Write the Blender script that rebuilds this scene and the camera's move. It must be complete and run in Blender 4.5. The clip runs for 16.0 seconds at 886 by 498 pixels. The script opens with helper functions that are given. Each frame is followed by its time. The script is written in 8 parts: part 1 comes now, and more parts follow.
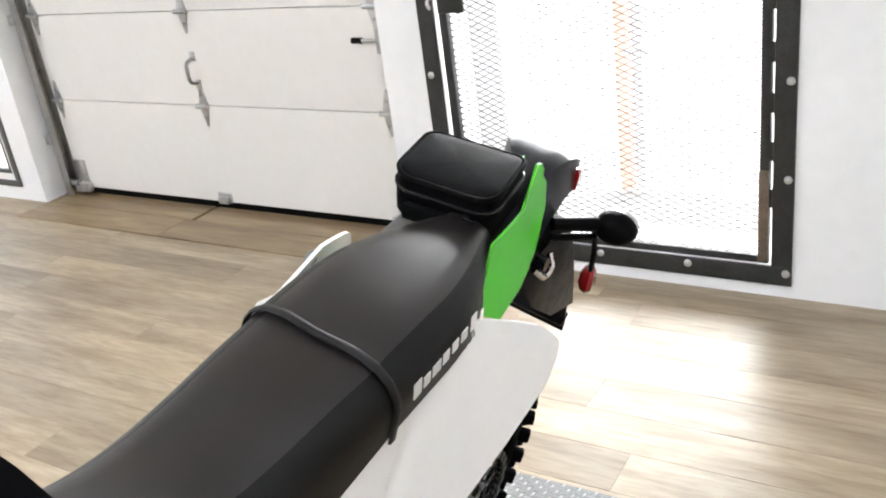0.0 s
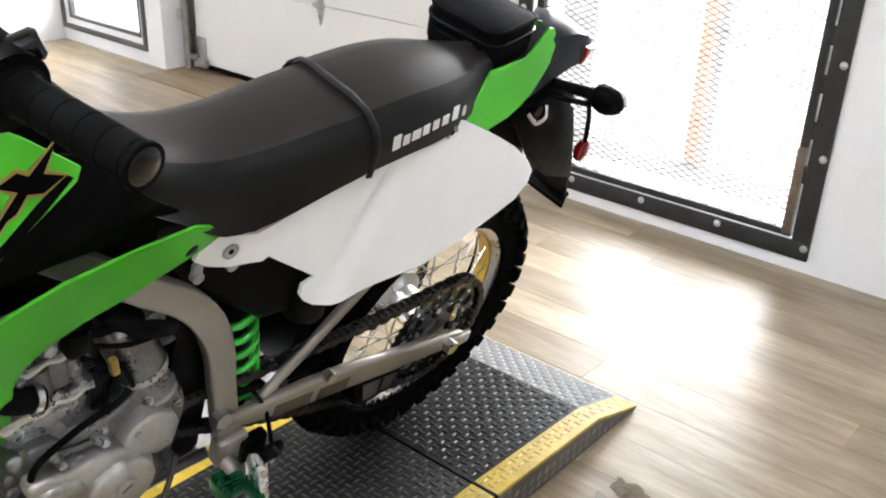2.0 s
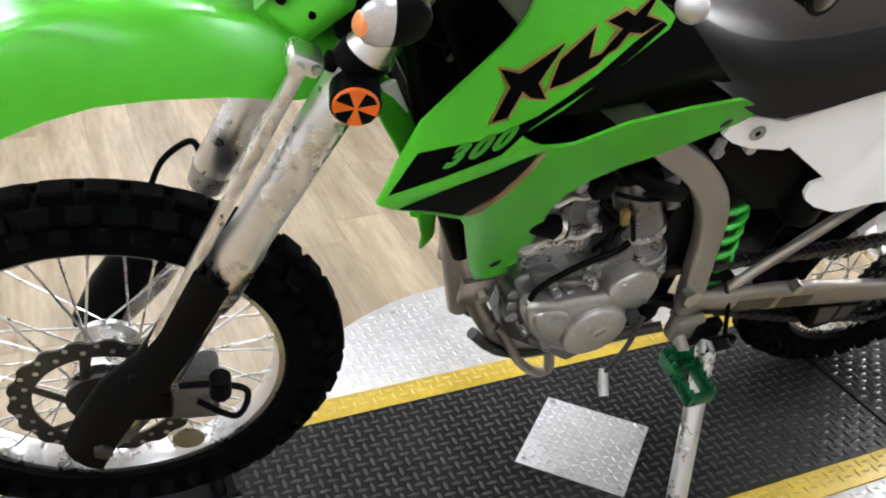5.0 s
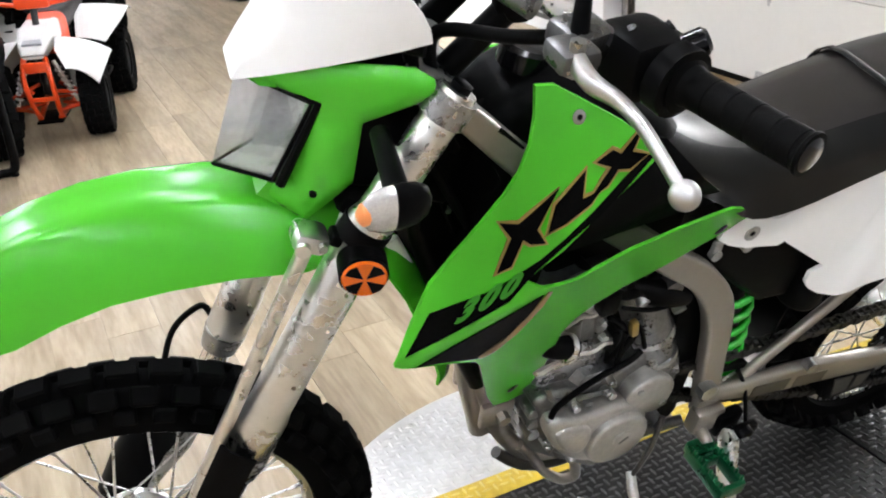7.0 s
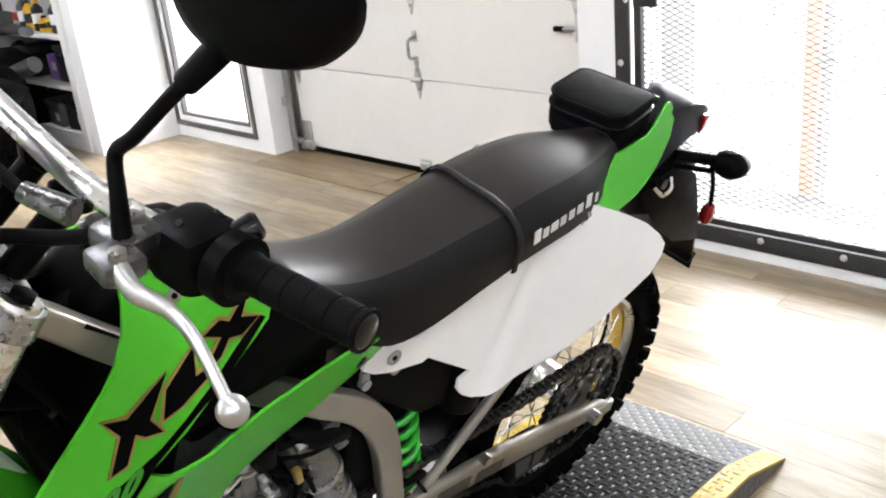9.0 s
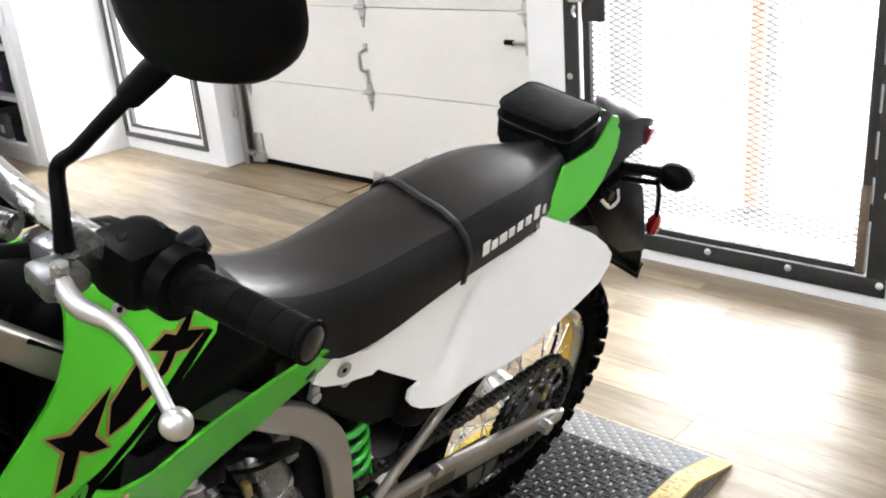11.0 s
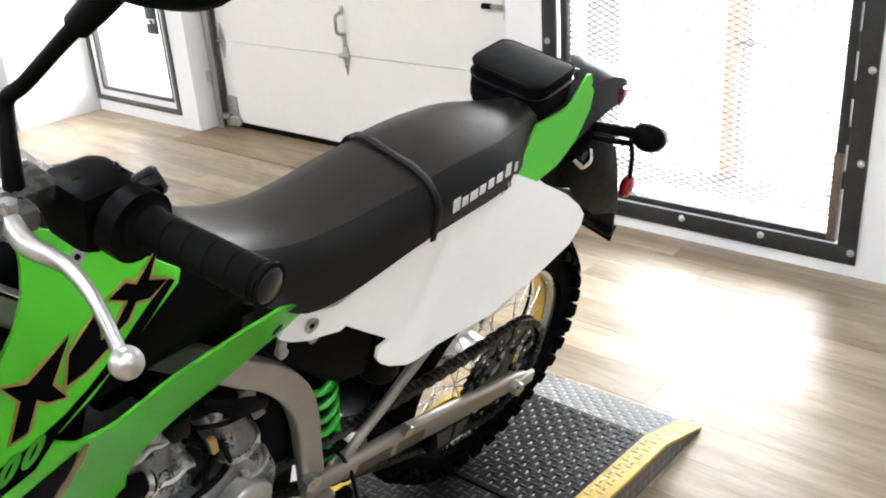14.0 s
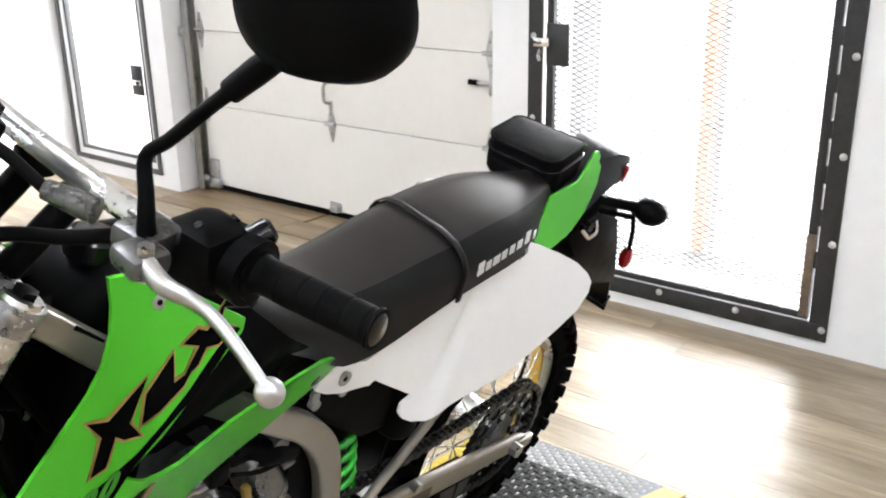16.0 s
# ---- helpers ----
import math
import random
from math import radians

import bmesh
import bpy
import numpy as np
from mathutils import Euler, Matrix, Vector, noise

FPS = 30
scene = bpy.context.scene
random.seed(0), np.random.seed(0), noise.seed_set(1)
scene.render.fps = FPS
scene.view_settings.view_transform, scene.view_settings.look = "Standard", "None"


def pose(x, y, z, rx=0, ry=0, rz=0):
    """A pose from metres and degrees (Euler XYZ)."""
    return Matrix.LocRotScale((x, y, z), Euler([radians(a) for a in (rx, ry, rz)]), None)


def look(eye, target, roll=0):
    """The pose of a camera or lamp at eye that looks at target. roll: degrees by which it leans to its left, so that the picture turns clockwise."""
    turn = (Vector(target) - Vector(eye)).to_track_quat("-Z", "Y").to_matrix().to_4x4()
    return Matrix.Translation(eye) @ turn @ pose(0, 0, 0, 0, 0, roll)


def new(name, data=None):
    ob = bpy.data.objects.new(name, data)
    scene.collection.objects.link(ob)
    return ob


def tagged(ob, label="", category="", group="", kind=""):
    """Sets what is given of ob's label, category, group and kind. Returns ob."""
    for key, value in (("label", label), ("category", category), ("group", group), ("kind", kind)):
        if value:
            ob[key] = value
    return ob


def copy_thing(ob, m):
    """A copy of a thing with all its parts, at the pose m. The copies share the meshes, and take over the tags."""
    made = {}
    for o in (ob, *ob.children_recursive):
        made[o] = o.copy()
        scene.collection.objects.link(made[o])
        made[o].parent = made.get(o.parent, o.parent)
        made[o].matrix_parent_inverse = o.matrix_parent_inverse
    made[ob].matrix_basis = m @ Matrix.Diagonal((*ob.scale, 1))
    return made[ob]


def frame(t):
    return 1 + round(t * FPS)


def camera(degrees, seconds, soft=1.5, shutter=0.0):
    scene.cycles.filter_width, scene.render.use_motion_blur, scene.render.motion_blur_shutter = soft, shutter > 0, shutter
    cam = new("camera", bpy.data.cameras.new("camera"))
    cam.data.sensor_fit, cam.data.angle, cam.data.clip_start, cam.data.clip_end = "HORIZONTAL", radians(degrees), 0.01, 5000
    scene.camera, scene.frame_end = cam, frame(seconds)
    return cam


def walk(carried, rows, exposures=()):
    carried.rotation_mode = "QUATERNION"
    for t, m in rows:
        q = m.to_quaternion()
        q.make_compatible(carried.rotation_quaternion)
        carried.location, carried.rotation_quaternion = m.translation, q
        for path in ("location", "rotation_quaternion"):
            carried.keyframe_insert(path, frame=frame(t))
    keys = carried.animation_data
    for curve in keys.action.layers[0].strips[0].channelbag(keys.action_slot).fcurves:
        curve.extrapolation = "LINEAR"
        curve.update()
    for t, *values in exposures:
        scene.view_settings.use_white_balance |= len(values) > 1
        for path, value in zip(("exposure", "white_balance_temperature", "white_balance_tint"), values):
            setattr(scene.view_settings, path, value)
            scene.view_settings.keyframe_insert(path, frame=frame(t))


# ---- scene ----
cam = camera(51.1, 16.0, soft=2.0)
METRES, EYE, TILT, LEAN, TURN = 1.9, 1.5, 0.0, 0.0, 0.0
PATH = [
    (0, (0.522, -1.606, 1.466), (-0.482, -0.082, 0.648), -7.9),
    (0.5, (0.598, -1.648, 1.433), (-0.451, -0.149, 0.625), -4.2),
    (0.8, (0.678, -1.694, 1.446), (-0.365, -0.182, 0.654), -2.8),
    (1, (0.731, -1.779, 1.422), (-0.318, -0.247, 0.679), -0.8),
    (1.5, (0.832, -1.866, 1.396), (-0.25, -0.403, 0.565), 0.5),
    (2, (0.859, -1.834, 1.337), (-0.294, -0.435, 0.493), 2.3),
    (2.5, (0.883, -1.833, 1.302), (-0.297, -0.545, 0.327), 1.9),
    (3, (0.886, -1.85, 1.294), (-0.349, -0.606, 0.331), 1.6),
    (3.5, (0.865, -1.899, 1.288), (-0.5, -0.815, 0.306), 2.3),
    (4, (0.858, -1.936, 1.284), (-0.599, -0.98, 0.302), 2.7),
    (4.5, (0.842, -1.99, 1.283), (-0.702, -1.212, 0.279), 3.5),
    (4.7, (0.838, -2.007, 1.279), (-0.72, -1.275, 0.261), 3.8),
    (6.8, (0.81, -2.046, 1.365), (-0.851, -1.392, 0.464), -2.7),
    (7, (0.806, -2.024, 1.371), (-0.828, -1.275, 0.493), -3.4),
    (7.5, (0.801, -1.967, 1.399), (-0.765, -1.026, 0.585), -4.8),
    (8, (0.814, -1.931, 1.418), (-0.658, -0.823, 0.64), -6.4),
    (8.5, (0.822, -1.908, 1.424), (-0.566, -0.685, 0.664), -5.4),
    (9, (0.83, -1.897, 1.425), (-0.51, -0.612, 0.679), -5.7),
    (9.2, (0.831, -1.894, 1.428), (-0.493, -0.58, 0.704), -5.3),
    (11.3, (0.841, -1.898, 1.427), (-0.43, -0.536, 0.701), -4.8),
    (11.5, (0.839, -1.892, 1.423), (-0.441, -0.531, 0.709), -4.9),
    (12, (0.847, -1.9, 1.418), (-0.435, -0.551, 0.688), -4.4),
    (12.5, (0.859, -1.894, 1.418), (-0.4, -0.529, 0.676), -4.5),
    (13, (0.861, -1.892, 1.415), (-0.399, -0.536, 0.657), -4.5),
    (13.5, (0.856, -1.888, 1.41), (-0.392, -0.528, 0.64), -4.6),
    (14, (0.845, -1.888, 1.403), (-0.378, -0.518, 0.61), -3.9),
    (14.5, (0.829, -1.891, 1.393), (-0.369, -0.509, 0.584), -3.2),
    (15, (0.82, -1.917, 1.398), (-0.386, -0.52, 0.625), -2.6),
    (15.5, (0.808, -1.979, 1.411), (-0.417, -0.567, 0.701), -1.4),
    (16, (0.812, -2.011, 1.423), (-0.37, -0.537, 0.767), -1.0),
]
walk(cam, [(t, look(eye, target, roll)) for t, eye, target, roll in PATH], exposures=[(0.0, 0.57), (0.8, 0.56), (1.5, 0.52), (2.5, 0.45), (4.7, 0.45), (7.0, 0.50), (9.0, 0.58), (16.0, 0.61)])

# ---- world, sun, lights ----
world = bpy.data.worlds.new("world")
scene.world = world
world.use_nodes = True
wn = world.node_tree
sky = wn.nodes.new("ShaderNodeTexSky")
sky.sky_type, sky.sun_disc = "NISHITA", False
sky.sun_elevation, sky.sun_rotation = radians(42), radians(10)
sky.air_density, sky.dust_density = 1.0, 4.0
wn.nodes["Background"].inputs["Strength"].default_value = 0.15
wn.links.new(sky.outputs[0], wn.nodes["Background"].inputs["Color"])

sun_data = bpy.data.lights.new("sun", "SUN")
sun_data.energy, sun_data.angle, sun_data.color = 1.2, radians(12), (1.0, 0.97, 0.92)
sun = new("sun", sun_data)
sun.matrix_world = look((0.5, 6.0, 6.0), (0.0, 1.2, 0.0))

# ---- materials ----
def mat(name, color, rough=0.5, metal=0.0, var=0.0, scale=8.0, bump=0.0, bscale=60.0, coat=0.0, spec=0.5, rvar=0.0, color2=None, island=0.0, stretch=None):
    """A surface with colour variation at two scales, uneven gloss and fine relief."""
    m = bpy.data.materials.new(name)
    m.use_nodes = True
    nt = m.node_tree
    b = nt.nodes["Principled BSDF"]
    b.inputs["Base Color"].default_value = (*color, 1)
    b.inputs["Roughness"].default_value = rough
    b.inputs["Metallic"].default_value = metal
    b.inputs["Coat Weight"].default_value = coat
    b.inputs["Coat Roughness"].default_value = 0.08
    b.inputs["Specular IOR Level"].default_value = spec
    tc = nt.nodes.new("ShaderNodeTexCoord")
    src = tc.outputs["Object"]
    if stretch:
        mp = nt.nodes.new("ShaderNodeMapping")
        mp.inputs["Scale"].default_value = stretch
        nt.links.new(src, mp.inputs["Vector"])
        src = mp.outputs[0]
    if var or rvar:
        n1 = nt.nodes.new("ShaderNodeTexNoise")
        n1.inputs["Scale"].default_value, n1.inputs["Detail"].default_value = scale, 6
        n2 = nt.nodes.new("ShaderNodeTexNoise")
        n2.inputs["Scale"].default_value, n2.inputs["Detail"].default_value = scale * 7.3, 4
        nt.links.new(src, n1.inputs["Vector"])
        nt.links.new(src, n2.inputs["Vector"])
        mx = nt.nodes.new("ShaderNodeMath")
        mx.operation = "MULTIPLY_ADD"
        mx.inputs[1].default_value = 0.6
        nt.links.new(n1.outputs["Fac"], mx.inputs[0])
        sc = nt.nodes.new("ShaderNodeMath")
        sc.operation = "MULTIPLY"
        sc.inputs[1].default_value = 0.4
        nt.links.new(n2.outputs["Fac"], sc.inputs[0])
        nt.links.new(sc.outputs[0], mx.inputs[2])
        fac = mx.outputs[0]
        if var:
            ramp = nt.nodes.new("ShaderNodeValToRGB")
            lo = color2 or tuple(c * (1 - var) for c in color)
            hi = color if color2 else tuple(min(1, c * (1 + var * 0.6)) for c in color)
            ramp.color_ramp.elements[0].position, ramp.color_ramp.elements[1].position = 0.32, 0.68
            ramp.color_ramp.elements[0].color, ramp.color_ramp.elements[1].color = (*lo, 1), (*hi, 1)
            nt.links.new(fac, ramp.inputs[0])
            out = ramp.outputs[0]
            if island:
                oi = nt.nodes.new("ShaderNodeObjectInfo")
                hs = nt.nodes.new("ShaderNodeHueSaturation")
                mr = nt.nodes.new("ShaderNodeMapRange")
                mr.inputs["To Min"].default_value, mr.inputs["To Max"].default_value = 1 - island, 1 + island
                nt.links.new(oi.outputs["Random"], mr.inputs["Value"])
                nt.links.new(mr.outputs[0], hs.inputs["Value"])
                nt.links.new(out, hs.inputs["Color"])
                out = hs.outputs[0]
            nt.links.new(out, b.inputs["Base Color"])
        if rvar:
            rr = nt.nodes.new("ShaderNodeMapRange")
            rr.inputs["From Min"].default_value, rr.inputs["From Max"].default_value = 0.3, 0.7
            rr.inputs["To Min"].default_value, rr.inputs["To Max"].default_value = max(0.02, rough - rvar), min(1, rough + rvar)
            nt.links.new(fac, rr.inputs["Value"])
            nt.links.new(rr.outputs[0], b.inputs["Roughness"])
    if bump:
        n3 = nt.nodes.new("ShaderNodeTexNoise")
        n3.inputs["Scale"].default_value, n3.inputs["Detail"].default_value = bscale, 3
        nt.links.new(src, n3.inputs["Vector"])
        bp = nt.nodes.new("ShaderNodeBump")
        bp.inputs["Strength"].default_value, bp.inputs["Distance"].default_value = bump, 0.002
        nt.links.new(n3.outputs["Fac"], bp.inputs["Height"])
        nt.links.new(bp.outputs[0], b.inputs["Normal"])
    return m


GREEN = mat("green_plastic", (0.068, 0.44, 0.022), 0.24, 0, 0.04, 5, 0.0, 90, rvar=0.03, spec=0.35)
WHITE_P = mat("white_plastic", (0.80, 0.80, 0.79), 0.33, 0, 0.03, 6, 0.03, 80, rvar=0.06)
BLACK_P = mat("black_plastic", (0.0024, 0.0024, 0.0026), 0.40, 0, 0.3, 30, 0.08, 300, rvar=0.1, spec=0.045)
BLACK_GLOSS = mat("black_gloss", (0.005, 0.005, 0.006), 0.16, 0, 0.2, 20, rvar=0.06, spec=0.35)
RUBBER = mat("rubber", (0.0032, 0.0032, 0.0032), 0.62, 0, 0.35, 25, 0.15, 200, rvar=0.1, spec=0.05)
TYRE = mat("tyre_rubber", (0.0036, 0.0036, 0.0036), 0.75, 0, 0.4, 14, 0.2, 160, rvar=0.1, spec=0.025)
VINYL = mat("seat_vinyl", (0.0066, 0.0047, 0.0041), 0.37, 0, 0.15, 9, 0.16, 900, rvar=0.05, spec=0.60)
VINYL_GRIP = mat("seat_vinyl_side", (0.0035, 0.0033, 0.0032), 0.46, 0, 0.15, 9, 0.25, 1100, spec=0.24)
FABRIC = mat("bag_fabric", (0.0036, 0.0036, 0.0039), 0.62, 0, 0.3, 30, 0.35, 1400, spec=0.025)
LEATHER = mat("bag_top", (0.0045, 0.0045, 0.005), 0.55, 0, 0.25, 12, 0.2, 500, rvar=0.08, spec=0.045)
ALU = mat("cast_aluminium", (0.38, 0.38, 0.376), 0.30, 0.92, 0.35, 22, 0.25, 260, rvar=0.12)
ALU_DARK = mat("dark_cast_metal", (0.16, 0.16, 0.16), 0.5, 0.8, 0.35, 16, 0.3, 240, rvar=0.1)
ALU_BRIGHT = mat("bright_aluminium", (0.72, 0.72, 0.72), 0.29, 1.0, 0.08, 14, 0.05, 300, rvar=0.08)
LEVER = mat("satin_lever", (0.50, 0.495, 0.49), 0.34, 1.0, 0.06, 20, 0.05, 300, rvar=0.06)
FORK_TUBE = mat("anodised_fork", (0.70, 0.69, 0.67), 0.29, 1.0, 0.1, 10, 0.04, 200, rvar=0.08)
FRAME_P = mat("frame_paint", (0.29, 0.265, 0.23), 0.35, 0.55, 0.08, 14, 0.06, 200, rvar=0.06)
CHROME = mat("chrome", (0.85, 0.85, 0.85), 0.08, 1.0, 0.04, 20, rvar=0.04)
STEEL = mat("steel", (0.45, 0.45, 0.44), 0.35, 1.0, 0.25, 25, 0.1, 200, rvar=0.12)
GOLD = mat("gold_rim", (0.62, 0.42, 0.08), 0.35, 0.7, 0.1, 12)
CHAIN_M = mat("chain_steel", (0.035, 0.033, 0.03), 0.4, 0.8, 0.4, 60, 0.2, 300)
TAIL_DARK = mat("dark_grey_plastic", (0.012, 0.013, 0.016), 0.32, 0, 0.2, 20, 0.05, 300, rvar=0.06, spec=0.28)
SPRING = mat("green_spring", (0.015, 0.40, 0.02), 0.25, 0.1, 0.06, 10, coat=0.4)
PEG_GREEN = mat("green_anodised", (0.005, 0.11, 0.042), 0.3, 0.7, 0.2, 30, rvar=0.08)
DECAL_BLACK = mat("decal_black", (0.003, 0.003, 0.003), 0.4, 0, 0.2, 20, rvar=0.05, spec=0.012)
DECAL_GOLD = mat("decal_gold", (0.27, 0.185, 0.045), 0.35, 0.2, 0.1, 20)
DECAL_GREEN = mat("decal_green", (0.03, 0.24, 0.015), 0.3, 0, 0.05, 10)
LABEL_DARK = mat("dark_label", (0.055, 0.047, 0.036), 0.35, 0.1, 0.25, 40)
DECAL_GREY = mat("decal_grey", (0.30, 0.30, 0.29), 0.4, 0.1, 0.1, 20)
PRINT_WHITE = mat("print_white", (0.75, 0.75, 0.74), 0.5, 0, 0.05, 30)
RED_LENS = mat("red_lens", (0.28, 0.008, 0.010), 0.12, 0, 0.1, 40, coat=0.5)
ORANGE_LENS = mat("orange_reflector", (0.75, 0.13, 0.003), 0.15, 0, 0.1, 40, coat=0.5)
AMBER = mat("amber_bulb", (0.85, 0.30, 0.10), 0.3)
COPPER = mat("heat_steel", (0.36, 0.33, 0.30), 0.35, 0.95, 0.3, 10, 0.1, 150, rvar=0.1)


SIGNAL_LENS = mat("signal_clear", (0.55, 0.53, 0.52), 0.14, 0.3, 0.25, 70, coat=0.5)
PERCH = mat("cast_perch", (0.12, 0.12, 0.12), 0.30, 0.8, 0.3, 20, 0.2, 240, rvar=0.1)


HOSE_GREY = mat("grey_hose", (0.30, 0.30, 0.30), 0.4, 0.3, 0.15, 30)
SKIRT = mat("dull_tread_side", (0.13, 0.115, 0.10), 0.5, 0.5, 0.3, 10, 0.1, 120, rvar=0.1)


GREY_LENS = mat("grey_lamp_shade", (0.46, 0.46, 0.50), 0.30, 0.1, 0.15, 30, rvar=0.1)
DARK_STEEL = mat("dark_steel", (0.07, 0.068, 0.065), 0.4, 0.8, 0.35, 20, 0.1, 200, rvar=0.1)


ALU_CASE = mat("grey_casting", (0.19, 0.19, 0.188), 0.33, 0.9, 0.4, 24, 0.3, 260, rvar=0.12)
ALU_COVER = mat("satin_cover", (0.45, 0.435, 0.41), 0.36, 0.85, 0.25, 16, 0.12, 260, rvar=0.1)


def glass(name, color=(1, 1, 1), rough=0.03):
    m = bpy.data.materials.new(name)
    m.use_nodes = True
    b = m.node_tree.nodes["Principled BSDF"]
    b.inputs["Base Color"].default_value = (*color, 1)
    b.inputs["Transmission Weight"].default_value = 1.0
    b.inputs["Roughness"].default_value = rough
    b.inputs["IOR"].default_value = 1.45
    return m


CLEAR = glass("clear_lens", (0.96, 0.97, 0.98), 0.06)
MIRROR = mat("mirror_glass", (0.9, 0.9, 0.9), 0.01, 1.0)

WALL = mat("white_wall_paint", (0.79, 0.795, 0.80), 0.55, 0, 0.05, 2.5, 0.12, 160, rvar=0.05)
# greyer than WALL only to weaken the light bounced off unseen walls
WALL_GREY = mat("bounce_dimming_grey", (0.58, 0.58, 0.585), 0.6, 0, 0.06, 2, 0.05, 120, rvar=0.05)
DOOR_P = mat("white_door_enamel", (0.73, 0.712, 0.675), 0.4, 0, 0.04, 3, 0.05, 120, rvar=0.05)
CEIL = mat("ceiling_white", (0.78, 0.78, 0.76), 0.8, 0, 0.05, 3)
GALV = mat("galvanised_steel", (0.55, 0.55, 0.54), 0.4, 0.9, 0.25, 30, 0.1, 200, rvar=0.1)
GATE = mat("gate_black_steel", (0.035, 0.036, 0.036), 0.45, 0.4, 0.35, 14, 0.15, 200, rvar=0.1)
GATE_GAP = mat("gate_worn_edge", (0.16, 0.12, 0.085), 0.5, 0.3, 0.4, 20, 0.1, 120)
MESH_M = mat("expanded_metal", (0.04, 0.04, 0.04), 0.5, 0.5, 0.3, 40)
WINDOW_FR = mat("dark_frame", (0.10, 0.10, 0.10), 0.45, 0.3, 0.2, 16)
BLACK_DECK = mat("painted_tread_deck", (0.0165, 0.0158, 0.0150), 0.5, 0.0, 0.45, 7, 0.12, 120, rvar=0.12, spec=0.05)
BLACK_LUG = mat("worn_tread_lug", (0.023, 0.0222, 0.0212), 0.36, 0.0, 0.5, 9, rvar=0.08, spec=0.45)
YELLOW = mat("yellow_safety_paint", (0.50, 0.355, 0.045), 0.42, 0.0, 0.3, 9, 0.1, 120, rvar=0.08, spec=0.15)
# paler than YELLOW: the highlights on the lugs are put into the colour
YELLOW_LUG = mat("yellow_lug_highlight", (0.52, 0.40, 0.09), 0.34, 0.0, 0.3, 14, rvar=0.08, spec=0.5)
ALU_TREAD = mat("aluminium_tread_plate", (0.62, 0.62, 0.62), 0.42, 0.75, 0.22, 5, 0.08, 120, rvar=0.12)
PAVING = mat("grey_concrete", (0.27, 0.27, 0.265), 0.85, 0, 0.25, 3, 0.2, 60)
OUT_GROUND = mat("pale_concrete", (0.40, 0.40, 0.395), 0.85, 0, 0.15, 2, 0.2, 60)
ORANGE_POST = mat("orange_post", (0.86, 0.52, 0.40), 0.5, 0, 0.12, 6)


def wood_floor(name, light, mid, dark, rough=0.24, stretch=(2.0, 8.0, 1.0)):
    """Printed oak: long grain, broad stains and knots, another cut for each board."""
    m = bpy.data.materials.new(name)
    m.use_nodes = True
    nt = m.node_tree
    b = nt.nodes["Principled BSDF"]
    tc, oi = nt.nodes.new("ShaderNodeTexCoord"), nt.nodes.new("ShaderNodeObjectInfo")
    sc = nt.nodes.new("ShaderNodeVectorMath")
    sc.operation = "MULTIPLY_ADD"
    cb = nt.nodes.new("ShaderNodeCombineXYZ")
    mu_ = nt.nodes.new("ShaderNodeMath")
    mu_.operation = "MULTIPLY"
    mu_.inputs[1].default_value = 57.0
    nt.links.new(oi.outputs["Random"], mu_.inputs[0])
    for k in range(3):
        nt.links.new(mu_.outputs[0], cb.inputs[k])
    sc.inputs[1].default_value = stretch
    nt.links.new(tc.outputs["Object"], sc.inputs[0])
    nt.links.new(cb.outputs[0], sc.inputs[2])

    def noise(scale, detail, dist=0.0):
        n = nt.nodes.new("ShaderNodeTexNoise")
        n.inputs["Scale"].default_value, n.inputs["Detail"].default_value, n.inputs["Distortion"].default_value = scale, detail, dist
        nt.links.new(sc.outputs[0], n.inputs["Vector"])
        return n.outputs["Fac"]

    def ramp(fac, stops):
        r = nt.nodes.new("ShaderNodeValToRGB")
        while len(r.color_ramp.elements) < len(stops):
            r.color_ramp.elements.new(0.5)
        for e, (p, c) in zip(r.color_ramp.elements, stops):
            e.position, e.color = p, (*c, 1)
        nt.links.new(fac, r.inputs[0])
        return r.outputs[0]

    def mix(kind, f, a, c):
        x = nt.nodes.new("ShaderNodeMix")
        x.data_type, x.blend_type = "RGBA", kind
        x.inputs[0].default_value = f
        nt.links.new(a, x.inputs[6])
        nt.links.new(c, x.inputs[7])
        return x.outputs[2]
    broad = ramp(noise(1.5, 3, 0.25), [(0.26, dark), (0.47, mid), (0.66, light)])
    grain = ramp(noise(9.0, 8, 0.3), [(0.30, (0.68, 0.65, 0.61)), (0.62, (1.0, 1.0, 1.0))])
    col = mix("MULTIPLY", 0.75, broad, grain)
    knots = ramp(noise(2.3, 1, 0.5), [(0.66, (1, 1, 1)), (0.74, (0.62, 0.55, 0.46))])
    col = mix("MULTIPLY", 0.3, col, knots)
    hs = nt.nodes.new("ShaderNodeHueSaturation")
    mr = nt.nodes.new("ShaderNodeMapRange")
    mr.inputs["To Min"].default_value, mr.inputs["To Max"].default_value = 0.80, 1.14
    nt.links.new(oi.outputs["Random"], mr.inputs["Value"])
    nt.links.new(mr.outputs[0], hs.inputs["Value"])
    nt.links.new(col, hs.inputs["Color"])
    nt.links.new(hs.outputs[0], b.inputs["Base Color"])
    rr = nt.nodes.new("ShaderNodeMapRange")
    rr.inputs["To Min"].default_value, rr.inputs["To Max"].default_value = rough - 0.10, rough + 0.16
    nt.links.new(noise(4.0, 5), rr.inputs["Value"])
    nt.links.new(rr.outputs[0], b.inputs["Roughness"])
    bp = nt.nodes.new("ShaderNodeBump")
    bp.inputs["Strength"].default_value, bp.inputs["Distance"].default_value = 0.12, 0.002
    nt.links.new(noise(14.0, 4), bp.inputs["Height"])
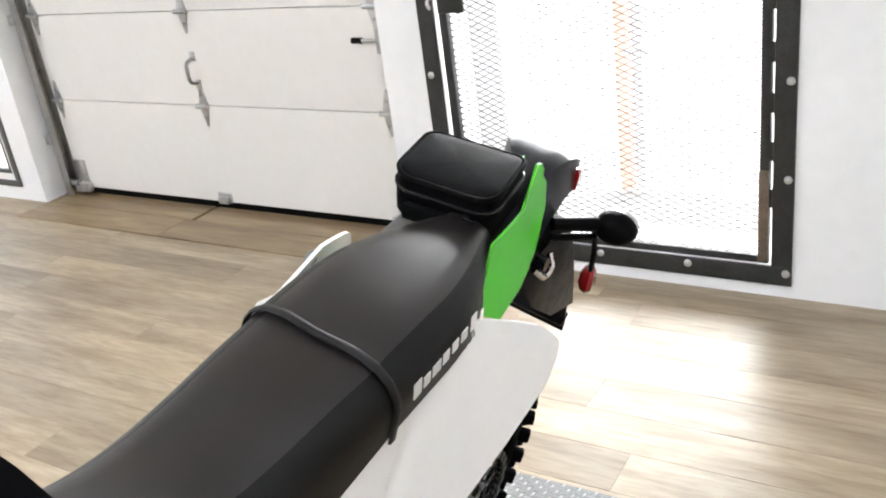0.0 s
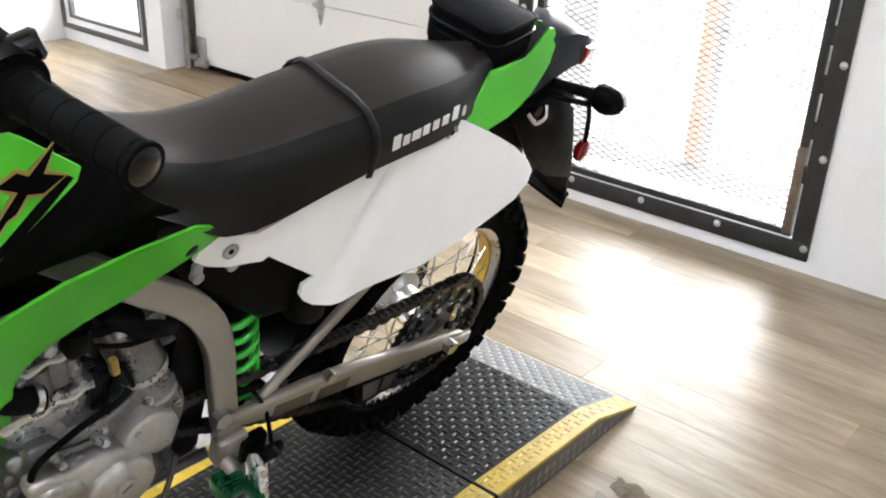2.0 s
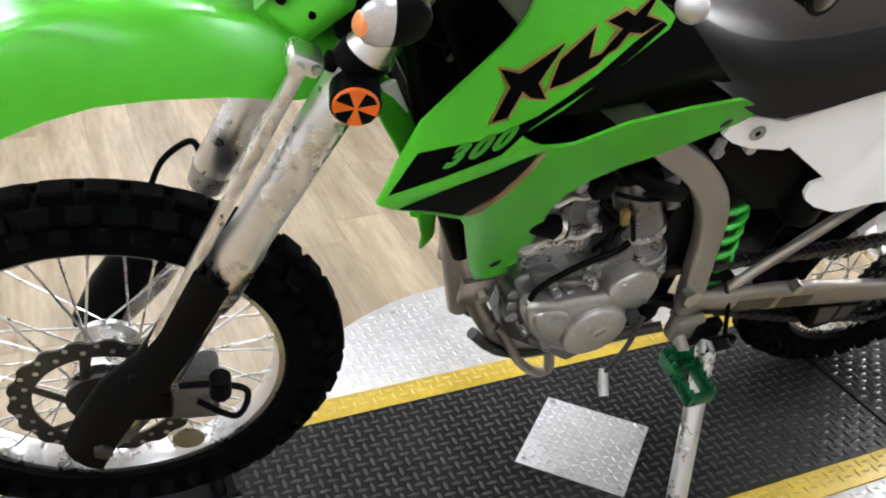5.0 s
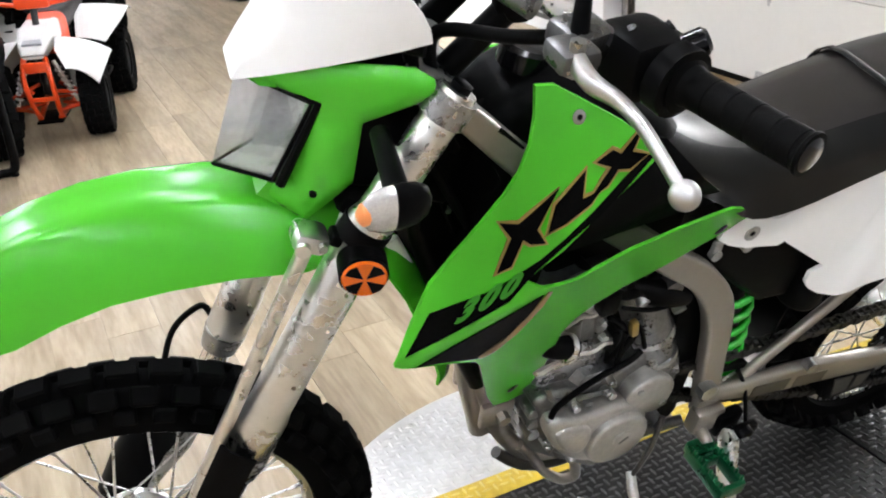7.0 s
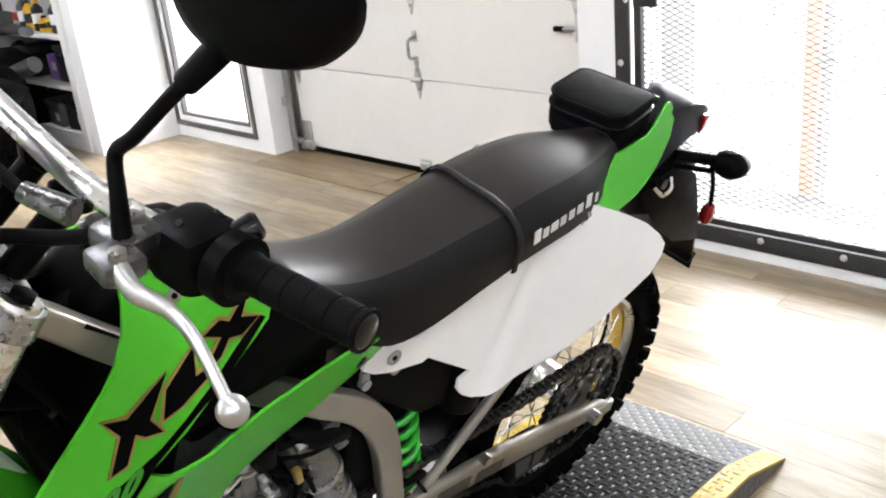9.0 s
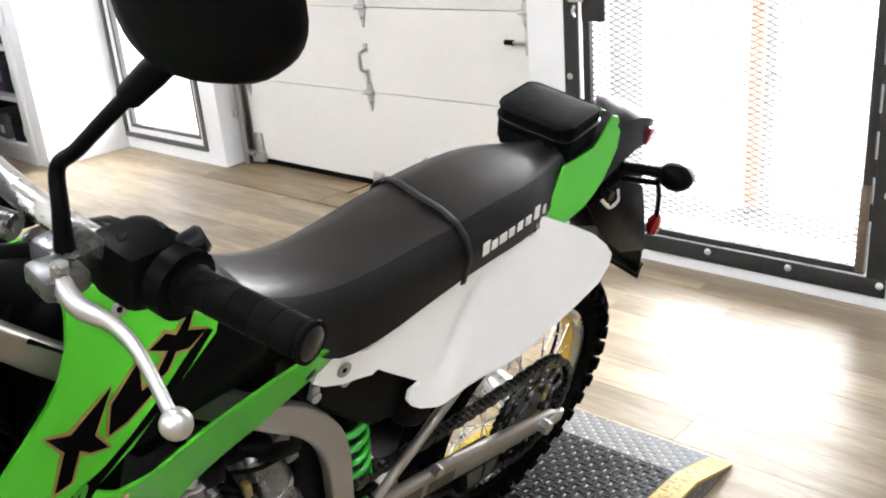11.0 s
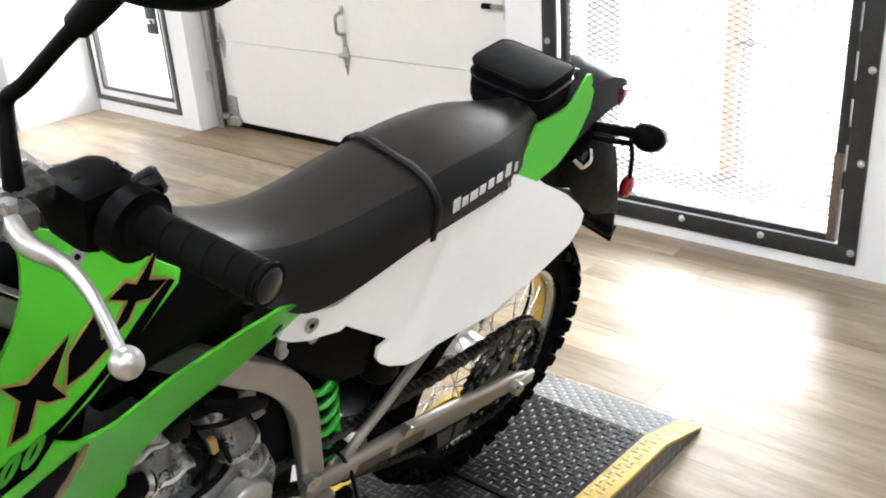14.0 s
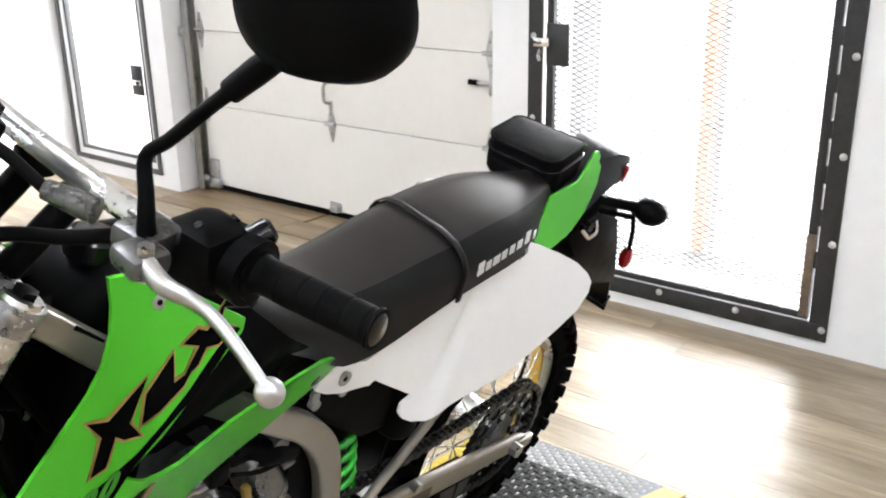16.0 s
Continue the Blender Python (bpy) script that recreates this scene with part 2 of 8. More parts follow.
    nt.links.new(bp.outputs[0], b.inputs["Normal"])
    return m


PLANK = wood_floor("oak_plank", (0.43, 0.350, 0.245), (0.345, 0.275, 0.185), (0.235, 0.180, 0.112), 0.35, (1.1, 8.0, 1.0))
PLANK_OLD = wood_floor("worn_brown_board", (0.30, 0.22, 0.12), (0.21, 0.145, 0.075), (0.12, 0.08, 0.04), 0.34, (0.8, 5.0, 1.0))
SUBFLOOR = mat("subfloor", (0.22, 0.17, 0.11), 0.8, 0, 0.3, 6, 0.2, 60)
TORN = mat("torn_backing", (0.17, 0.130, 0.085), 0.85, 0, 0.5, 14, 0.5, 60)
TORN_TOP = mat("torn_vinyl_face", (0.27, 0.23, 0.175), 0.6, 0, 0.45, 9, 0.3, 60, stretch=(2.0, 9.0, 1.0))


LIP = mat("worn_grey_tread", (0.12, 0.12, 0.12), 0.65, 0.0, 0.3, 9, 0.1, 120, rvar=0.1)
LIP_LUG = mat("worn_grey_lug", (0.25, 0.25, 0.25), 0.55, 0.2, 0.3, 12, rvar=0.1)
LAMP_BODY = mat("lamp_housing_enamel", (0.8, 0.8, 0.8), 0.5, 0, 0.04, 6)


def glow(name, color, strength):
    m = bpy.data.materials.new(name)
    m.use_nodes = True
    b = m.node_tree.nodes["Principled BSDF"]
    b.inputs["Base Color"].default_value = (*color, 1)
    b.inputs["Emission Color"].default_value = (*color, 1)
    b.inputs["Emission Strength"].default_value = strength
    return m


LAMP = glow("lamp_diffuser", (0.88, 0.92, 1.0), 43.0)
# self-lit white for the backdrop, in place of the bright outdoors
BACKDROP = glow("outdoor_glow", (0.97, 0.985, 1.0), 23.0)

# ---- mesh helpers ----
def finish(name, bm, material, parent=None, label="", smooth=38, mats=None):
    me = bpy.data.meshes.new(name)
    bmesh.ops.recalc_face_normals(bm, faces=bm.faces)
    bm.to_mesh(me)
    bm.free()
    for mm in mats or [material]:
        me.materials.append(mm)
    if smooth:
        for p in me.polygons:
            p.use_smooth = True
        me.set_sharp_from_angle(angle=radians(smooth))
    ob = new(name, me)
    if parent is not None:
        ob.parent = parent
    if label:
        ob["label"] = label
    return ob


def part(name, bm, material, parent, label="", smooth=38):
    """Links a bmesh as one mesh object under a thing or a part, given in the thing's own space."""
    return finish(name, bm, material, parent, label, smooth)


def empty(name, m, label, category, group="", kind=""):
    e = new(name)
    e.empty_display_size = 0.1
    e.matrix_world = m
    return tagged(e, label, category, group, kind)


def join(*bms):
    out = bmesh.new()
    for b in bms:
        me = bpy.data.meshes.new("tmp")
        b.to_mesh(me)
        out.from_mesh(me)
        bpy.data.meshes.remove(me)
        b.free()
    return out


def box(c, s, bevel=0.0, m=None, segs=2):
    bm = bmesh.new()
    bmesh.ops.create_cube(bm, size=1.0)
    bmesh.ops.scale(bm, vec=s, verts=bm.verts)
    if bevel:
        bmesh.ops.bevel(bm, geom=list(bm.edges), offset=bevel, segments=segs, affect="EDGES", profile=0.5)
    if m is not None:
        bm.transform(m)
    bmesh.ops.translate(bm, vec=c, verts=bm.verts)
    return bm


def span(a, b, bevel=0.0):
    """A box between two corners."""
    a, b = Vector(a), Vector(b)
    return box((a + b) / 2, [abs(v) for v in (b - a)], bevel)


def frames_along(pts):
    pts = [Vector(p) for p in pts]
    ts = []
    for i in range(len(pts)):
        a, b = pts[max(0, i - 1)], pts[min(len(pts) - 1, i + 1)]
        ts.append((b - a).normalized())
    ref = Vector((0, 0, 1)) if abs(ts[0].z) < 0.9 else Vector((1, 0, 0))
    n = (ref - ts[0] * ref.dot(ts[0])).normalized()
    out = []
    for t in ts:
        n = (n - t * n.dot(t)).normalized()
        out.append((n.copy(), t.cross(n)))
    return pts, out


def smooth_path(pts, n=6):
    """Points along a Catmull-Rom curve through pts."""
    pts = [Vector(p) for p in pts]
    out = []
    for i in range(len(pts) - 1):
        p0, p1, p2, p3 = pts[max(0, i - 1)], pts[i], pts[i + 1], pts[min(len(pts) - 1, i + 2)]
        for k in range(n):
            t = k / n
            out.append(0.5 * (2 * p1 + (p2 - p0) * t + (2 * p0 - 5 * p1 + 4 * p2 - p3) * t * t + (3 * p1 - p0 - 3 * p2 + p3) * t ** 3))
    out.append(pts[-1])
    return out


def tube(pts, r, segs=12, n=0, flat=1.0, caps=True, up=None):
    """A tube along pts; r is one radius or one per point; flat squeezes it along its second axis."""
    rs = list(r) if isinstance(r, (list, tuple)) else [r] * len(pts)
    if n:
        k = len(pts)
        pts = smooth_path(pts, n)
        rs = [rs[min(k - 1, int(i / n))] * (1 - (i / n) % 1) + rs[min(k - 1, int(i / n) + 1)] * ((i / n) % 1) for i in range(len(pts))]
    pts, fr = frames_along(pts)
    if up is not None:
        u = Vector(up)
        fr2 = []
        for i in range(len(pts)):
            t = (pts[min(i + 1, len(pts) - 1)] - pts[max(i - 1, 0)]).normalized()
            nn = (u - t * u.dot(t)).normalized()
            fr2.append((nn, t.cross(nn)))
        fr = fr2
    bm = bmesh.new()
    rings = []
    for p, (a, b), q in zip(pts, fr, rs):
        rings.append([bm.verts.new(p + a * (q * math.cos(2 * math.pi * k / segs)) + b * (q * flat * math.sin(2 * math.pi * k / segs))) for k in range(segs)])
    for r0, r1 in zip(rings, rings[1:]):
        for k in range(segs):
            bm.faces.new((r0[k], r0[(k + 1) % segs], r1[(k + 1) % segs], r1[k]))
    if caps:
        bm.faces.new(rings[0][::-1])
        bm.faces.new(rings[-1])
    return bm


def cyl(a, b, r, segs=20, bevel=0.0):
    """A cylinder from a to b with softened rims."""
    a, b = Vector(a), Vector(b)
    if not bevel:
        return tube([a, b], r, segs)
    d = (b - a).normalized() * bevel
    return tube([a, a + d * 0.3, a + d, b - d, b - d * 0.3, b], [r - bevel, r - bevel * 0.3, r, r, r - bevel * 0.3, r - bevel], segs)


def ring(c, axis, r_in, r_out, w, segs=48, teeth=0, depth=0.0):
    """A flat ring of width w about axis; teeth give it a toothed rim."""
    c, axis = Vector(c), Vector(axis).normalized()
    ref = Vector((1, 0, 0)) if abs(axis.x) < 0.9 else Vector((0, 0, 1))
    u = (ref - axis * ref.dot(axis)).normalized()
    v = axis.cross(u)
    bm = bmesh.new()
    n = teeth * 4 if teeth else segs
    loops = []
    for rr, h in ((r_in, -0.5), (r_out, -0.5), (r_out, 0.5), (r_in, 0.5)):
        lp = []
        for k in range(n):
            q = rr
            if teeth and rr == r_out and k % 4 in (2, 3):
                q = rr - depth
            t = 2 * math.pi * k / n
            lp.append(bm.verts.new(c + axis * (h * w) + u * (q * math.cos(t)) + v * (q * math.sin(t))))
        loops.append(lp)
    for i in range(4):
        a, b = loops[i], loops[(i + 1) % 4]
        for k in range(n):
            bm.faces.new((a[k], a[(k + 1) % n], b[(k + 1) % n], b[k]))
    return bm


def lathe(c, axis, profile, segs=48):
    """Turns a profile of (radius, height) about an axis through c; the profile is closed."""
    c, axis = Vector(c), Vector(axis).normalized()
    ref = Vector((1, 0, 0)) if abs(axis.x) < 0.9 else Vector((0, 0, 1))
    u = (ref - axis * ref.dot(axis)).normalized()
    v = axis.cross(u)
    bm = bmesh.new()
    rows = []
    for k in range(segs):
        t = 2 * math.pi * k / segs
        d = u * math.cos(t) + v * math.sin(t)
        rows.append([bm.verts.new(c + d * r + axis * h) for r, h in profile])
    m = len(profile)
    for k in range(segs):
        a, b = rows[k], rows[(k + 1) % segs]
        for i in range(m):
            bm.faces.new((a[i], a[(i + 1) % m], b[(i + 1) % m], b[i]))
    bmesh.ops.remove_doubles(bm, verts=bm.verts, dist=1e-6)
    return bm


def resample(pts, n):
    pts = [Vector(p) for p in pts]
    ls = [0.0]
    for a, b in zip(pts, pts[1:]):
        ls.append(ls[-1] + (b - a).length)
    out = []
    for k in range(n):
        s = ls[-1] * k / (n - 1)
        i = max(j for j in range(len(ls)) if ls[j] <= s + 1e-9)
        i = min(i, len(pts) - 2)
        f = (s - ls[i]) / max(1e-9, ls[i + 1] - ls[i])
        out.append(pts[i].lerp(pts[i + 1], f))
    return out


def grid_solid(rows, th, direction=None):
    """A plate of thickness th over a grid of points, offset against its own normals (or along one direction)."""
    nu, nv = len(rows), len(rows[0])
    bm = bmesh.new()
    top = [[bm.verts.new(p) for p in r] for r in rows]
    back = []
    for i in range(nu):
        lr = []
        for j in range(nv):
            if direction is not None:
                n = Vector(direction)
            else:
                du = rows[min(i + 1, nu - 1)][j] - rows[max(i - 1, 0)][j]
                dv = rows[i][min(j + 1, nv - 1)] - rows[i][max(j - 1, 0)]
                n = du.cross(dv)
                n = n.normalized() if n.length > 1e-9 else Vector((0, 1, 0))
            lr.append(bm.verts.new(rows[i][j] - n * th))
        back.append(lr)
    for i in range(nu - 1):
        for j in range(nv - 1):
            bm.faces.new((top[i][j], top[i + 1][j], top[i + 1][j + 1], top[i][j + 1]))
            bm.faces.new((back[i][j], back[i][j + 1], back[i + 1][j + 1], back[i + 1][j]))
    for i in range(nu - 1):
        for j in (0, nv - 1):
            bm.faces.new((top[i][j], back[i][j], back[i + 1][j], top[i + 1][j]))
    for j in range(nv - 1):
        for i in (0, nu - 1):
            bm.faces.new((top[i][j], top[i][j + 1], back[i][j + 1], back[i][j]))
    return bm


def sheet(outline, depth, th, step=0.02, side=1):
    """A moulded panel: an outline in x and z, pushed out to y = depth(x, z), with thickness th; side -1 mirrors it."""
    bm = bmesh.new()
    bm.faces.new([bm.verts.new((x, 0, z)) for x, z in outline])
    for axis, k in ((0, (1, 0, 0)), (1, (0, 0, 1))):
        vals = [p[axis] for p in outline]
        q = math.floor(min(vals) / step) * step + step
        while q < max(vals):
            co = (q, 0, 0) if axis == 0 else (0, 0, q)
            bmesh.ops.bisect_plane(bm, geom=list(bm.verts) + list(bm.edges) + list(bm.faces), plane_co=co, plane_no=k)
            q += step
    bmesh.ops.triangulate(bm, faces=[f for f in bm.faces if len(f.verts) > 4])
    for v in bm.verts:
        v.co.y = depth(v.co.x, v.co.z)
    bmesh.ops.recalc_face_normals(bm, faces=bm.faces)
    ex = bmesh.ops.extrude_face_region(bm, geom=list(bm.faces))
    bmesh.ops.translate(bm, vec=(0, -th, 0), verts=[v for v in ex["geom"] if isinstance(v, bmesh.types.BMVert)])
    return bm if side > 0 else mirrored(bm)


def ease(a, b, v):
    """A smooth rise from 0 at a to 1 at b."""
    t = max(0.0, min(1.0, (v - a) / (b - a)))
    return t * t * (3 - 2 * t)


def poly_plate(pts, th, direction, bevel=0.0):
    """A flat or nearly flat polygon given thickness along a direction."""
    bm = bmesh.new()
    d = Vector(direction)
    f = bm.faces.new([bm.verts.new(Vector(p)) for p in pts])
    ex = bmesh.ops.extrude_face_region(bm, geom=[f])
    bmesh.ops.translate(bm, vec=-d * th, verts=[v for v in ex["geom"] if isinstance(v, bmesh.types.BMVert)])
    if bevel:
        es = [e for e in bm.edges]
        bmesh.ops.bevel(bm, geom=es, offset=bevel, segments=2, affect="EDGES", profile=0.5)
    bmesh.ops.triangulate(bm, faces=[q for q in bm.faces if len(q.verts) > 4])
    return bm


def loft(sections, closed=True, caps=True):
    """A skin over rings of equal length."""
    bm = bmesh.new()
    rs = [[bm.verts.new(Vector(p)) for p in s] for s in sections]
    n = len(rs[0])
    for a, b in zip(rs, rs[1:]):
        for k in range(n if closed else n - 1):
            bm.faces.new((a[k], a[(k + 1) % n], b[(k + 1) % n], b[k]))
    if caps:
        bm.faces.new(rs[0][::-1])
        bm.faces.new(rs[-1])
    return bm


def round_rect(cx, cy, w, h, r, n=5):
    """Points of a rounded rectangle."""
    out = []
    for sx, sy, a0 in ((1, 1, 0), (-1, 1, 90), (-1, -1, 180), (1, -1, 270)):
        for k in range(n):
            a = radians(a0 + 90 * k / (n - 1))
            out.append((cx + sx * (w / 2 - r) + r * math.cos(a), cy + sy * (h / 2 - r) + r * math.sin(a)))
    return out


def mirrored(bm):
    """Mirrors a bmesh across the bike's middle plane."""
    bmesh.ops.scale(bm, vec=(1, -1, 1), verts=bm.verts)
    bmesh.ops.reverse_faces(bm, faces=bm.faces)
    return bm


def from_lists(name, verts, faces, material, parent, label="", kind="", smooth=0):
    me = bpy.data.meshes.new(name)
    me.from_pydata(verts, [], faces)
    me.update()
    me.materials.append(material)
    if smooth:
        for p in me.polygons:
            p.use_smooth = True
    ob = new(name, me)
    ob.parent = parent
    if label:
        ob["label"] = label
    if kind:
        ob["kind"] = kind
    return ob


def structure(name, bm, material, label, smooth=38):
    ob = finish(name, bm, material, None, "", smooth)
    return tagged(ob, label, name.split("_")[0], "", "structure")

# ---- the room ----
WY = 1.09          # inner face of the front wall
DY = 1.25          # face of the overhead door
WT = 0.22          # wall thickness
H = 3.1            # ceiling height


def wall_with_openings(name, x0, x1, openings, label):
    """A wall along x at WY with openings (x0, x1, z0, z1) that go through it."""
    bms, x = [], x0
    for a, b, z0, z1 in openings:
        if a > x:
            bms.append(span((x, WY, 0), (a, WY + WT, H)))
        if z0 > 0:
            bms.append(span((a, WY, 0), (b, WY + WT, z0)))
        bms.append(span((a, WY, z1), (b, WY + WT, H)))
        x = b
    bms.append(span((x, WY, 0), (x1, WY + WT, H)))
    structure(name, join(*bms), WALL, label, 0)


wall_with_openings("wall_north", -4.67, 4.2, [(-4.60, -3.82, 0.14, 2.10), (-3.61, -1.40, 0.0, 2.12), (-1.16, -0.04, 0.11, 2.06)], "white painted front wall with door and gate openings")
structure("wall_side", span((-4.80, 0.545, 0), (-4.67, WY + WT, H)), WALL, "short white painted wall return beside the window", 0)
structure("wall_shelf_back", span((-7.6, 1.02, 0), (-4.80, 1.16, H)), WALL, "plain white wall behind the shelving", 0)
structure("wall_west", span((-7.75, -7.2, 0), (-7.6, 1.16, H)), WALL, "plain white far wall", 0)
# these two walls stay out of view; their grey dims reflections on the bike
structure("wall_south", span((-7.75, -7.35, 0), (4.35, -7.2, H)), WALL_GREY, "unseen wall behind, toned grey to dim the bounce light", 0)
structure("wall_east", span((4.2, -7.2, 0), (4.35, WY + WT, H)), WALL_GREY, "unseen side wall, toned grey to dim the bounce light", 0)
structure("ceiling", span((-7.75, -7.35, H), (4.35, WY + WT, H + 0.1)), CEIL, "white painted ceiling", 0)
structure("subfloor", span((-7.75, -7.35, -0.12), (4.35, WY + WT, -0.004)), SUBFLOOR, "dark subfloor under the planks", 0)

# outside
structure("ground", span((-60, 1.31, -0.3), (60, 90, -0.02)), OUT_GROUND, "pale concrete ground outside", 0)
structure("pavement", span((-1.4, 1.31, -0.02), (0.4, 1.84, -0.004)), PAVING, "grey concrete threshold outside the gate", 0)
# added glowing sheet: stands in for the sky and lights the openings
structure("backdrop", span((-50, 40, -0.2), (50, 40.2, 30)), BACKDROP, "glowing white backdrop standing in for the bright outdoors", 0)
# added out of view, to shade the ground just outside
structure("canopy", span((-5.2, 1.31, 2.55), (1.2, 2.0, 2.7)), WALL, "added unseen slab that shades the ground outside the openings", 0)

post = empty("bollard_post", pose(-0.806, 1.90, -0.02), "orange painted steel post standing outside the gate", "post")
part("pole", box((0, 0, 1.1), (0.054, 0.054, 2.2), 0.006), ORANGE_POST, post)
part("base_plate", box((0, 0, 0.006), (0.16, 0.12, 0.012), 0.003), GALV, post)
pipe = empty("downpipe", pose(-0.746, 1.915, -0.02), "pale grey downpipe beside the orange post", "pipe")
part("pipe", cyl((0, 0, 0), (0, 0, 2.4), 0.027, 20), mat("pale_pipe", (0.60, 0.60, 0.60), 0.5, 0, 0.06, 6), pipe)
part("bracket", box((0, 0, 0.6), (0.1, 0.09, 0.02), 0.003), GALV, pipe)

structure("wall_outside", span((-2.6, 1.90, -0.02), (-1.357, 2.10, 2.55)), WALL, "pale grey wall end outside the gate", 0)

# ---- overhead door ----
door = empty("overhead_door", pose(-2.505, DY, 0), "white enamelled sectional overhead door with steel hinges", "garage door")
DX0, DX1 = -1.03, 1.075
SEAMS = [0.035, 0.497, 0.911, 1.325, 1.74, 2.16]
for z0, z1 in zip(SEAMS, SEAMS[1:]):
    bm = span((DX0, 0.0, z0 + 0.0020), (DX1, 0.029, z1 - 0.0020), 0.0015)
    part("panel", bm, DOOR_P, door, smooth=0)
# added sheet behind the panels; it blocks the outside glow at the seams
part("seam_backing", span((DX0 + 0.01, 0.030, 0.04), (DX1 - 0.01, 0.050, 2.15)), SKIRT, door, "added dark backing that keeps daylight out of the panel seams", 0)
part("bottom_seal", span((DX0, 0.002, 0.002), (DX1, 0.04, 0.034)), RUBBER, door, "black rubber bottom seal")


def hinge(x, z, s=1.0, name="hinge"):
    """A pressed steel door hinge: diamond leaf above and below a knuckle."""
    y = -0.004
    up = poly_plate([(x - 0.027 * s, y, z + 0.006), (x + 0.027 * s, y, z + 0.006), (x + 0.02 * s, y, z + 0.035 * s), (x + 0.004, y, z + 0.095 * s), (x - 0.004, y, z + 0.095 * s), (x - 0.02 * s, y, z + 0.035 * s)], 0.004, (0, -1, 0))
    dn = poly_plate([(x - 0.027 * s, y, z - 0.006), (x + 0.027 * s, y, z - 0.006), (x + 0.02 * s, y, z - 0.035 * s), (x + 0.004, y, z - 0.095 * s), (x - 0.004, y, z - 0.095 * s), (x - 0.02 * s, y, z - 0.035 * s)], 0.004, (0, -1, 0))
    kn = tube([(x - 0.034 * s, -0.014, z), (x + 0.034 * s, -0.014, z)], 0.011, 12)
    h = part(name, join(up, dn), GALV, door, "galvanised steel hinge")
    part("knuckle", kn, GALV, h)
    for dz in (0.05, -0.05):
        part("screw", tube([(x, -0.004, z + dz * s), (x, -0.011, z + dz * s)], 0.006, 8), STEEL, h)
    return h


for z in SEAMS[1:5]:
    for x in (-0.985, 0.0, 0.985):
        hinge(x, z)
# pull handle
hd = part("pull_handle", tube([(0.0, -0.004, 0.71), (0.0, -0.045, 0.695), (0.0, -0.05, 0.655), (0.0, -0.045, 0.615), (0.0, -0.004, 0.60)], [0.008, 0.008, 0.009, 0.008, 0.008], 10, n=5), STEEL, door, "dark steel pull handle")
part("top_tab", box((0, -0.004, 0.718), (0.028, 0.006, 0.04), 0.002), GALV, hd)
part("bottom_tab", box((0, -0.004, 0.594), (0.028, 0.006, 0.04), 0.002), GALV, hd)
# slide latch
lt = part("slide_latch", box((1.03, -0.016, 0.785), (0.075, 0.03, 0.10), 0.004), GALV, door, "galvanised slide latch")
part("bolt", tube([(0.90, -0.02, 0.785), (1.08, -0.02, 0.785)], 0.008, 10), STEEL, lt)
part("grip", tube([(0.88, -0.02, 0.785), (0.925, -0.02, 0.785)], 0.012, 10), BLACK_P, lt)
part("bottom_bracket", join(box((0.0, -0.012, 0.052), (0.055, 0.025, 0.035), 0.003), box((0, -0.004, 0.06), (0.08, 0.006, 0.05), 0.002)), GALV, door, "galvanised bottom bracket")
cb = part("corner_bracket", join(box((-0.97, -0.010, 0.10), (0.075, 0.02, 0.17), 0.004), box((-0.95, -0.03, 0.05), (0.10, 0.03, 0.05), 0.004)), GALV, door, "galvanised corner bracket with roller")
part("roller", tube([(-1.07, -0.035, 0.07), (-0.97, -0.035, 0.07)], 0.02, 14), STEEL, cb)
cb = part("corner_bracket", join(box((1.02, -0.010, 0.10), (0.075, 0.02, 0.17), 0.004), box((1.0, -0.03, 0.05), (0.10, 0.03, 0.05), 0.004)), GALV, door, "galvanised corner bracket with roller")

track = empty("door_track", pose(-3.565, DY - 0.03, 0), "dark vertical steel track of the overhead door", "door track", "door tracks")
part("rail", join(box((0, 0, 1.05), (0.012, 0.055, 2.1), 0.002), box((0.02, -0.025, 1.05), (0.045, 0.006, 2.1), 0.002), box((0.02, 0.025, 1.05), (0.045, 0.006, 2.1), 0.002)), STEEL, track)
part("angle", box((-0.03, 0.02, 1.05), (0.02, 0.05, 2.1), 0.002), BLACK_P, track)
for z in (0.30, 0.9, 1.5):
    part("bracket", box((-0.02, 0.0, z), (0.045, 0.07, 0.05), 0.003), GALV, track)
copy_thing(track, pose(-1.385, DY - 0.03, 0, 0, 0, 180))

# ---- worn boards before the door ----
boards = new("threshold_boards")
tagged(boards, "worn brown boards laid before the overhead door", "floor", "", "structure")
yb = 0.905
for k in range(2):
    for x0, x1 in ((-3.60, -2.62), (-2.617, -1.48)):
        part("board", span((x0 + 0.05 * k, yb, -0.003), (x1 + 0.03 * k, yb + 0.182, 0.006), 0.0015), PLANK_OLD, boards, smooth=0)
    yb += 0.184
part("sill", span((-3.60, 1.276, -0.003), (-1.41, 1.31, 0.004)), PLANK_OLD, boards, smooth=0)

# ---- expanded-metal security gate ----
gate = empty("security_gate", pose(-0.60, WY, 0), "black steel security gate with expanded-metal mesh", "gate")
GX0, GX1, GZ0, GZ1 = -0.62, 0.617, 0.045, 2.13
FW = 0.062
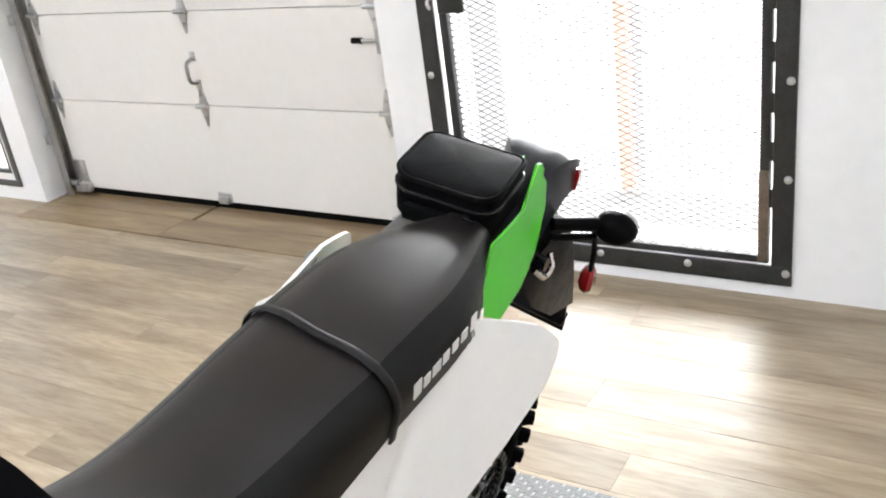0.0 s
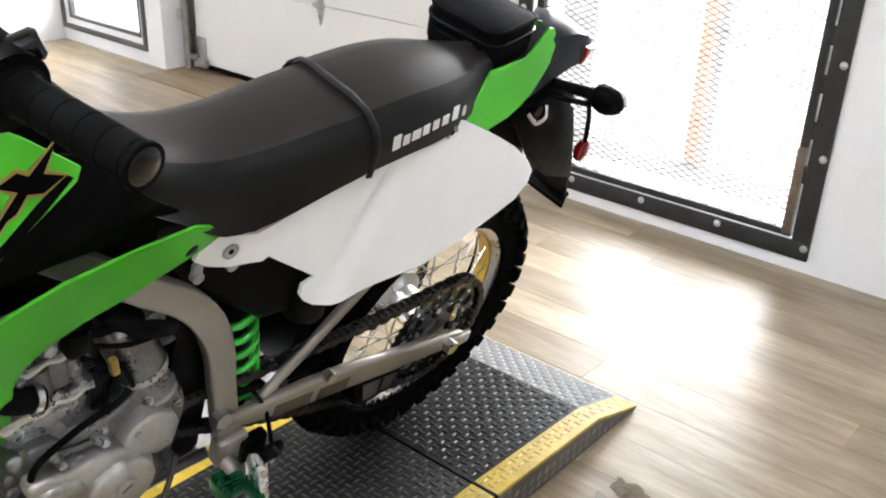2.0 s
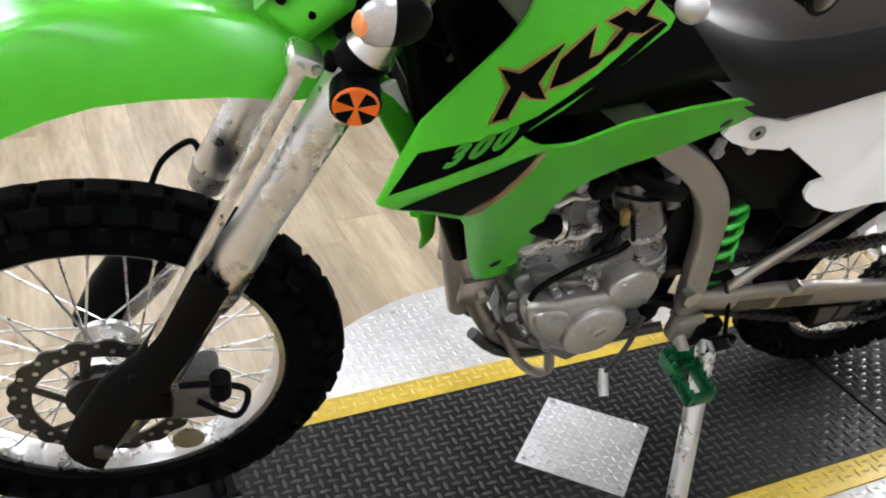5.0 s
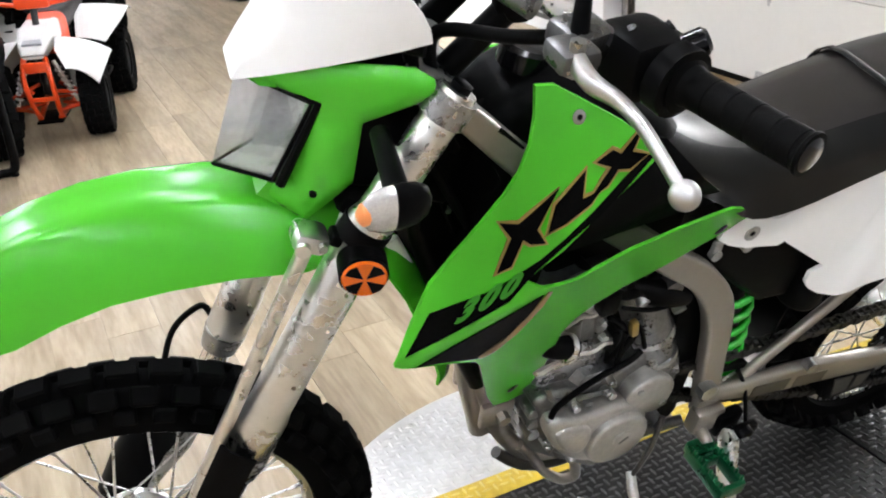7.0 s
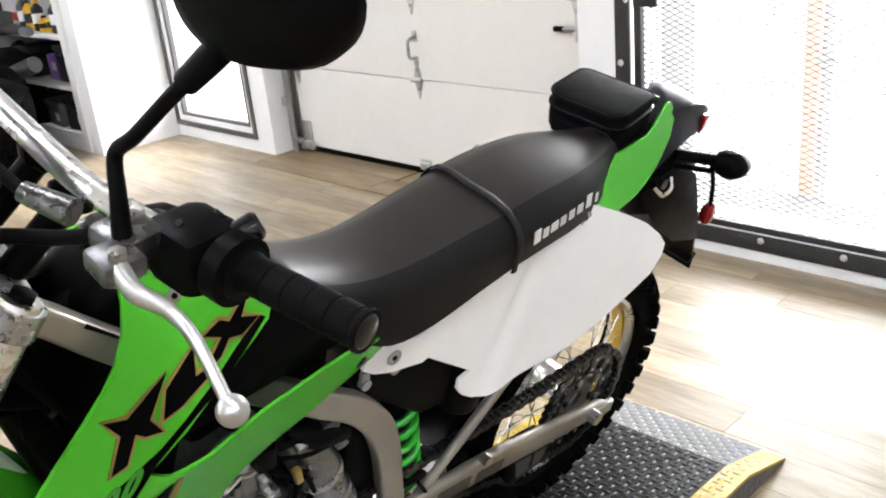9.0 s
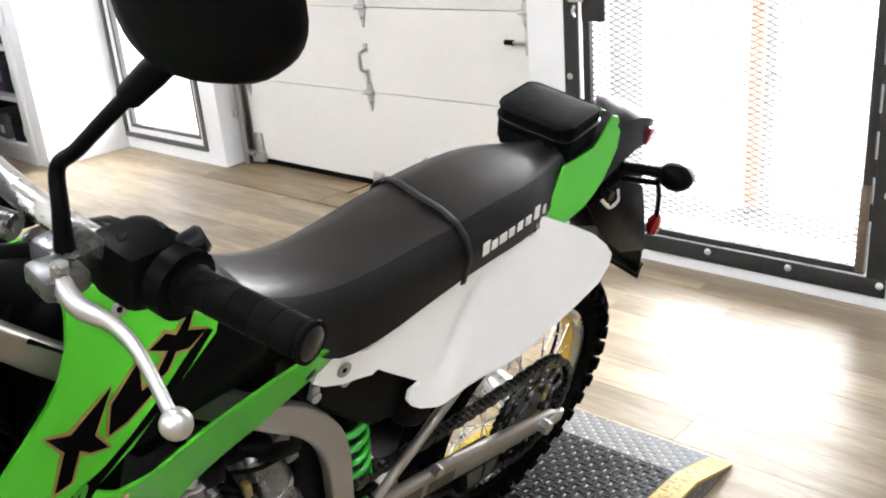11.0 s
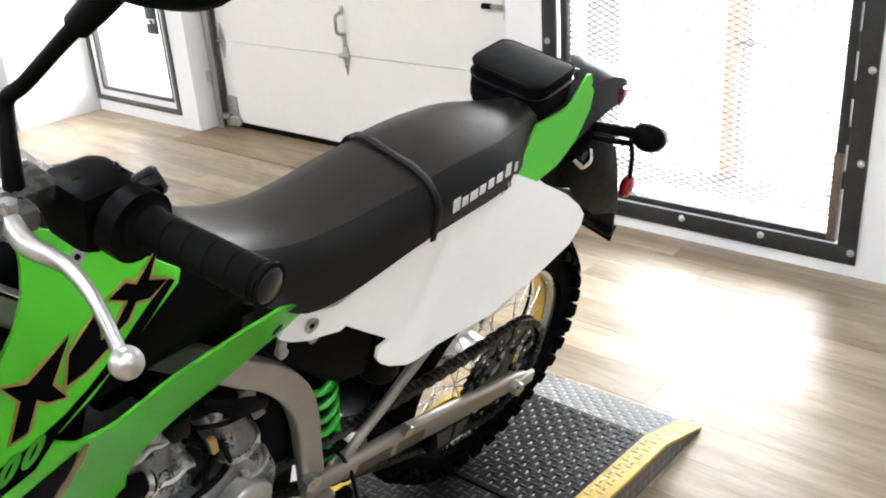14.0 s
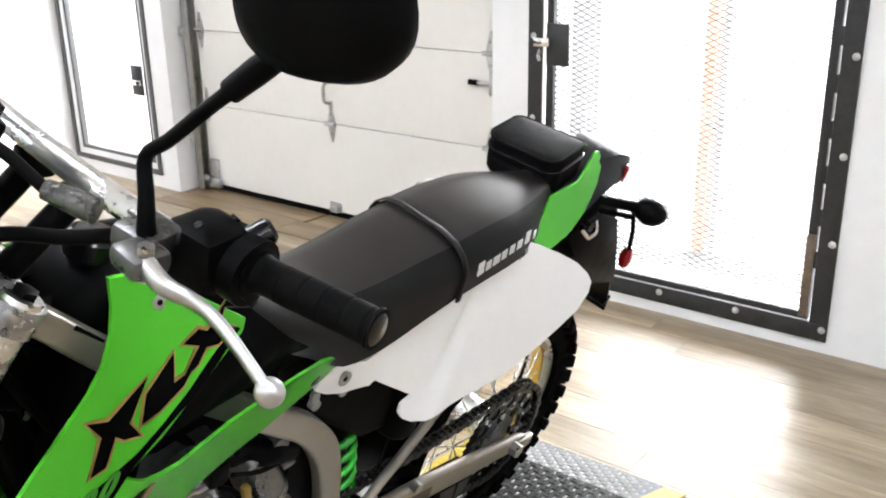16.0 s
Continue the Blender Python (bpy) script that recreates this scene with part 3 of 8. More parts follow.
for nm, bm in (("frame_bottom", span((GX0, -0.012, GZ0), (GX1, 0.0, GZ0 + FW), 0.002)), ("frame_top", span((GX0, -0.012, GZ1 - FW), (GX1, 0.0, GZ1), 0.002)),
               ("frame_stile", span((GX0, -0.0125, GZ0 + FW), (GX0 + FW, 0.0, GZ1 - FW), 0.002)), ("frame_stile", span((GX1 - FW, -0.0125, GZ0 + FW), (GX1, 0.0, GZ1 - FW), 0.002))):
    fr_ = part(nm, bm, GATE, gate)
IX0, IX1, IZ0, IZ1 = GX0 + FW, GX1 - FW, GZ0 + FW, GZ1 - FW
# inner leaf: square tube set back a little, with a thin slot of light beside it
for a, b in (((IX0 + 0.012, 0.004, IZ0), (IX0 + 0.042, 0.034, IZ1)), ((IX1 - 0.042, 0.004, IZ0), (IX1 - 0.012, 0.034, IZ1))):
    part("leaf_stile", span(a, b, 0.003), GATE, gate)
part("leaf_rail", span((IX0 + 0.042, 0.004, IZ0 - 0.004), (IX1 - 0.042, 0.034, IZ0 + 0.026), 0.003), GATE, gate)
part("leaf_rail", span((IX0 + 0.042, 0.004, IZ1 - 0.026), (IX1 - 0.042, 0.034, IZ1 + 0.004), 0.003), GATE, gate)
part("hinge_strip", span((IX1 - 0.043, -0.002, IZ0 + 0.01), (IX1 - 0.013, 0.003, 0.42), 0.001), GATE_GAP, gate, "rust-brown worn edge strip")
for k in range(12):
    part("stop_tab", span((IX1 - 0.013, 0.004, 0.30 + k * 0.15), (IX1 + 0.004, 0.030, 0.36 + k * 0.15)), GATE, gate)
bolt_bm = join(lathe((0, 0, 0), (0, -1, 0), [(0.0, 0.0), (0.013, 0.0), (0.012, 0.004), (0.007, 0.008), (0.0, 0.009)], 14))
bolt_me = None
for x, z in [(0.60 - 0.0, 0.088), (0.294, 0.088), (-0.007, 0.088), (-0.31, 0.088), (0.60, 0.40), (0.60, 0.70), (0.60, 1.02), (0.60, 1.34), (-0.595, 0.40), (-0.595, 0.70), (-0.595, 1.02), (-0.595, 1.34)]:
    if bolt_me is None:
        ob = part("bolt", bolt_bm, GALV, gate, "round-headed galvanised bolt")
        bolt_me = ob.data
    else:
        ob = new("bolt", bolt_me)
        ob.parent = gate
    ob.location = (x, -0.012, z)
# mesh strands
LWD, SWD, SW, TH = 0.050, 0.0225, 0.0026, 0.003
mv, mf = [], []


def strand(x0, z0, x1, z1):
    d = math.hypot(x1 - x0, z1 - z0)
    nx, nz = -(z1 - z0) / d * SW / 2, (x1 - x0) / d * SW / 2
    i = len(mv)
    for y in (0.016, 0.016 + TH):
        mv.extend([(x0 + nx, y, z0 + nz), (x0 - nx, y, z0 - nz), (x1 - nx, y, z1 - nz), (x1 + nx, y, z1 + nz)])
    mf.extend([(i, i + 1, i + 2, i + 3), (i + 7, i + 6, i + 5, i + 4), (i, i + 3, i + 7, i + 4), (i + 1, i + 5, i + 6, i + 2)])


MX0, MX1, MZ0, MZ1 = IX0 + 0.03, IX1 - 0.03, IZ0 + 0.01, IZ1 - 0.01
for r in range(int((MZ1 - MZ0) / SWD)):
    for c in range(int((MX1 - MX0) / LWD) + 1):
        x, z = MX0 + c * LWD, MZ0 + r * SWD
        for x0, z0, x1, z1 in ((x, z, x + LWD / 2, z + SWD / 2), (x + LWD / 2, z + SWD / 2, x + LWD, z), (x, z + SWD, x + LWD / 2, z + SWD / 2), (x + LWD / 2, z + SWD / 2, x + LWD, z + SWD)):
            if x1 <= MX1 + 0.02:
                strand(x0, z0, x1, z1)
from_lists("mesh", mv, mf, MESH_M, gate, "black expanded-metal mesh", "stuff")
lk = part("lock_box", box((-0.49, -0.004, 0.99), (0.10, 0.012, 0.16), 0.003), GATE, gate, "dark lock plate")
part("latch", join(box((-0.545, -0.025, 1.0), (0.07, 0.03, 0.035), 0.004), tube([(-0.555, -0.03, 0.97), (-0.555, -0.045, 0.95), (-0.555, -0.03, 0.93)], 0.006, 8)), CHROME, lk, "bright steel latch")

# ---- window with dark frame ----
win = empty("window_1", pose(-4.21, WY, 0), "narrow window with a thin dark double frame", "window", "", "structure")
for k, (o, w, y0) in enumerate(((0.0, 0.030, -0.012), (0.062, 0.022, 0.004))):
    x0, x1, z0, z1 = -0.455 + o, 0.445 - o, 0.075 + o, 2.14 - o
    for a, b in (((x0, z0), (x1, z0 + w)), ((x0, z1 - w), (x1, z1)), ((x0, z0 + w), (x0 + w, z1 - w)), ((x1 - w, z0 + w), (x1, z1 - w))):
        part("frame", span((a[0], y0, a[1]), (b[0], y0 + 0.014 + 0.02 * k, b[1]), 0.002), WINDOW_FR, win)
part("lock_plate", box((0.31, -0.006, 0.62), (0.10, 0.012, 0.17), 0.003), GATE, win, "dark lock plate")
part("latch", box((0.32, -0.02, 0.61), (0.07, 0.02, 0.03), 0.004), CHROME, win)
part("lock_plate", box((-0.28, -0.006, 1.10), (0.12, 0.012, 0.10), 0.003), GATE, win, "dark lock plate")

# ---- ceiling lights ----
lamp_proto = None
for i, x in enumerate((-6.3, -4.8, -3.2, -1.0, 1.3, 3.2)):
    for j, y in enumerate((-1.45, -3.6, -5.7)):
        m = pose(x, y, H - 0.06)
        if lamp_proto is None:
            lamp_proto = empty("ceiling_light", m, "long white ceiling light with a glowing diffuser", "ceiling light", "ceiling lights")
            part("housing", box((0, 0, 0.03), (1.24, 0.17, 0.06), 0.006), LAMP_BODY, lamp_proto)
            part("diffuser", box((0, 0, -0.006), (1.18, 0.13, 0.012), 0.004), LAMP, lamp_proto)
        else:
            copy_thing(lamp_proto, m)

# ---- the motorcycle; its own space: x forward, y to its left, z up, origin under the rear axle ----
LEAN, HEADING = radians(18.5), radians(-1.5)
fw = Vector((math.sin(HEADING), -math.cos(HEADING), 0))
lf = Vector((math.cos(LEAN) * math.cos(HEADING), math.cos(LEAN) * math.sin(HEADING), -math.sin(LEAN)))
up = fw.cross(lf)
rot = Matrix((fw, lf, up)).transposed().to_4x4()
BIKE_M = Matrix.Translation(Vector((-0.265, -0.565, 0.412)) - up * 0.325) @ rot
bike = empty("motorcycle", BIKE_M, "green, white and black dual-sport motorcycle leaning on its side stand", "motorcycle")

# steering: turned slightly to the right about the head axis
RAKE = radians(23)
AX_DIR = Vector((-math.sin(RAKE), 0, math.cos(RAKE)))
AX_PT = Vector((1.05, 0, 1.141))
STEER = Matrix.Translation(AX_PT) @ Matrix.Rotation(radians(-8.7), 4, AX_DIR) @ Matrix.Translation(-AX_PT)


def steered(bm):
    bm.transform(STEER)
    return bm


def mirror_steer(bm):
    """The other side's twin of a piece given in its turned place."""
    bm.transform(STEER.inverted())
    mirrored(bm)
    bm.transform(STEER)
    return bm


# -- wheels --
def tyre_mesh(c, R, half, r_bead, n_knob, steer=False, block=(0.024, 0.020)):
    prof = []
    for k in range(13):
        a = math.pi * k / 12
        prof.append((r_bead + (R - 0.013 - r_bead) * math.sin(a) ** 0.8, -half * math.cos(a) * (1.0 - 0.18 * abs(math.cos(a)) ** 4)))
    inner = [(r_bead - 0.004, half * 0.55), (r_bead - 0.004, -half * 0.55)]
    bm = lathe(c, (0, 1, 0), prof + inner, 72)
    return steered(bm) if steer else bm


def tread_mesh(c, R, half, r_bead, n_knob, steer=False, block=(0.036, 0.026)):
    kn = []
    C = Vector(c)
    for i in range(n_knob):
        for row, (off, tilt, s) in enumerate(((-0.62, -38, 0.95), (0.0, 0, 1.1), (0.62, 38, 0.95), (-0.93, -66, 0.75), (0.93, 66, 0.75))):
            a = 2 * math.pi * (i + (0.5 if row in (1, 3, 4) else 0.0)) / n_knob
            rad = R - 0.013 - (R - 0.013 - r_bead) * (1 - math.cos(abs(off) * 1.25)) * 0.75
            b = box((0, 0, 0), (block[0] * s, block[1] * s, 0.028), 0.003, segs=1)
            m = Matrix.Rotation(a, 4, "Y") @ Matrix.Translation((0, off * half * 0.95, rad)) @ Matrix.Rotation(radians(-tilt), 4, "X")
            b.transform(m)
            bmesh.ops.translate(b, vec=C, verts=b.verts)
            kn.append(b)
    out = join(*kn)
    return steered(out) if steer else out


def wheel(name, c, R, half, r_rim, n_knob, steer, hub_w, hub_r, rim_mat):
    c = Vector(c)
    ty = part(name, tyre_mesh(c, R, half, r_rim - 0.004, n_knob, steer), TYRE, bike, "black knobbly off-road tyre", 30)
    td = part("tread", tread_mesh(c, R, half, r_rim - 0.004, n_knob, steer), TYRE, ty, "chunky rubber tread blocks", 30)
    td["kind"] = "stuff"
    w = half * 0.62
    rim = lathe(c, (0, 1, 0), [(r_rim - 0.022, -w * 0.35), (r_rim - 0.016, -w * 0.9), (r_rim + 0.006, -w), (r_rim + 0.008, -w * 0.88), (r_rim - 0.006, -w * 0.7),
                               (r_rim - 0.006, w * 0.7), (r_rim + 0.008, w * 0.88), (r_rim + 0.006, w), (r_rim - 0.016, w * 0.9), (r_rim - 0.022, w * 0.35)], 72)
    part("rim", steered(rim) if steer else rim, rim_mat, ty, "spoked alloy rim", 50)
    hub = lathe(c, (0, 1, 0), [(0.012, -hub_w), (hub_r, -hub_w), (hub_r, -hub_w + 0.008), (hub_r * 0.62, -hub_w + 0.018), (hub_r * 0.62, hub_w - 0.018), (hub_r, hub_w - 0.008), (hub_r, hub_w), (0.012, hub_w)], 28)
    part("hub", steered(hub) if steer else hub, ALU_BRIGHT, ty, "bright cast hub")
    n = 36
    for i in range(n):
        side = 1 if i % 2 else -1
        lace = (1 if (i // 2) % 2 else -1) * 0.62
        a0 = 2 * math.pi * i / n
        a1 = a0 + lace
        p0 = c + Vector((hub_r * 0.9 * math.cos(a1), side * (hub_w - 0.004), hub_r * 0.9 * math.sin(a1)))
        p1 = c + Vector(((r_rim - 0.018) * math.cos(a0), side * 0.004, (r_rim - 0.018) * math.sin(a0)))
        q = p0.lerp(p1, 0.92)
        sp = tube([p0, q, q, p1], [0.0017, 0.0017, 0.0031, 0.0031], 6)
        part("spoke", steered(sp) if steer else sp, ALU_BRIGHT, ty)
    return ty


RC = Vector((-0.004, 0.0, 0.317))
FC = Vector((1.449, 0.0, 0.378))
rear = wheel("rear_tyre", RC, 0.327, 0.054, 0.240, 36, False, 0.052, 0.062, ALU_BRIGHT)
front = wheel("front_tyre", FC, 0.331, 0.039, 0.252, 40, True, 0.040, 0.048, ALU_BRIGHT)
part("rim_tape", ring(RC, (0, 1, 0), 0.2135, 0.2195, 0.030, 64), GOLD, rear, "gold inner band of the rim")


def brake_disc(c, y, r, steer, parent):
    bms = []
    c = Vector(c) + Vector((0, y, 0))
    d = ring(c, (0, 1, 0), r - 0.032, r, 0.0035, teeth=18, depth=0.005)
    for k in range(6):
        a = 2 * math.pi * k / 6
        bms.append(tube([c + Vector((0.045 * math.cos(a), 0, 0.045 * math.sin(a))), c + Vector(((r - 0.03) * math.cos(a + 0.35), 0, (r - 0.03) * math.sin(a + 0.35)))], 0.007, 6, flat=0.35))
    o = part("brake_disc", steered(d) if steer else d, DARK_STEEL, parent, "dark toothed brake disc")
    sp = join(ring(c, (0, 1, 0), 0.012, 0.052, 0.006, 32))
    for q in bms:
        part("carrier_arm", steered(q) if steer else q, DARK_STEEL, o)
    part("disc_carrier", steered(sp) if steer else sp, DARK_STEEL, o)
    for k in range(36):
        a = 2 * math.pi * k / 36
        rr = r - (0.010 if k % 2 else 0.021)
        p = c + Vector((rr * math.cos(a), 0, rr * math.sin(a)))
        h = tube([p - Vector((0, 0.0024, 0)), p + Vector((0, 0.0024, 0))], 0.0038, 8)
        part("drill_hole", steered(h) if steer else h, GALV, o)


brake_disc(FC, 0.062, 0.125, True, front)
brake_disc(RC, -0.07, 0.115, False, rear)

# sprocket with round cut-outs, and chain
SC = RC + Vector((0.0, 0.066, 0.0))
def drilled_plate(c, r0, r1, holes, r_mid, r_hole, th):
    """A ring cut by round holes, sector by sector."""
    bm = bmesh.new()
    n = 24
    for k in range(holes):
        a0 = 2 * math.pi * k / holes
        h = math.pi / holes
        rim_, cutout = [], []
        for j in range(n):
            t = 2 * math.pi * j / n
            u, v = math.cos(t), math.sin(t)
            cutout.append((r_hole * u, r_hole * v))
            # the sector's edge in the same direction, in (radius, angle)
            m_ = max(abs(u) / ((r1 if u > 0 else 2 * r_mid - r0) - r_mid), abs(v) / (h * r_mid))
            rim_.append((u / m_, v / m_))
        for dy in (-th / 2, th / 2):
            a = [bm.verts.new(c + Vector(((r_mid + u) * math.cos(a0 + v / r_mid), dy, (r_mid + u) * math.sin(a0 + v / r_mid)))) for u, v in cutout]
            b = [bm.verts.new(c + Vector(((r_mid + u) * math.cos(a0 + v / r_mid), dy, (r_mid + u) * math.sin(a0 + v / r_mid)))) for u, v in rim_]
            for j in range(n):
                bm.faces.new((a[j], a[(j + 1) % n], b[(j + 1) % n], b[j]))
            if dy < 0:
                back = a
            else:
                for j in range(n):
                    bm.faces.new((a[j], a[(j + 1) % n], back[(j + 1) % n], back[j]))
    bmesh.ops.remove_doubles(bm, verts=bm.verts, dist=1e-5)
    return bm


spk = part("sprocket", ring(SC, (0, 1, 0), 0.1105, 0.128, 0.0055, teeth=44, depth=0.006), BLACK_GLOSS, rear, "black drilled rear sprocket")
part("drilled_ring", drilled_plate(SC, 0.076, 0.1115, 12, 0.0938, 0.0145, 0.0048), BLACK_GLOSS, spk)
part("backing_ring", ring(SC - Vector((0, 0.006, 0)), (0, 1, 0), 0.074, 0.1115, 0.003, 48), ALU_BRIGHT, spk, "bright metal behind the cut-outs")
part("inner_ring", ring(SC, (0, 1, 0), 0.070, 0.0770, 0.0050, 48), BLACK_GLOSS, spk)
for k in range(12):
    a = 2 * math.pi * (k + 0.5) / 12
    for rr, hr in ((0.1065, 0.0042), (0.0815, 0.0034)):
        p = SC + Vector((rr * math.cos(a), 0.0026, rr * math.sin(a)))
        part("small_hole", tube([p, p + Vector((0, 0.0004, 0))], hr, 10), ALU_BRIGHT, spk)
part("sprocket_carrier", ring(SC - Vector((0, 0.010, 0)), (0, 1, 0), 0.02, 0.058, 0.010, 32), ALU_DARK, rear, "grey sprocket carrier")
for k in range(6):
    a = 2 * math.pi * (k + 0.25) / 6
    d_ = Vector((math.cos(a), 0, math.sin(a)))
    part("spider_arm", tube([SC + d_ * 0.045, SC + d_ * 0.075], 0.011, 8, flat=0.4), BLACK_GLOSS, rear)
    part("sprocket_bolt", tube([SC + d_ * 0.066 + Vector((0, 0.003, 0)), SC + d_ * 0.066 + Vector((0, 0.008, 0))], 0.007, 6), STEEL, rear)

PS = Vector((0.60, 0.066, 0.435))     # gearbox sprocket
links, base_pts = [], []
R1, R2 = 0.130, 0.036
ang = math.atan2(PS.z - SC.z, PS.x - SC.x)
for k in range(26):
    t = k / 25
    base_pts.append((SC + Vector((R1 * math.cos(ang + math.pi / 2), 0, R1 * math.sin(ang + math.pi / 2)))).lerp(PS + Vector((R2 * math.cos(ang + math.pi / 2), 0, R2 * math.sin(ang + math.pi / 2))), t) - Vector((0, 0, 0.012 * math.sin(math.pi * t))))
for k in range(1, 9):
    a = ang + math.pi / 2 - math.pi * k / 9
    base_pts.append(PS + Vector((R2 * math.cos(a), 0, R2 * math.sin(a))))
for k in range(26):
    t = k / 25
    base_pts.append((PS + Vector((R2 * math.cos(ang - math.pi / 2), 0, R2 * math.sin(ang - math.pi / 2)))).lerp(SC + Vector((R1 * math.cos(ang - math.pi / 2), 0, R1 * math.sin(ang - math.pi / 2))), t) - Vector((0, 0, 0.02 * math.sin(math.pi * t))))
for k in range(1, 18):
    a = ang - math.pi / 2 - math.pi * k / 18
    base_pts.append(SC + Vector((R1 * math.cos(a), 0, R1 * math.sin(a))))
base_pts.append(base_pts[0])
cp = resample(base_pts, 112)
chain = part("chain", tube(cp, 0.0038, 6), CHAIN_M, bike, "dark oiled drive chain", 25)
link_me = []
for w in (0.0085, 0.0105):
    bm = join(box((0, w, 0), (0.0180, 0.0024, 0.0160), 0.0012, segs=1), box((0, -w, 0), (0.0180, 0.0024, 0.0160), 0.0012, segs=1), cyl((0.006, -w, 0), (0.006, w, 0), 0.0045, 8))
    me = bpy.data.meshes.new("link")
    bm.to_mesh(me)
    bm.free()
    me.materials.append(CHAIN_M)
    link_me.append(me)
for i in range(111):
    a, b = cp[i], cp[i + 1]
    d = b - a
    ob = new("link", link_me[i % 2])
    ob.parent = chain
    ob.matrix_local = Matrix.Translation((a + b) / 2) @ Matrix.Rotation(-math.atan2(d.z, d.x), 4, "Y")

# -- fork, in its straight-ahead place, then turned --
def leg_pt(z, y, d=0.033):
    """The centre of a fork leg at height z."""
    return Vector((1.05 + d - max(0.0, z - 0.9) * 0.16 + (1.141 - z) * math.tan(RAKE), y, z))


FY = 0.105
for s in (1, -1):
    y = FY * s
    o = part("fork_outer_tube", steered(tube([leg_pt(1.106, y), leg_pt(1.102, y), leg_pt(0.975, y), leg_pt(0.965, y), leg_pt(0.72, y), leg_pt(0.705, y), leg_pt(0.645, y), leg_pt(0.64, y)], [0.019, 0.0205, 0.0205, 0.0250, 0.0258, 0.028, 0.028, 0.024], 24)), FORK_TUBE, bike, "silver anodised fork tube")
    part("fork_cap", steered(tube([leg_pt(1.104, y), leg_pt(1.112, y), leg_pt(1.113, y)], [0.012, 0.012, 0.009], 6)), BLACK_P, o)
    part("dust_seal", steered(tube([leg_pt(0.643, y), leg_pt(0.615, y)], [0.029, 0.025], 20)), ALU, o)
    low = part("fork_lower_tube", steered(tube([leg_pt(0.64, y), leg_pt(0.44, y)], 0.020, 20)), CHROME, bike, "polished lower fork tube")
    part("axle_lug", steered(tube([leg_pt(0.48, y), leg_pt(0.45, y, 0.040), leg_pt(0.383, y, 0.068), leg_pt(0.35, y, 0.066)], [0.024, 0.029, 0.032, 0.022], 18)), ALU, low)
    # black plastic leg guard
    g = []
    for z in ((0.665, 0.62, 0.56, 0.50, 0.45, 0.39, 0.335) if s > 0 else (0.545, 0.52, 0.49, 0.45, 0.41, 0.37, 0.335)):
        cc = leg_pt(z, y, 0.033 + 0.03 * ease(0.52, 0.42, z))
        wid = 0.035 + 0.008 * ease(0.54, 0.42, z)
        row = []
        for k in range(9):
            a = radians(-95 + 190 * k / 8)
            row.append(cc + Vector((wid * math.cos(a) * 1.05 + 0.004, (wid * math.sin(a) * 0.85 + 0.004) * s, 0.02 * math.cos(a))))
        g.append(row)
    part("fork_guard", steered(grid_solid(g, 0.003)), BLACK_P, low, "black plastic fork guard")
    if s < 0:
        part("brake_hose_clamp", steered(box(leg_pt(0.60, y - 0.03), (0.02, 0.02, 0.03), 0.003)), BLACK_P, low)
        part("far_brake_hose", steered(tube([leg_pt(0.645, y - 0.030, 0.05), leg_pt(0.66, y - 0.035, 0.070), leg_pt(0.62, y - 0.04, 0.092), leg_pt(0.55, y - 0.04, 0.085), leg_pt(0.48, y - 0.035, 0.075)], 0.0045, 8, n=6)), RUBBER, low, "black brake hose loop")
part("front_axle", steered(cyl((FC.x, -0.14, FC.z), (FC.x, 0.145, FC.z), 0.011, 16, 0.002)), STEEL, bike)
part("axle_nut", steered(tube([(FC.x, 0.132, FC.z), (FC.x, 0.150, FC.z)], 0.013, 6)), DARK_STEEL, bike)
# brake caliper and hose on the disc side
cal = part("brake_caliper", steered(join(box((FC.x - 0.125, 0.066, FC.z + 0.02), (0.05, 0.045, 0.10), 0.008), box((FC.x - 0.11, 0.085, FC.z + 0.02), (0.06, 0.02, 0.075), 0.006))), ALU_DARK, bike, "silver two-piston brake caliper")
part("caliper_cover", steered(ring((FC.x - 0.105, 0.10, FC.z - 0.055), (0, 1, 0), 0.0, 0.022, 0.004, 24)), STEEL, cal)
part("brake_hose", steered(tube([(FC.x - 0.12, 0.10, FC.z + 0.03), (FC.x - 0.17, 0.115, FC.z + 0.01), (FC.x - 0.185, 0.12, FC.z + 0.07), (FC.x - 0.15, 0.135, FC.z + 0.11), (FC.x - 0.10, 0.14, FC.z + 0.12)], 0.0045, 8, n=6)), RUBBER, bike, "black brake hose")
part("hose_bracket", steered(tube([(FC.x - 0.15, 0.135, FC.z + 0.09), (FC.x - 0.15, 0.135, FC.z + 0.125)], 0.014, 10)), RUBBER, bike)
# speed-sensor conduit beside the leg: a straight grey rod
part("hose_tube", steered(tube([leg_pt(0.935, 0.105, 0.085) + (leg_pt(0.935, 0.105, 0.085) - leg_pt(0.70, 0.112, 0.078)) * 0.06, leg_pt(0.70, 0.112, 0.078), leg_pt(0.49, 0.115, 0.072)], 0.0085, 12)), FORK_TUBE, bike, "grey tube along the fork leg")
part("hose_tube_mount", steered(join(box(leg_pt(0.485, 0.115, 0.055), (0.05, 0.035, 0.05), 0.006), box(leg_pt(0.45, 0.118, 0.04), (0.05, 0.04, 0.05), 0.006))), BLACK_P, bike)
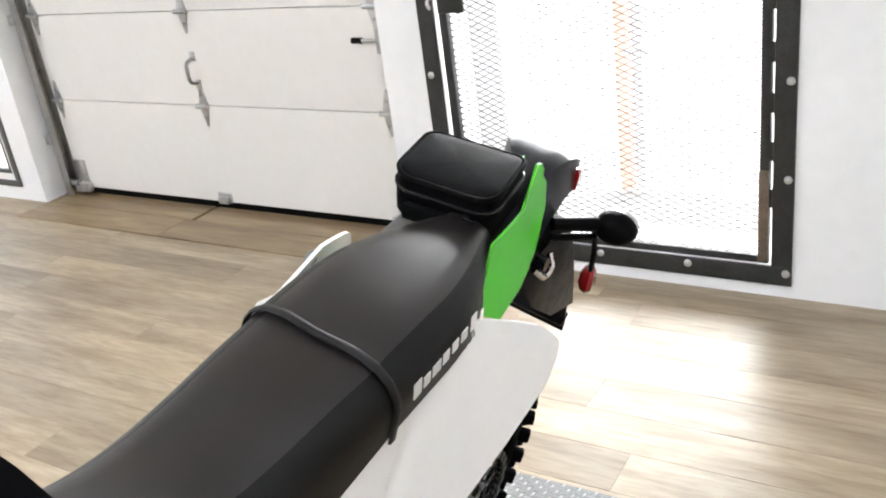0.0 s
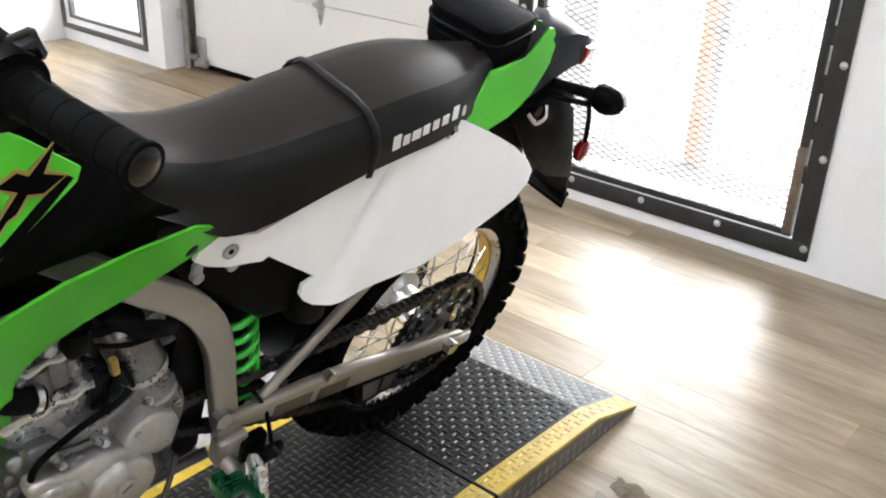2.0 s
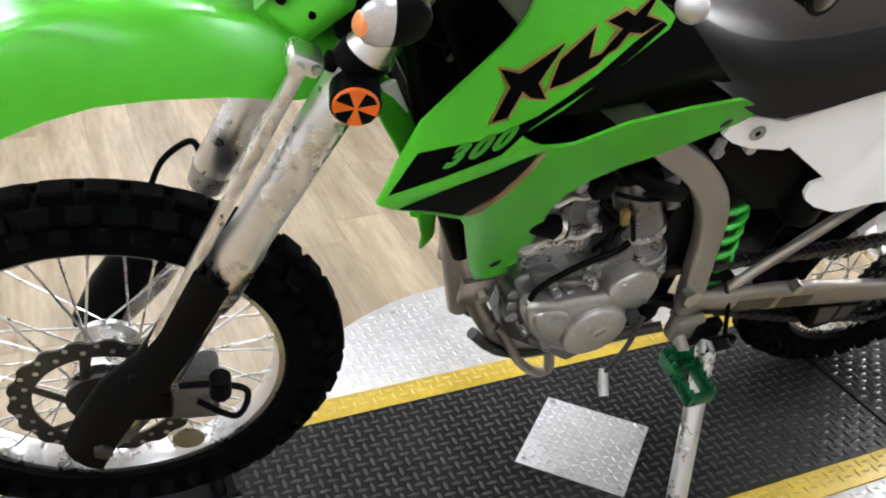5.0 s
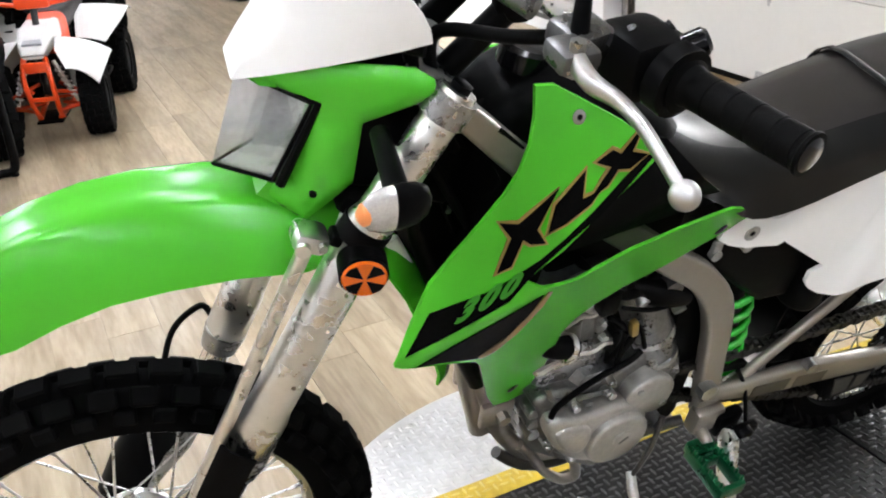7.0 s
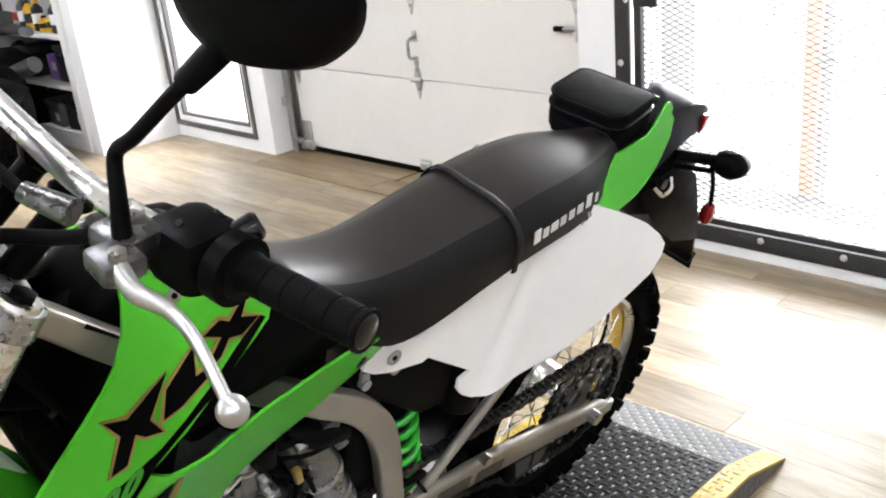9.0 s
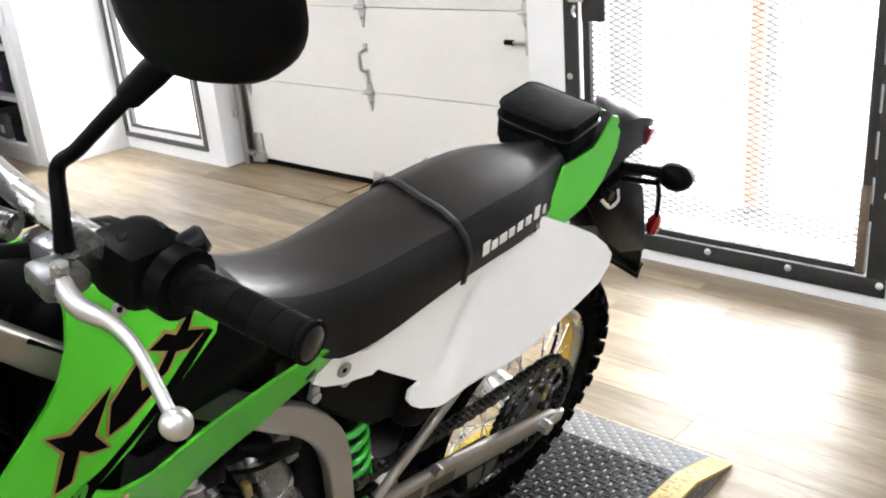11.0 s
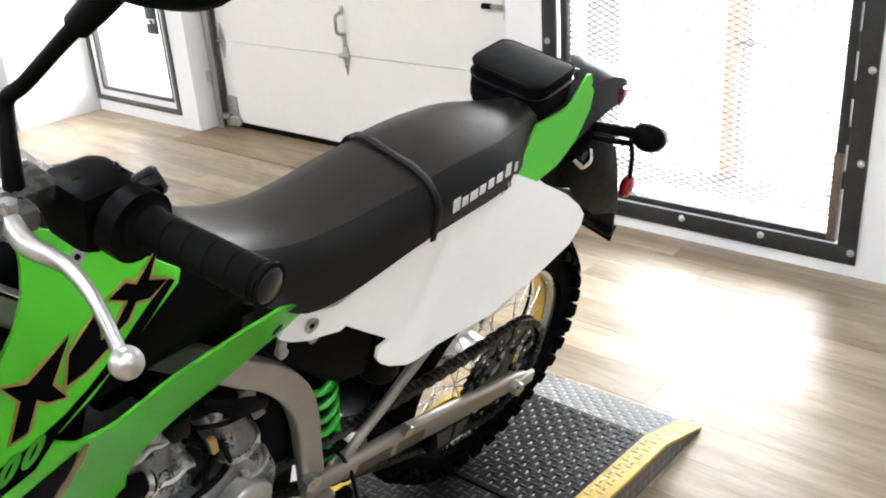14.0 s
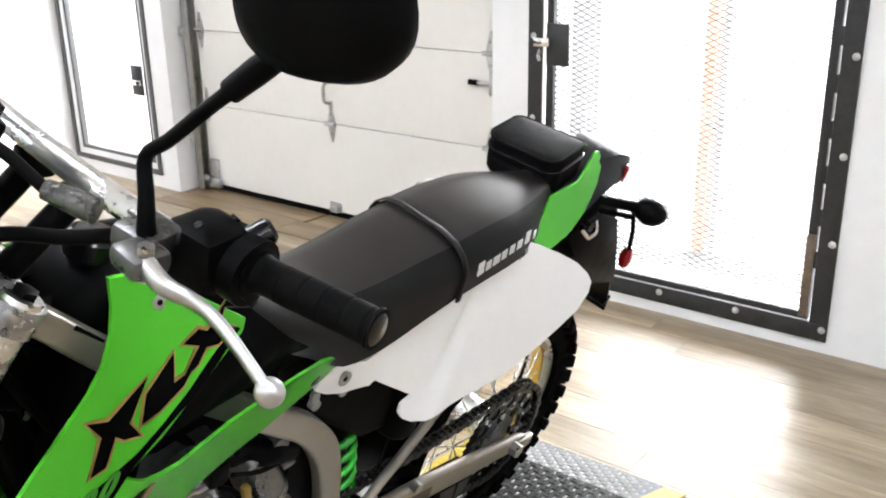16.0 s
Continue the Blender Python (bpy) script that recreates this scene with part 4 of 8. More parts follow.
# clamps
lc = part("lower_clamp", steered(join(box((1.15, 0, 0.955), (0.05, 0.15, 0.026), 0.010, Matrix.Rotation(-RAKE, 4, "Y")), *[tube([leg_pt(0.962, FY * s), leg_pt(0.944, FY * s)], 0.0270, 24) for s in (1, -1)], *[box(leg_pt(0.950, FY * s, 0.058), (0.020, 0.022, 0.016), 0.005, Matrix.Rotation(-RAKE, 4, "Y")) for s in (1, -1)])), BLACK_P, bike, "black lower fork clamp")
part("hose_bracket_plate", steered(join(box(leg_pt(0.955, 0.105, 0.090), (0.036, 0.036, 0.022), 0.007, Matrix.Rotation(-RAKE, 4, "Y")), tube([leg_pt(0.955, 0.120, 0.098), leg_pt(0.955, 0.128, 0.100)], 0.008, 12))), ALU_BRIGHT, bike, "small bright hose bracket")
for s in (1, -1):
    part("pinch_bolt", steered(tube([leg_pt(0.955, FY * s + 0.024, 0.08), leg_pt(0.955, FY * s + 0.018, 0.08)], 0.005, 8)), STEEL, lc)
uc = part("upper_clamp", steered(join(box((1.075, 0, 1.086), (0.055, 0.19, 0.028), 0.010, Matrix.Rotation(-RAKE, 4, "Y")), *[tube([leg_pt(1.102, FY * s), leg_pt(1.078, FY * s)], 0.0245, 24) for s in (1, -1)])), ALU, bike, "cast aluminium upper fork clamp")
part("stem_nut", steered(tube([(1.075, 0, 1.095), (1.066, 0, 1.120)], 0.019, 6)), STEEL, uc)
part("head_tube", tube([(1.088, 0, 1.075), (1.140, 0, 0.955)], 0.032, 20), FRAME_P, bike)
# fork reflector
rf = part("fork_reflector", tube([(1.178, 0.118, 0.938), (1.184, 0.142, 0.938), (1.1845, 0.144, 0.938)], [0.0255, 0.0255, 0.0235], 24), BLACK_P, bike, "round orange side reflector")
part("reflector_lens", tube([(1.1845, 0.1442, 0.938), (1.1853, 0.147, 0.938)], [0.0235, 0.022], 24), ORANGE_LENS, rf, "orange reflector lens")
for k in range(4):
    a0, a1 = radians(22 + 90 * k), radians(68 + 90 * k)
    part("reflector_rib", poly_plate([(1.1853 + r * math.cos(a), 0.1478 - 0.28 * r * math.cos(a), 0.938 + r * math.sin(a)) for r, a in ((0.002, (a0 + a1) / 2), (0.0205, a0), (0.0215, (a0 + a1) / 2), (0.0205, a1))], 0.0008, (0.25, 0.97, 0)), BLACK_P, rf)

# -- front fender, headlight cowl, visor --
def fender_rows():
    rows = []
    #        x      z crown  half   drop
    prof = [(1.15, 0.938, 0.06, 0.045), (1.23, 0.954, 0.078, 0.068), (1.30, 0.967, 0.078, 0.077), (1.37, 0.968, 0.077, 0.082), (1.43, 0.960, 0.075, 0.084),
            (1.48, 0.945, 0.073, 0.088), (1.53, 0.922, 0.07, 0.092), (1.59, 0.882, 0.065, 0.07), (1.64, 0.845, 0.057, 0.05), (1.68, 0.81, 0.045, 0.03), (1.695, 0.795, 0.03, 0.015)]
    for x, zc, hw, dr in prof:
        r = []
        for k in range(13):
            u = -1 + 2 * k / 12
            ridge = 0.010 * math.exp(-((abs(u) - 0.42) / 0.12) ** 2)
            z = zc - dr * (abs(u) ** 2.6) + ridge - 0.006 * (1 - abs(u))
            r.append(Vector((x - 0.02 * abs(u) ** 3, hw * (u if abs(u) < 0.8 else math.copysign(0.8 + (abs(u) - 0.8) * 0.55, u)) * 1.12, z)))
        rows.append(r)
    return rows


part("front_fender", steered(grid_solid(fender_rows(), 0.004)), GREEN, bike, "glossy green plastic front fender", 60)
part("fender_tail", steered(grid_solid([[Vector((x + 0.35 * y * y / 0.05, y * hw / 0.06, z - 2.0 * y * y)) for y in (-0.06, -0.045, -0.03, -0.015, 0.0, 0.015, 0.03, 0.045, 0.06)] for x, z, hw in ((1.130, 0.885, 0.040), (1.090, 0.85, 0.050), (1.065, 0.81, 0.062), (1.035, 0.73, 0.064), (1.015, 0.66, 0.052), (1.010, 0.618, 0.033))], -0.004)), GREEN, bike, "green rear half of the front fender", 60)
part("harness_cover", steered(loft([[(x, y, z) for y, z in round_rect(0, zc, w, h, 0.02, 4)] for x, zc, w, h in ((1.175, 1.03, 0.10, 0.13), (1.13, 1.04, 0.14, 0.14), (1.085, 1.02, 0.13, 0.15), (1.05, 0.98, 0.10, 0.12))])), BLACK_P, bike, "black wiring cover behind the headlight", 40)
part("frame_plate", tube([(1.108, 0.030, 0.868), (1.082, 0.030, 0.81), (1.057, 0.030, 0.756)], 0.010, 8, flat=0.5), WHITE_P, bike, "pale strip on the frame's down tube")

COWL = [(1.254, 1.107), (1.152, 1.124), (1.106, 1.128), (1.090, 1.120), (1.087, 1.107), (1.100, 1.094), (1.127, 1.077), (1.150, 1.062), (1.159, 0.990), (1.205, 0.931), (1.250, 0.962), (1.236, 0.974), (1.216, 0.990), (1.198, 1.079), (1.235, 1.093)]


def cowl_y(x):
    return 0.05 + (1.21 - x) * 0.5


COWL_RIDGE = [(1.194, 1.056), (1.168, 1.050), (1.168, 0.995), (1.207, 0.944), (1.232, 0.962), (1.208, 0.984)]


def edge_gap(x, z, pts):
    """Distance from a point to an outline, negative outside it."""
    best, inside = 1.0, False
    for (x0, z0), (x1, z1) in zip(pts, pts[1:] + pts[:1]):
        dx, dz = x1 - x0, z1 - z0
        u = min(1.0, max(0.0, ((x - x0) * dx + (z - z0) * dz) / (dx * dx + dz * dz)))
        best = min(best, math.hypot(x - x0 - u * dx, z - z0 - u * dz))
        if (z0 > z) != (z1 > z) and x < x0 + (z - z0) / dz * dx:
            inside = not inside
    return best if inside else -best


def cowl_depth(x, z):
    """A rolled rim and a raised field on the cheek."""
    rim = 1 - min(1.0, max(0.0, edge_gap(x, z, COWL)) / 0.014)
    return cowl_y(x) + 0.006 - 0.009 * rim * rim + 0.006 * ease(-0.003, 0.007, edge_gap(x, z, COWL_RIDGE))


for s in (1, -1):
    def side(bm):
        return steered(bm if s > 0 else mirrored(bm))
    o = part("headlight_cowl", side(sheet(COWL, cowl_depth, 0.004, 0.0075)), GREEN, bike, "green plastic headlight cowl", 45)
    part("cowl_screw", side(tube([(1.198, cowl_y(1.198) + 0.008, 0.979), (1.199, cowl_y(1.198) + 0.0135, 0.979)], 0.0042, 12)), BLACK_P, o)
part("cowl_bridge", steered(loft([[(1.254, y, 1.107), (1.266 if abs(y) < 0.01 else 1.235 + 0.006, y * 1.2, 1.093), (1.225, y * 1.2, 1.090), (1.235, y, 1.110)] for y in (-0.036, 0.0, 0.036)])), GREEN, bike)
part("cowl_chin", steered(loft([[(1.252, y, 0.962), (1.240, y, 0.975), (1.205, y * 1.3, 0.972), (1.205, y * 1.3, 0.932)] for y in (-0.034, 0.0, 0.034)])), GREEN, bike)

hl = part("headlight", steered(loft([[(1.19, y, z) for y, z in round_rect(0, 1.03, 0.110, 0.100, 0.012)], [(1.13, y * 0.7, 1.03 + (z - 1.03) * 0.7) for y, z in round_rect(0, 1.03, 0.110, 0.100, 0.012)]])), BLACK_P, bike, "black headlight housing")


def lens_ring(back, s):
    """The lens outline: a middle ridge with a facet sloping back on either side."""
    mz = 1.033
    return [(x - back, y * s, mz + (z - mz) * s) for x, y, z in ((1.259, 0, 1.088), (1.197, 0.057, 1.077), (1.237, 0.044, 0.985), (1.291, 0, 0.983), (1.237, -0.044, 0.985), (1.197, -0.057, 1.077))]


bowl = bmesh.new()
r0 = [bowl.verts.new(q) for q in lens_ring(0.004, 0.99)]
r1 = [bowl.verts.new(q) for q in lens_ring(0.055, 0.55)]
for k in range(6):
    bowl.faces.new((r0[k], r0[(k + 1) % 6], r1[(k + 1) % 6], r1[k]))
bowl.faces.new(r1[::-1])
bmesh.ops.solidify(bowl, geom=list(bowl.faces), thickness=0.002)
part("reflector", steered(bowl), ALU_BRIGHT, hl, "bright headlight reflector", 0)
lr = [Vector(q) for q in lens_ring(0.026, 0.86)]
shade_ = bmesh.new()
shade_.faces.new([shade_.verts.new(q) for q in (lr[0], lr[0].lerp(lr[1], 0.72), lr[3].lerp(lr[2], 0.55), lr[3])])
shade_.faces.new([shade_.verts.new(q) for q in (lr[0], lr[3], lr[3].lerp(lr[4], 0.55), lr[0].lerp(lr[5], 0.72))])
bmesh.ops.solidify(shade_, geom=list(shade_.faces), thickness=0.002)
part("inner_shade", steered(shade_), GREY_LENS, hl, "grey inner shade", 0)
for sy in (1, -1):
    gl = [Vector((q[0], q[1] * sy, q[2])) for q in lens_ring(0.012, 0.93)]
    # plain white plate: paints in the bright reflections at the lamp's upper corner
    part("reflector_facet", steered(poly_plate([gl[0].lerp(gl[1], 0.55), gl[1], gl[1].lerp(gl[2], 0.55), gl[0].lerp(gl[3], 0.35).lerp(gl[1], 0.62)], 0.002, (0.7, 0.7 * sy, 0))), WHITE_P, hl, "white facet standing for the reflections in the lamp", 0)
    part("reflector_facet", steered(poly_plate([gl[1].lerp(gl[2], 0.12), gl[1].lerp(gl[2], 0.9), gl[1].lerp(gl[2], 0.9).lerp(gl[3], 0.16), gl[1].lerp(gl[2], 0.12).lerp(gl[0], 0.16)], 0.002, (0.5, 0.86 * sy, 0))), FRAME_P, hl, "beige side strip of the lamp", 0)
part("bulb_cap", steered(tube([(1.17, 0, 1.035), (1.20, 0, 1.035), (1.205, 0, 1.035)], [0.014, 0.014, 0.008], 14)), ALU_BRIGHT, hl)
lens = bmesh.new()
v = [lens.verts.new(q) for q in lens_ring(0.0, 1.0)]
lens.faces.new((v[0], v[1], v[2], v[3]))
lens.faces.new((v[0], v[3], v[4], v[5]))
bmesh.ops.solidify(lens, geom=list(lens.faces), thickness=0.003)
ln_ = part("lens", steered(lens), CLEAR, hl, "clear faceted headlight lens", 0)
ln_.visible_shadow = False
part("lens_rim", steered(tube([Vector(q) for q in lens_ring(0.002, 1.0) + lens_ring(0.002, 1.0)[:1]], 0.0030, 8)), BLACK_P, hl)
for sy in (1, -1):
    e_ = [Vector((q[0] - 0.008, q[1] * sy * 1.06, q[2])) for q in lens_ring(0.0, 1.0)]
    part("lens_gasket", steered(tube([e_[0] + Vector((0, 0, 0.004)), e_[1] + Vector((0, 0.002 * sy, 0.003)), e_[2] + Vector((0, 0.004 * sy, -0.002))], 0.0055, 8)), BLACK_P, hl, "black rubber gasket")

# white visor plate above the headlight
vis = []
for xc, zc, xw, zw, hw in ((1.264, 1.095, 1.092, 1.155, 0.100), (1.250, 1.118, 1.095, 1.168, 0.102), (1.235, 1.140, 1.102, 1.182, 0.100), (1.218, 1.175, 1.125, 1.212, 0.090), (1.20, 1.21, 1.15, 1.24, 0.075), (1.182, 1.25, 1.148, 1.268, 0.062), (1.165, 1.29, 1.145, 1.298, 0.050), (1.150, 1.32, 1.140, 1.322, 0.030)):
    r = []
    for k in range(17):
        u = -1 + 2 * k / 16
        w = max(0.0, (abs(u) - 0.25) / 0.75) ** 1.04
        r.append(Vector((xc + (xw - xc) * w, math.copysign(hw * (1 - (1 - abs(u)) ** 1.25), u), zc + (zw - zc) * w)))
    vis.append(r)
part("number_visor", steered(grid_solid(vis, 0.0035)), WHITE_P, bike, "white plastic number-plate visor", 50)
part("visor_back", steered(box((1.15, 0.0, 1.125), (0.09, 0.12, 0.028), 0.008)), BLACK_P, bike)
for s in (1, -1):
    part("visor_bracket", steered(tube([(1.16, 0.05 * s, 1.14), (1.12, 0.072 * s, 1.14), (1.095, 0.088 * s, 1.14)], 0.007, 10, n=3)), BLACK_P, bike)
inst = part("instrument_panel", steered(box((1.082, 0.0, 1.225), (0.036, 0.10, 0.062), 0.008, Matrix.Rotation(radians(-35), 4, "Y"))), BLACK_P, bike, "black digital instrument panel")
part("display", steered(box((1.066, 0.0, 1.237), (0.004, 0.085, 0.045), 0.0015, Matrix.Rotation(radians(-35), 4, "Y"))), BLACK_GLOSS, inst)


# turn signals
def signal(base, tip, s, rear_=False):
    wy, wz = (1.0, 1.0) if rear_ else (0.34, 0.95)
    base, tip = Vector(base), Vector(tip)
    st = part("turn_signal", tube([base, tip], [0.010, 0.012], 12), BLACK_P, bike, "black turn signal with clear lens" if not rear_ else "black rear turn signal")
    d = Vector((1, 0, 0)) if not rear_ else Vector((-1, 0, 0))
    secs = []
    for t, ry, rz in ((-0.024, 0.008, 0.006), (-0.020, 0.022, 0.017), (-0.010, 0.031, 0.024), (0.003, 0.034, 0.026), (0.010, 0.034, 0.026)):
        cc = tip + Vector((0, 0.018 * s, 0)) + d * t
        secs.append([cc + Vector((0, wy * ry * math.cos(2 * math.pi * k / 20), wz * rz * math.sin(2 * math.pi * k / 20))) for k in range(20)])
    part("signal_body", loft(secs), BLACK_P, st)
    cc = tip + Vector((0, 0.018 * s, 0)) + d * 0.011
    lens = [[cc + d * t + Vector((0, wy * ry * math.cos(2 * math.pi * k / 20), wz * ry * 0.77 * math.sin(2 * math.pi * k / 20))) for k in range(20)] for t, ry in ((0.0, 0.033), (0.012, 0.032), (0.022, 0.026), (0.029, 0.014), (0.031, 0.004))]
    part("signal_lens", loft(lens), SIGNAL_LENS, st, "clear lens with amber bulb")
    part("bulb", loft([[cc + d * t + Vector((0, 0.009 * q * math.cos(math.pi * k / 6), 0.013 * q * math.sin(math.pi * k / 6))) for k in range(12)] for t, q in ((0.016, 1.0), (0.029, 0.9), (0.033, 0.4))]), AMBER, st)
    return st


signal((1.154, 0.095, 1.073), (1.172, 0.182, 1.074), 1)
signal((1.115, -0.10, 1.065), (1.12, -0.190, 1.070), -1)

# -- handlebar and controls --
HB = [(0.948, 0.378, 1.210), (0.973, 0.275, 1.203), (0.989, 0.213, 1.198), (1.006, 0.155, 1.203), (1.018, 0.105, 1.210), (1.0145, 0.03, 1.203), (1.0075, -0.076, 1.193), (0.998, -0.18, 1.182), (0.980, -0.36, 1.165)]
bar = part("handlebar", tube(HB, 0.0125, 16, n=4), ALU_BRIGHT, bike, "silver aluminium handlebar")
# the far side's controls follow the bar there
FAR_BAR = Matrix.Translation((1.005, -0.054, 1.193)) @ Matrix.Rotation(radians(21.8), 4, "Z") @ Matrix.Translation((-0.99, 0.054, -1.163))


def far_bar(bm, s):
    if s < 0:
        bm.transform(FAR_BAR)
    return bm


for s in (1, -1):
    part("bar_clamp", steered(box((0.998, 0.045 * s, 1.158), (0.036, 0.024, 0.034), 0.006)), BLACK_P, bike)
    part("bar_riser", steered(tube([(1.005, 0.045 * s, 1.15), (1.060, 0.045 * s, 1.095)], 0.014, 12)), BLACK_P, bike)
    g = []
    a, b = Vector((0.934, 0.262 * s, 1.187)), Vector((0.894, 0.374 * s, 1.188))
    rs = [0.025, 0.025, 0.018, 0.0158, 0.016]
    ts = [0.0, 0.025, 0.045, 0.10, 0.2]
    for k in range(5):
        t0 = 0.10 + 0.172 * k
        ts += [t0, t0 + 0.140, t0 + 0.146, t0 + 0.168]
        rs += [0.0164, 0.0164, 0.0155, 0.0155]
    ts += [0.972, 0.978, 1.0]
    rs += [0.0166, 0.018, 0.0176]
    order = sorted(zip(ts, rs))
    gp = part("grip", far_bar(steered(tube([a.lerp(b, t) for t, _ in order], [r for _, r in order], 20)), s), RUBBER, bike, "black ribbed rubber grip", 50)
    part("bar_end", far_bar(steered(tube([b, b.lerp(a, -0.012)], [0.014, 0.012], 18)), s), BLACK_GLOSS, gp)
sw = part("switch_housing", steered(join(box((0.957, 0.222, 1.191), (0.060, 0.062, 0.056), 0.014, Matrix.Rotation(radians(14), 4, "Z")), tube([(0.943, 0.250, 1.189), (0.938, 0.266, 1.188)], 0.030, 20))), BLACK_P, bike, "black handlebar switch housing")
for dx, dz, r in ((-0.02, 0.034, 0.007), (0.012, 0.034, 0.006), (-0.034, 0.012, 0.007)):
    part("button", steered(tube([(0.957 + dx, 0.226, 1.184 + dz), (0.957 + dx * 1.12, 0.226, 1.185 + dz * 1.04)], r * 0.7, 12)), BLACK_GLOSS, sw)
part("horn_button", steered(tube([(0.930, 0.243, 1.206), (0.915, 0.246, 1.214), (0.912, 0.2465, 1.2155)], [0.012, 0.012, 0.009], 20)), BLACK_GLOSS, sw)
part("switch_housing", far_bar(steered(box((0.957, -0.222, 1.191), (0.055, 0.06, 0.055), 0.012, Matrix.Rotation(radians(-14), 4, "Z"))), -1), BLACK_P, bike, "black throttle housing")
per = part("clutch_perch", join(box((1.032, 0.208, 1.218), (0.045, 0.045, 0.026), 0.008, Matrix.Rotation(radians(8), 4, "Z")), box((1.055, 0.232, 1.220), (0.036, 0.036, 0.020), 0.006), tube([(1.055, 0.17, 1.228), (1.075, 0.13, 1.232)], [0.012, 0.009], 12)), PERCH, bike, "grey cast clutch perch")
lev_pts = [(1.058, 0.242, 1.222), (1.060, 0.270, 1.219), (1.050, 0.295, 1.216), (1.050, 0.325, 1.215), (1.058, 0.36, 1.216), (1.068, 0.395, 1.218)]
lev = part("clutch_lever", tube(lev_pts, [0.0100, 0.0092, 0.0068, 0.0062, 0.0057, 0.0055], 14, n=6, flat=0.8), LEVER, bike, "satin silver clutch lever")
part("lever_ball", lathe((1.070, 0.404, 1.2185), (0, 1, 0), [(0.0108 * math.sin(math.pi * k / 10), -0.0108 * math.cos(math.pi * k / 10)) for k in range(11)], 20), LEVER, lev)
part("pivot_bolt", tube([(1.058, 0.242, 1.208), (1.058, 0.242, 1.238)], 0.007, 6), STEEL, lev)
part("brake_lever", far_bar(mirror_steer(tube(lev_pts, [0.0105, 0.010, 0.0075, 0.007, 0.0065, 0.0062], 14, n=6, flat=0.8)), -1), LEVER, bike, "satin silver brake lever")
part("brake_master", far_bar(mirror_steer(join(box((1.035, 0.205, 1.228), (0.055, 0.075, 0.036), 0.008), box((1.045, 0.205, 1.262), (0.045, 0.06, 0.035), 0.006))), -1), BLACK_P, bike, "black front brake master cylinder")

mir = part("mirror", tube([(1.041, 0.218, 1.225), (1.037, 0.208, 1.258), (1.030, 0.194, 1.284), (1.024, 0.212, 1.305), (1.014, 0.238, 1.340), (1.006, 0.258, 1.366)], [0.0085, 0.0065, 0.006, 0.0058, 0.0058, 0.006], 14, n=4), BLACK_P, bike, "black round mirror on a bent stem")
part("mirror_joint", tube([(1.007, 0.255, 1.362), (1.000, 0.272, 1.384), (0.993, 0.292, 1.408)], [0.0095, 0.0105, 0.0095], 14), BLACK_P, mir)
MC, MN = Vector((0.9915, 0.315, 1.446)), Vector((-0.88, -0.30, 0.10)).normalized()
mu = Vector((-0.38, 0.9, 0.25))
mu = (mu - MN * mu.dot(MN)).normalized()
mw = MN.cross(mu)


def mirror_ring(off, s):
    return [MC + MN * off + mu * (s * 0.066 * math.copysign(abs(math.cos(a)) ** 0.85, math.cos(a))) + mw * (s * 0.051 * math.copysign(abs(math.sin(a)) ** 0.85, math.sin(a))) for a in [2 * math.pi * k / 36 for k in range(36)]]


part("mirror_shell", loft([mirror_ring(-0.026, 0.30), mirror_ring(-0.024, 0.62), mirror_ring(-0.016, 0.88), mirror_ring(-0.004, 1.0), mirror_ring(0.008, 1.0), mirror_ring(0.009, 0.95)]), BLACK_P, mir, "", 60)
part("mirror_glass", loft([mirror_ring(0.0092, 0.93), mirror_ring(0.0105, 0.92)]), MIRROR, mir, "mirror glass", 60)

# cables and hoses round the head
for nm, pts, r in (("clutch_cable", [(1.075, 0.13, 1.232), (1.092, 0.08, 1.25), (1.10, 0.04, 1.22), (1.105, 0.05, 1.13), (1.09, 0.07, 1.02), (1.02, 0.06, 0.88)], 0.0055),
                   ("throttle_cable", [(1.02, -0.22, 1.20), (1.05, -0.16, 1.19), (1.085, -0.08, 1.16), (1.10, 0.0, 1.13), (1.09, 0.05, 1.08), (1.05, 0.055, 1.0)], 0.0060),
                   ("brake_hose", [(1.075, -0.20, 1.225), (1.105, -0.13, 1.255), (1.105, -0.05, 1.21), (1.11, -0.03, 1.08), (1.15, 0.03, 0.98), (1.20, 0.09, 0.93)], 0.0055),
                   ("wiring_loom", [(0.985, 0.20, 1.205), (1.04, 0.12, 1.17), (1.085, 0.05, 1.14), (1.07, 0.05, 1.05)], 0.007)):
    part(nm, tube(pts, r, 10, n=8), HOSE_GREY if nm == "brake_hose" else RUBBER, bike, "grey brake hose" if nm == "brake_hose" else "black control cable")

# -- tank, radiators, inner frame --
tank_secs = []
for x, zt, hw, zb in ((1.03, 1.01, 0.04, 0.93), (0.99, 1.045, 0.060, 0.90), (0.93, 1.065, 0.068, 0.87), (0.86, 1.055, 0.068, 0.85), (0.78, 1.00, 0.066, 0.83), (0.74, 0.96, 0.055, 0.84)):
    tank_secs.append([(x, y, z) for y, z in round_rect(0, (zt + zb) / 2, 2 * hw, zt - zb, min(hw, (zt - zb) / 2) * 0.55, 6)])
tk = part("fuel_tank", loft(tank_secs), BLACK_P, bike, "black plastic fuel tank", 60)
part("tank_liner", box((0.88, 0, 0.92), (0.18, 0.13, 0.11), 0.02), BLACK_P, tk)
part("tank_underside", box((0.775, 0.0, 0.780), (0.22, 0.075, 0.11), 0.015), BLACK_P, tk)
part("fuel_cap", tube([(0.950, 0, 1.055), (0.946, 0, 1.076), (0.945, 0, 1.080)], [0.030, 0.030, 0.025], 24), BLACK_GLOSS, tk)
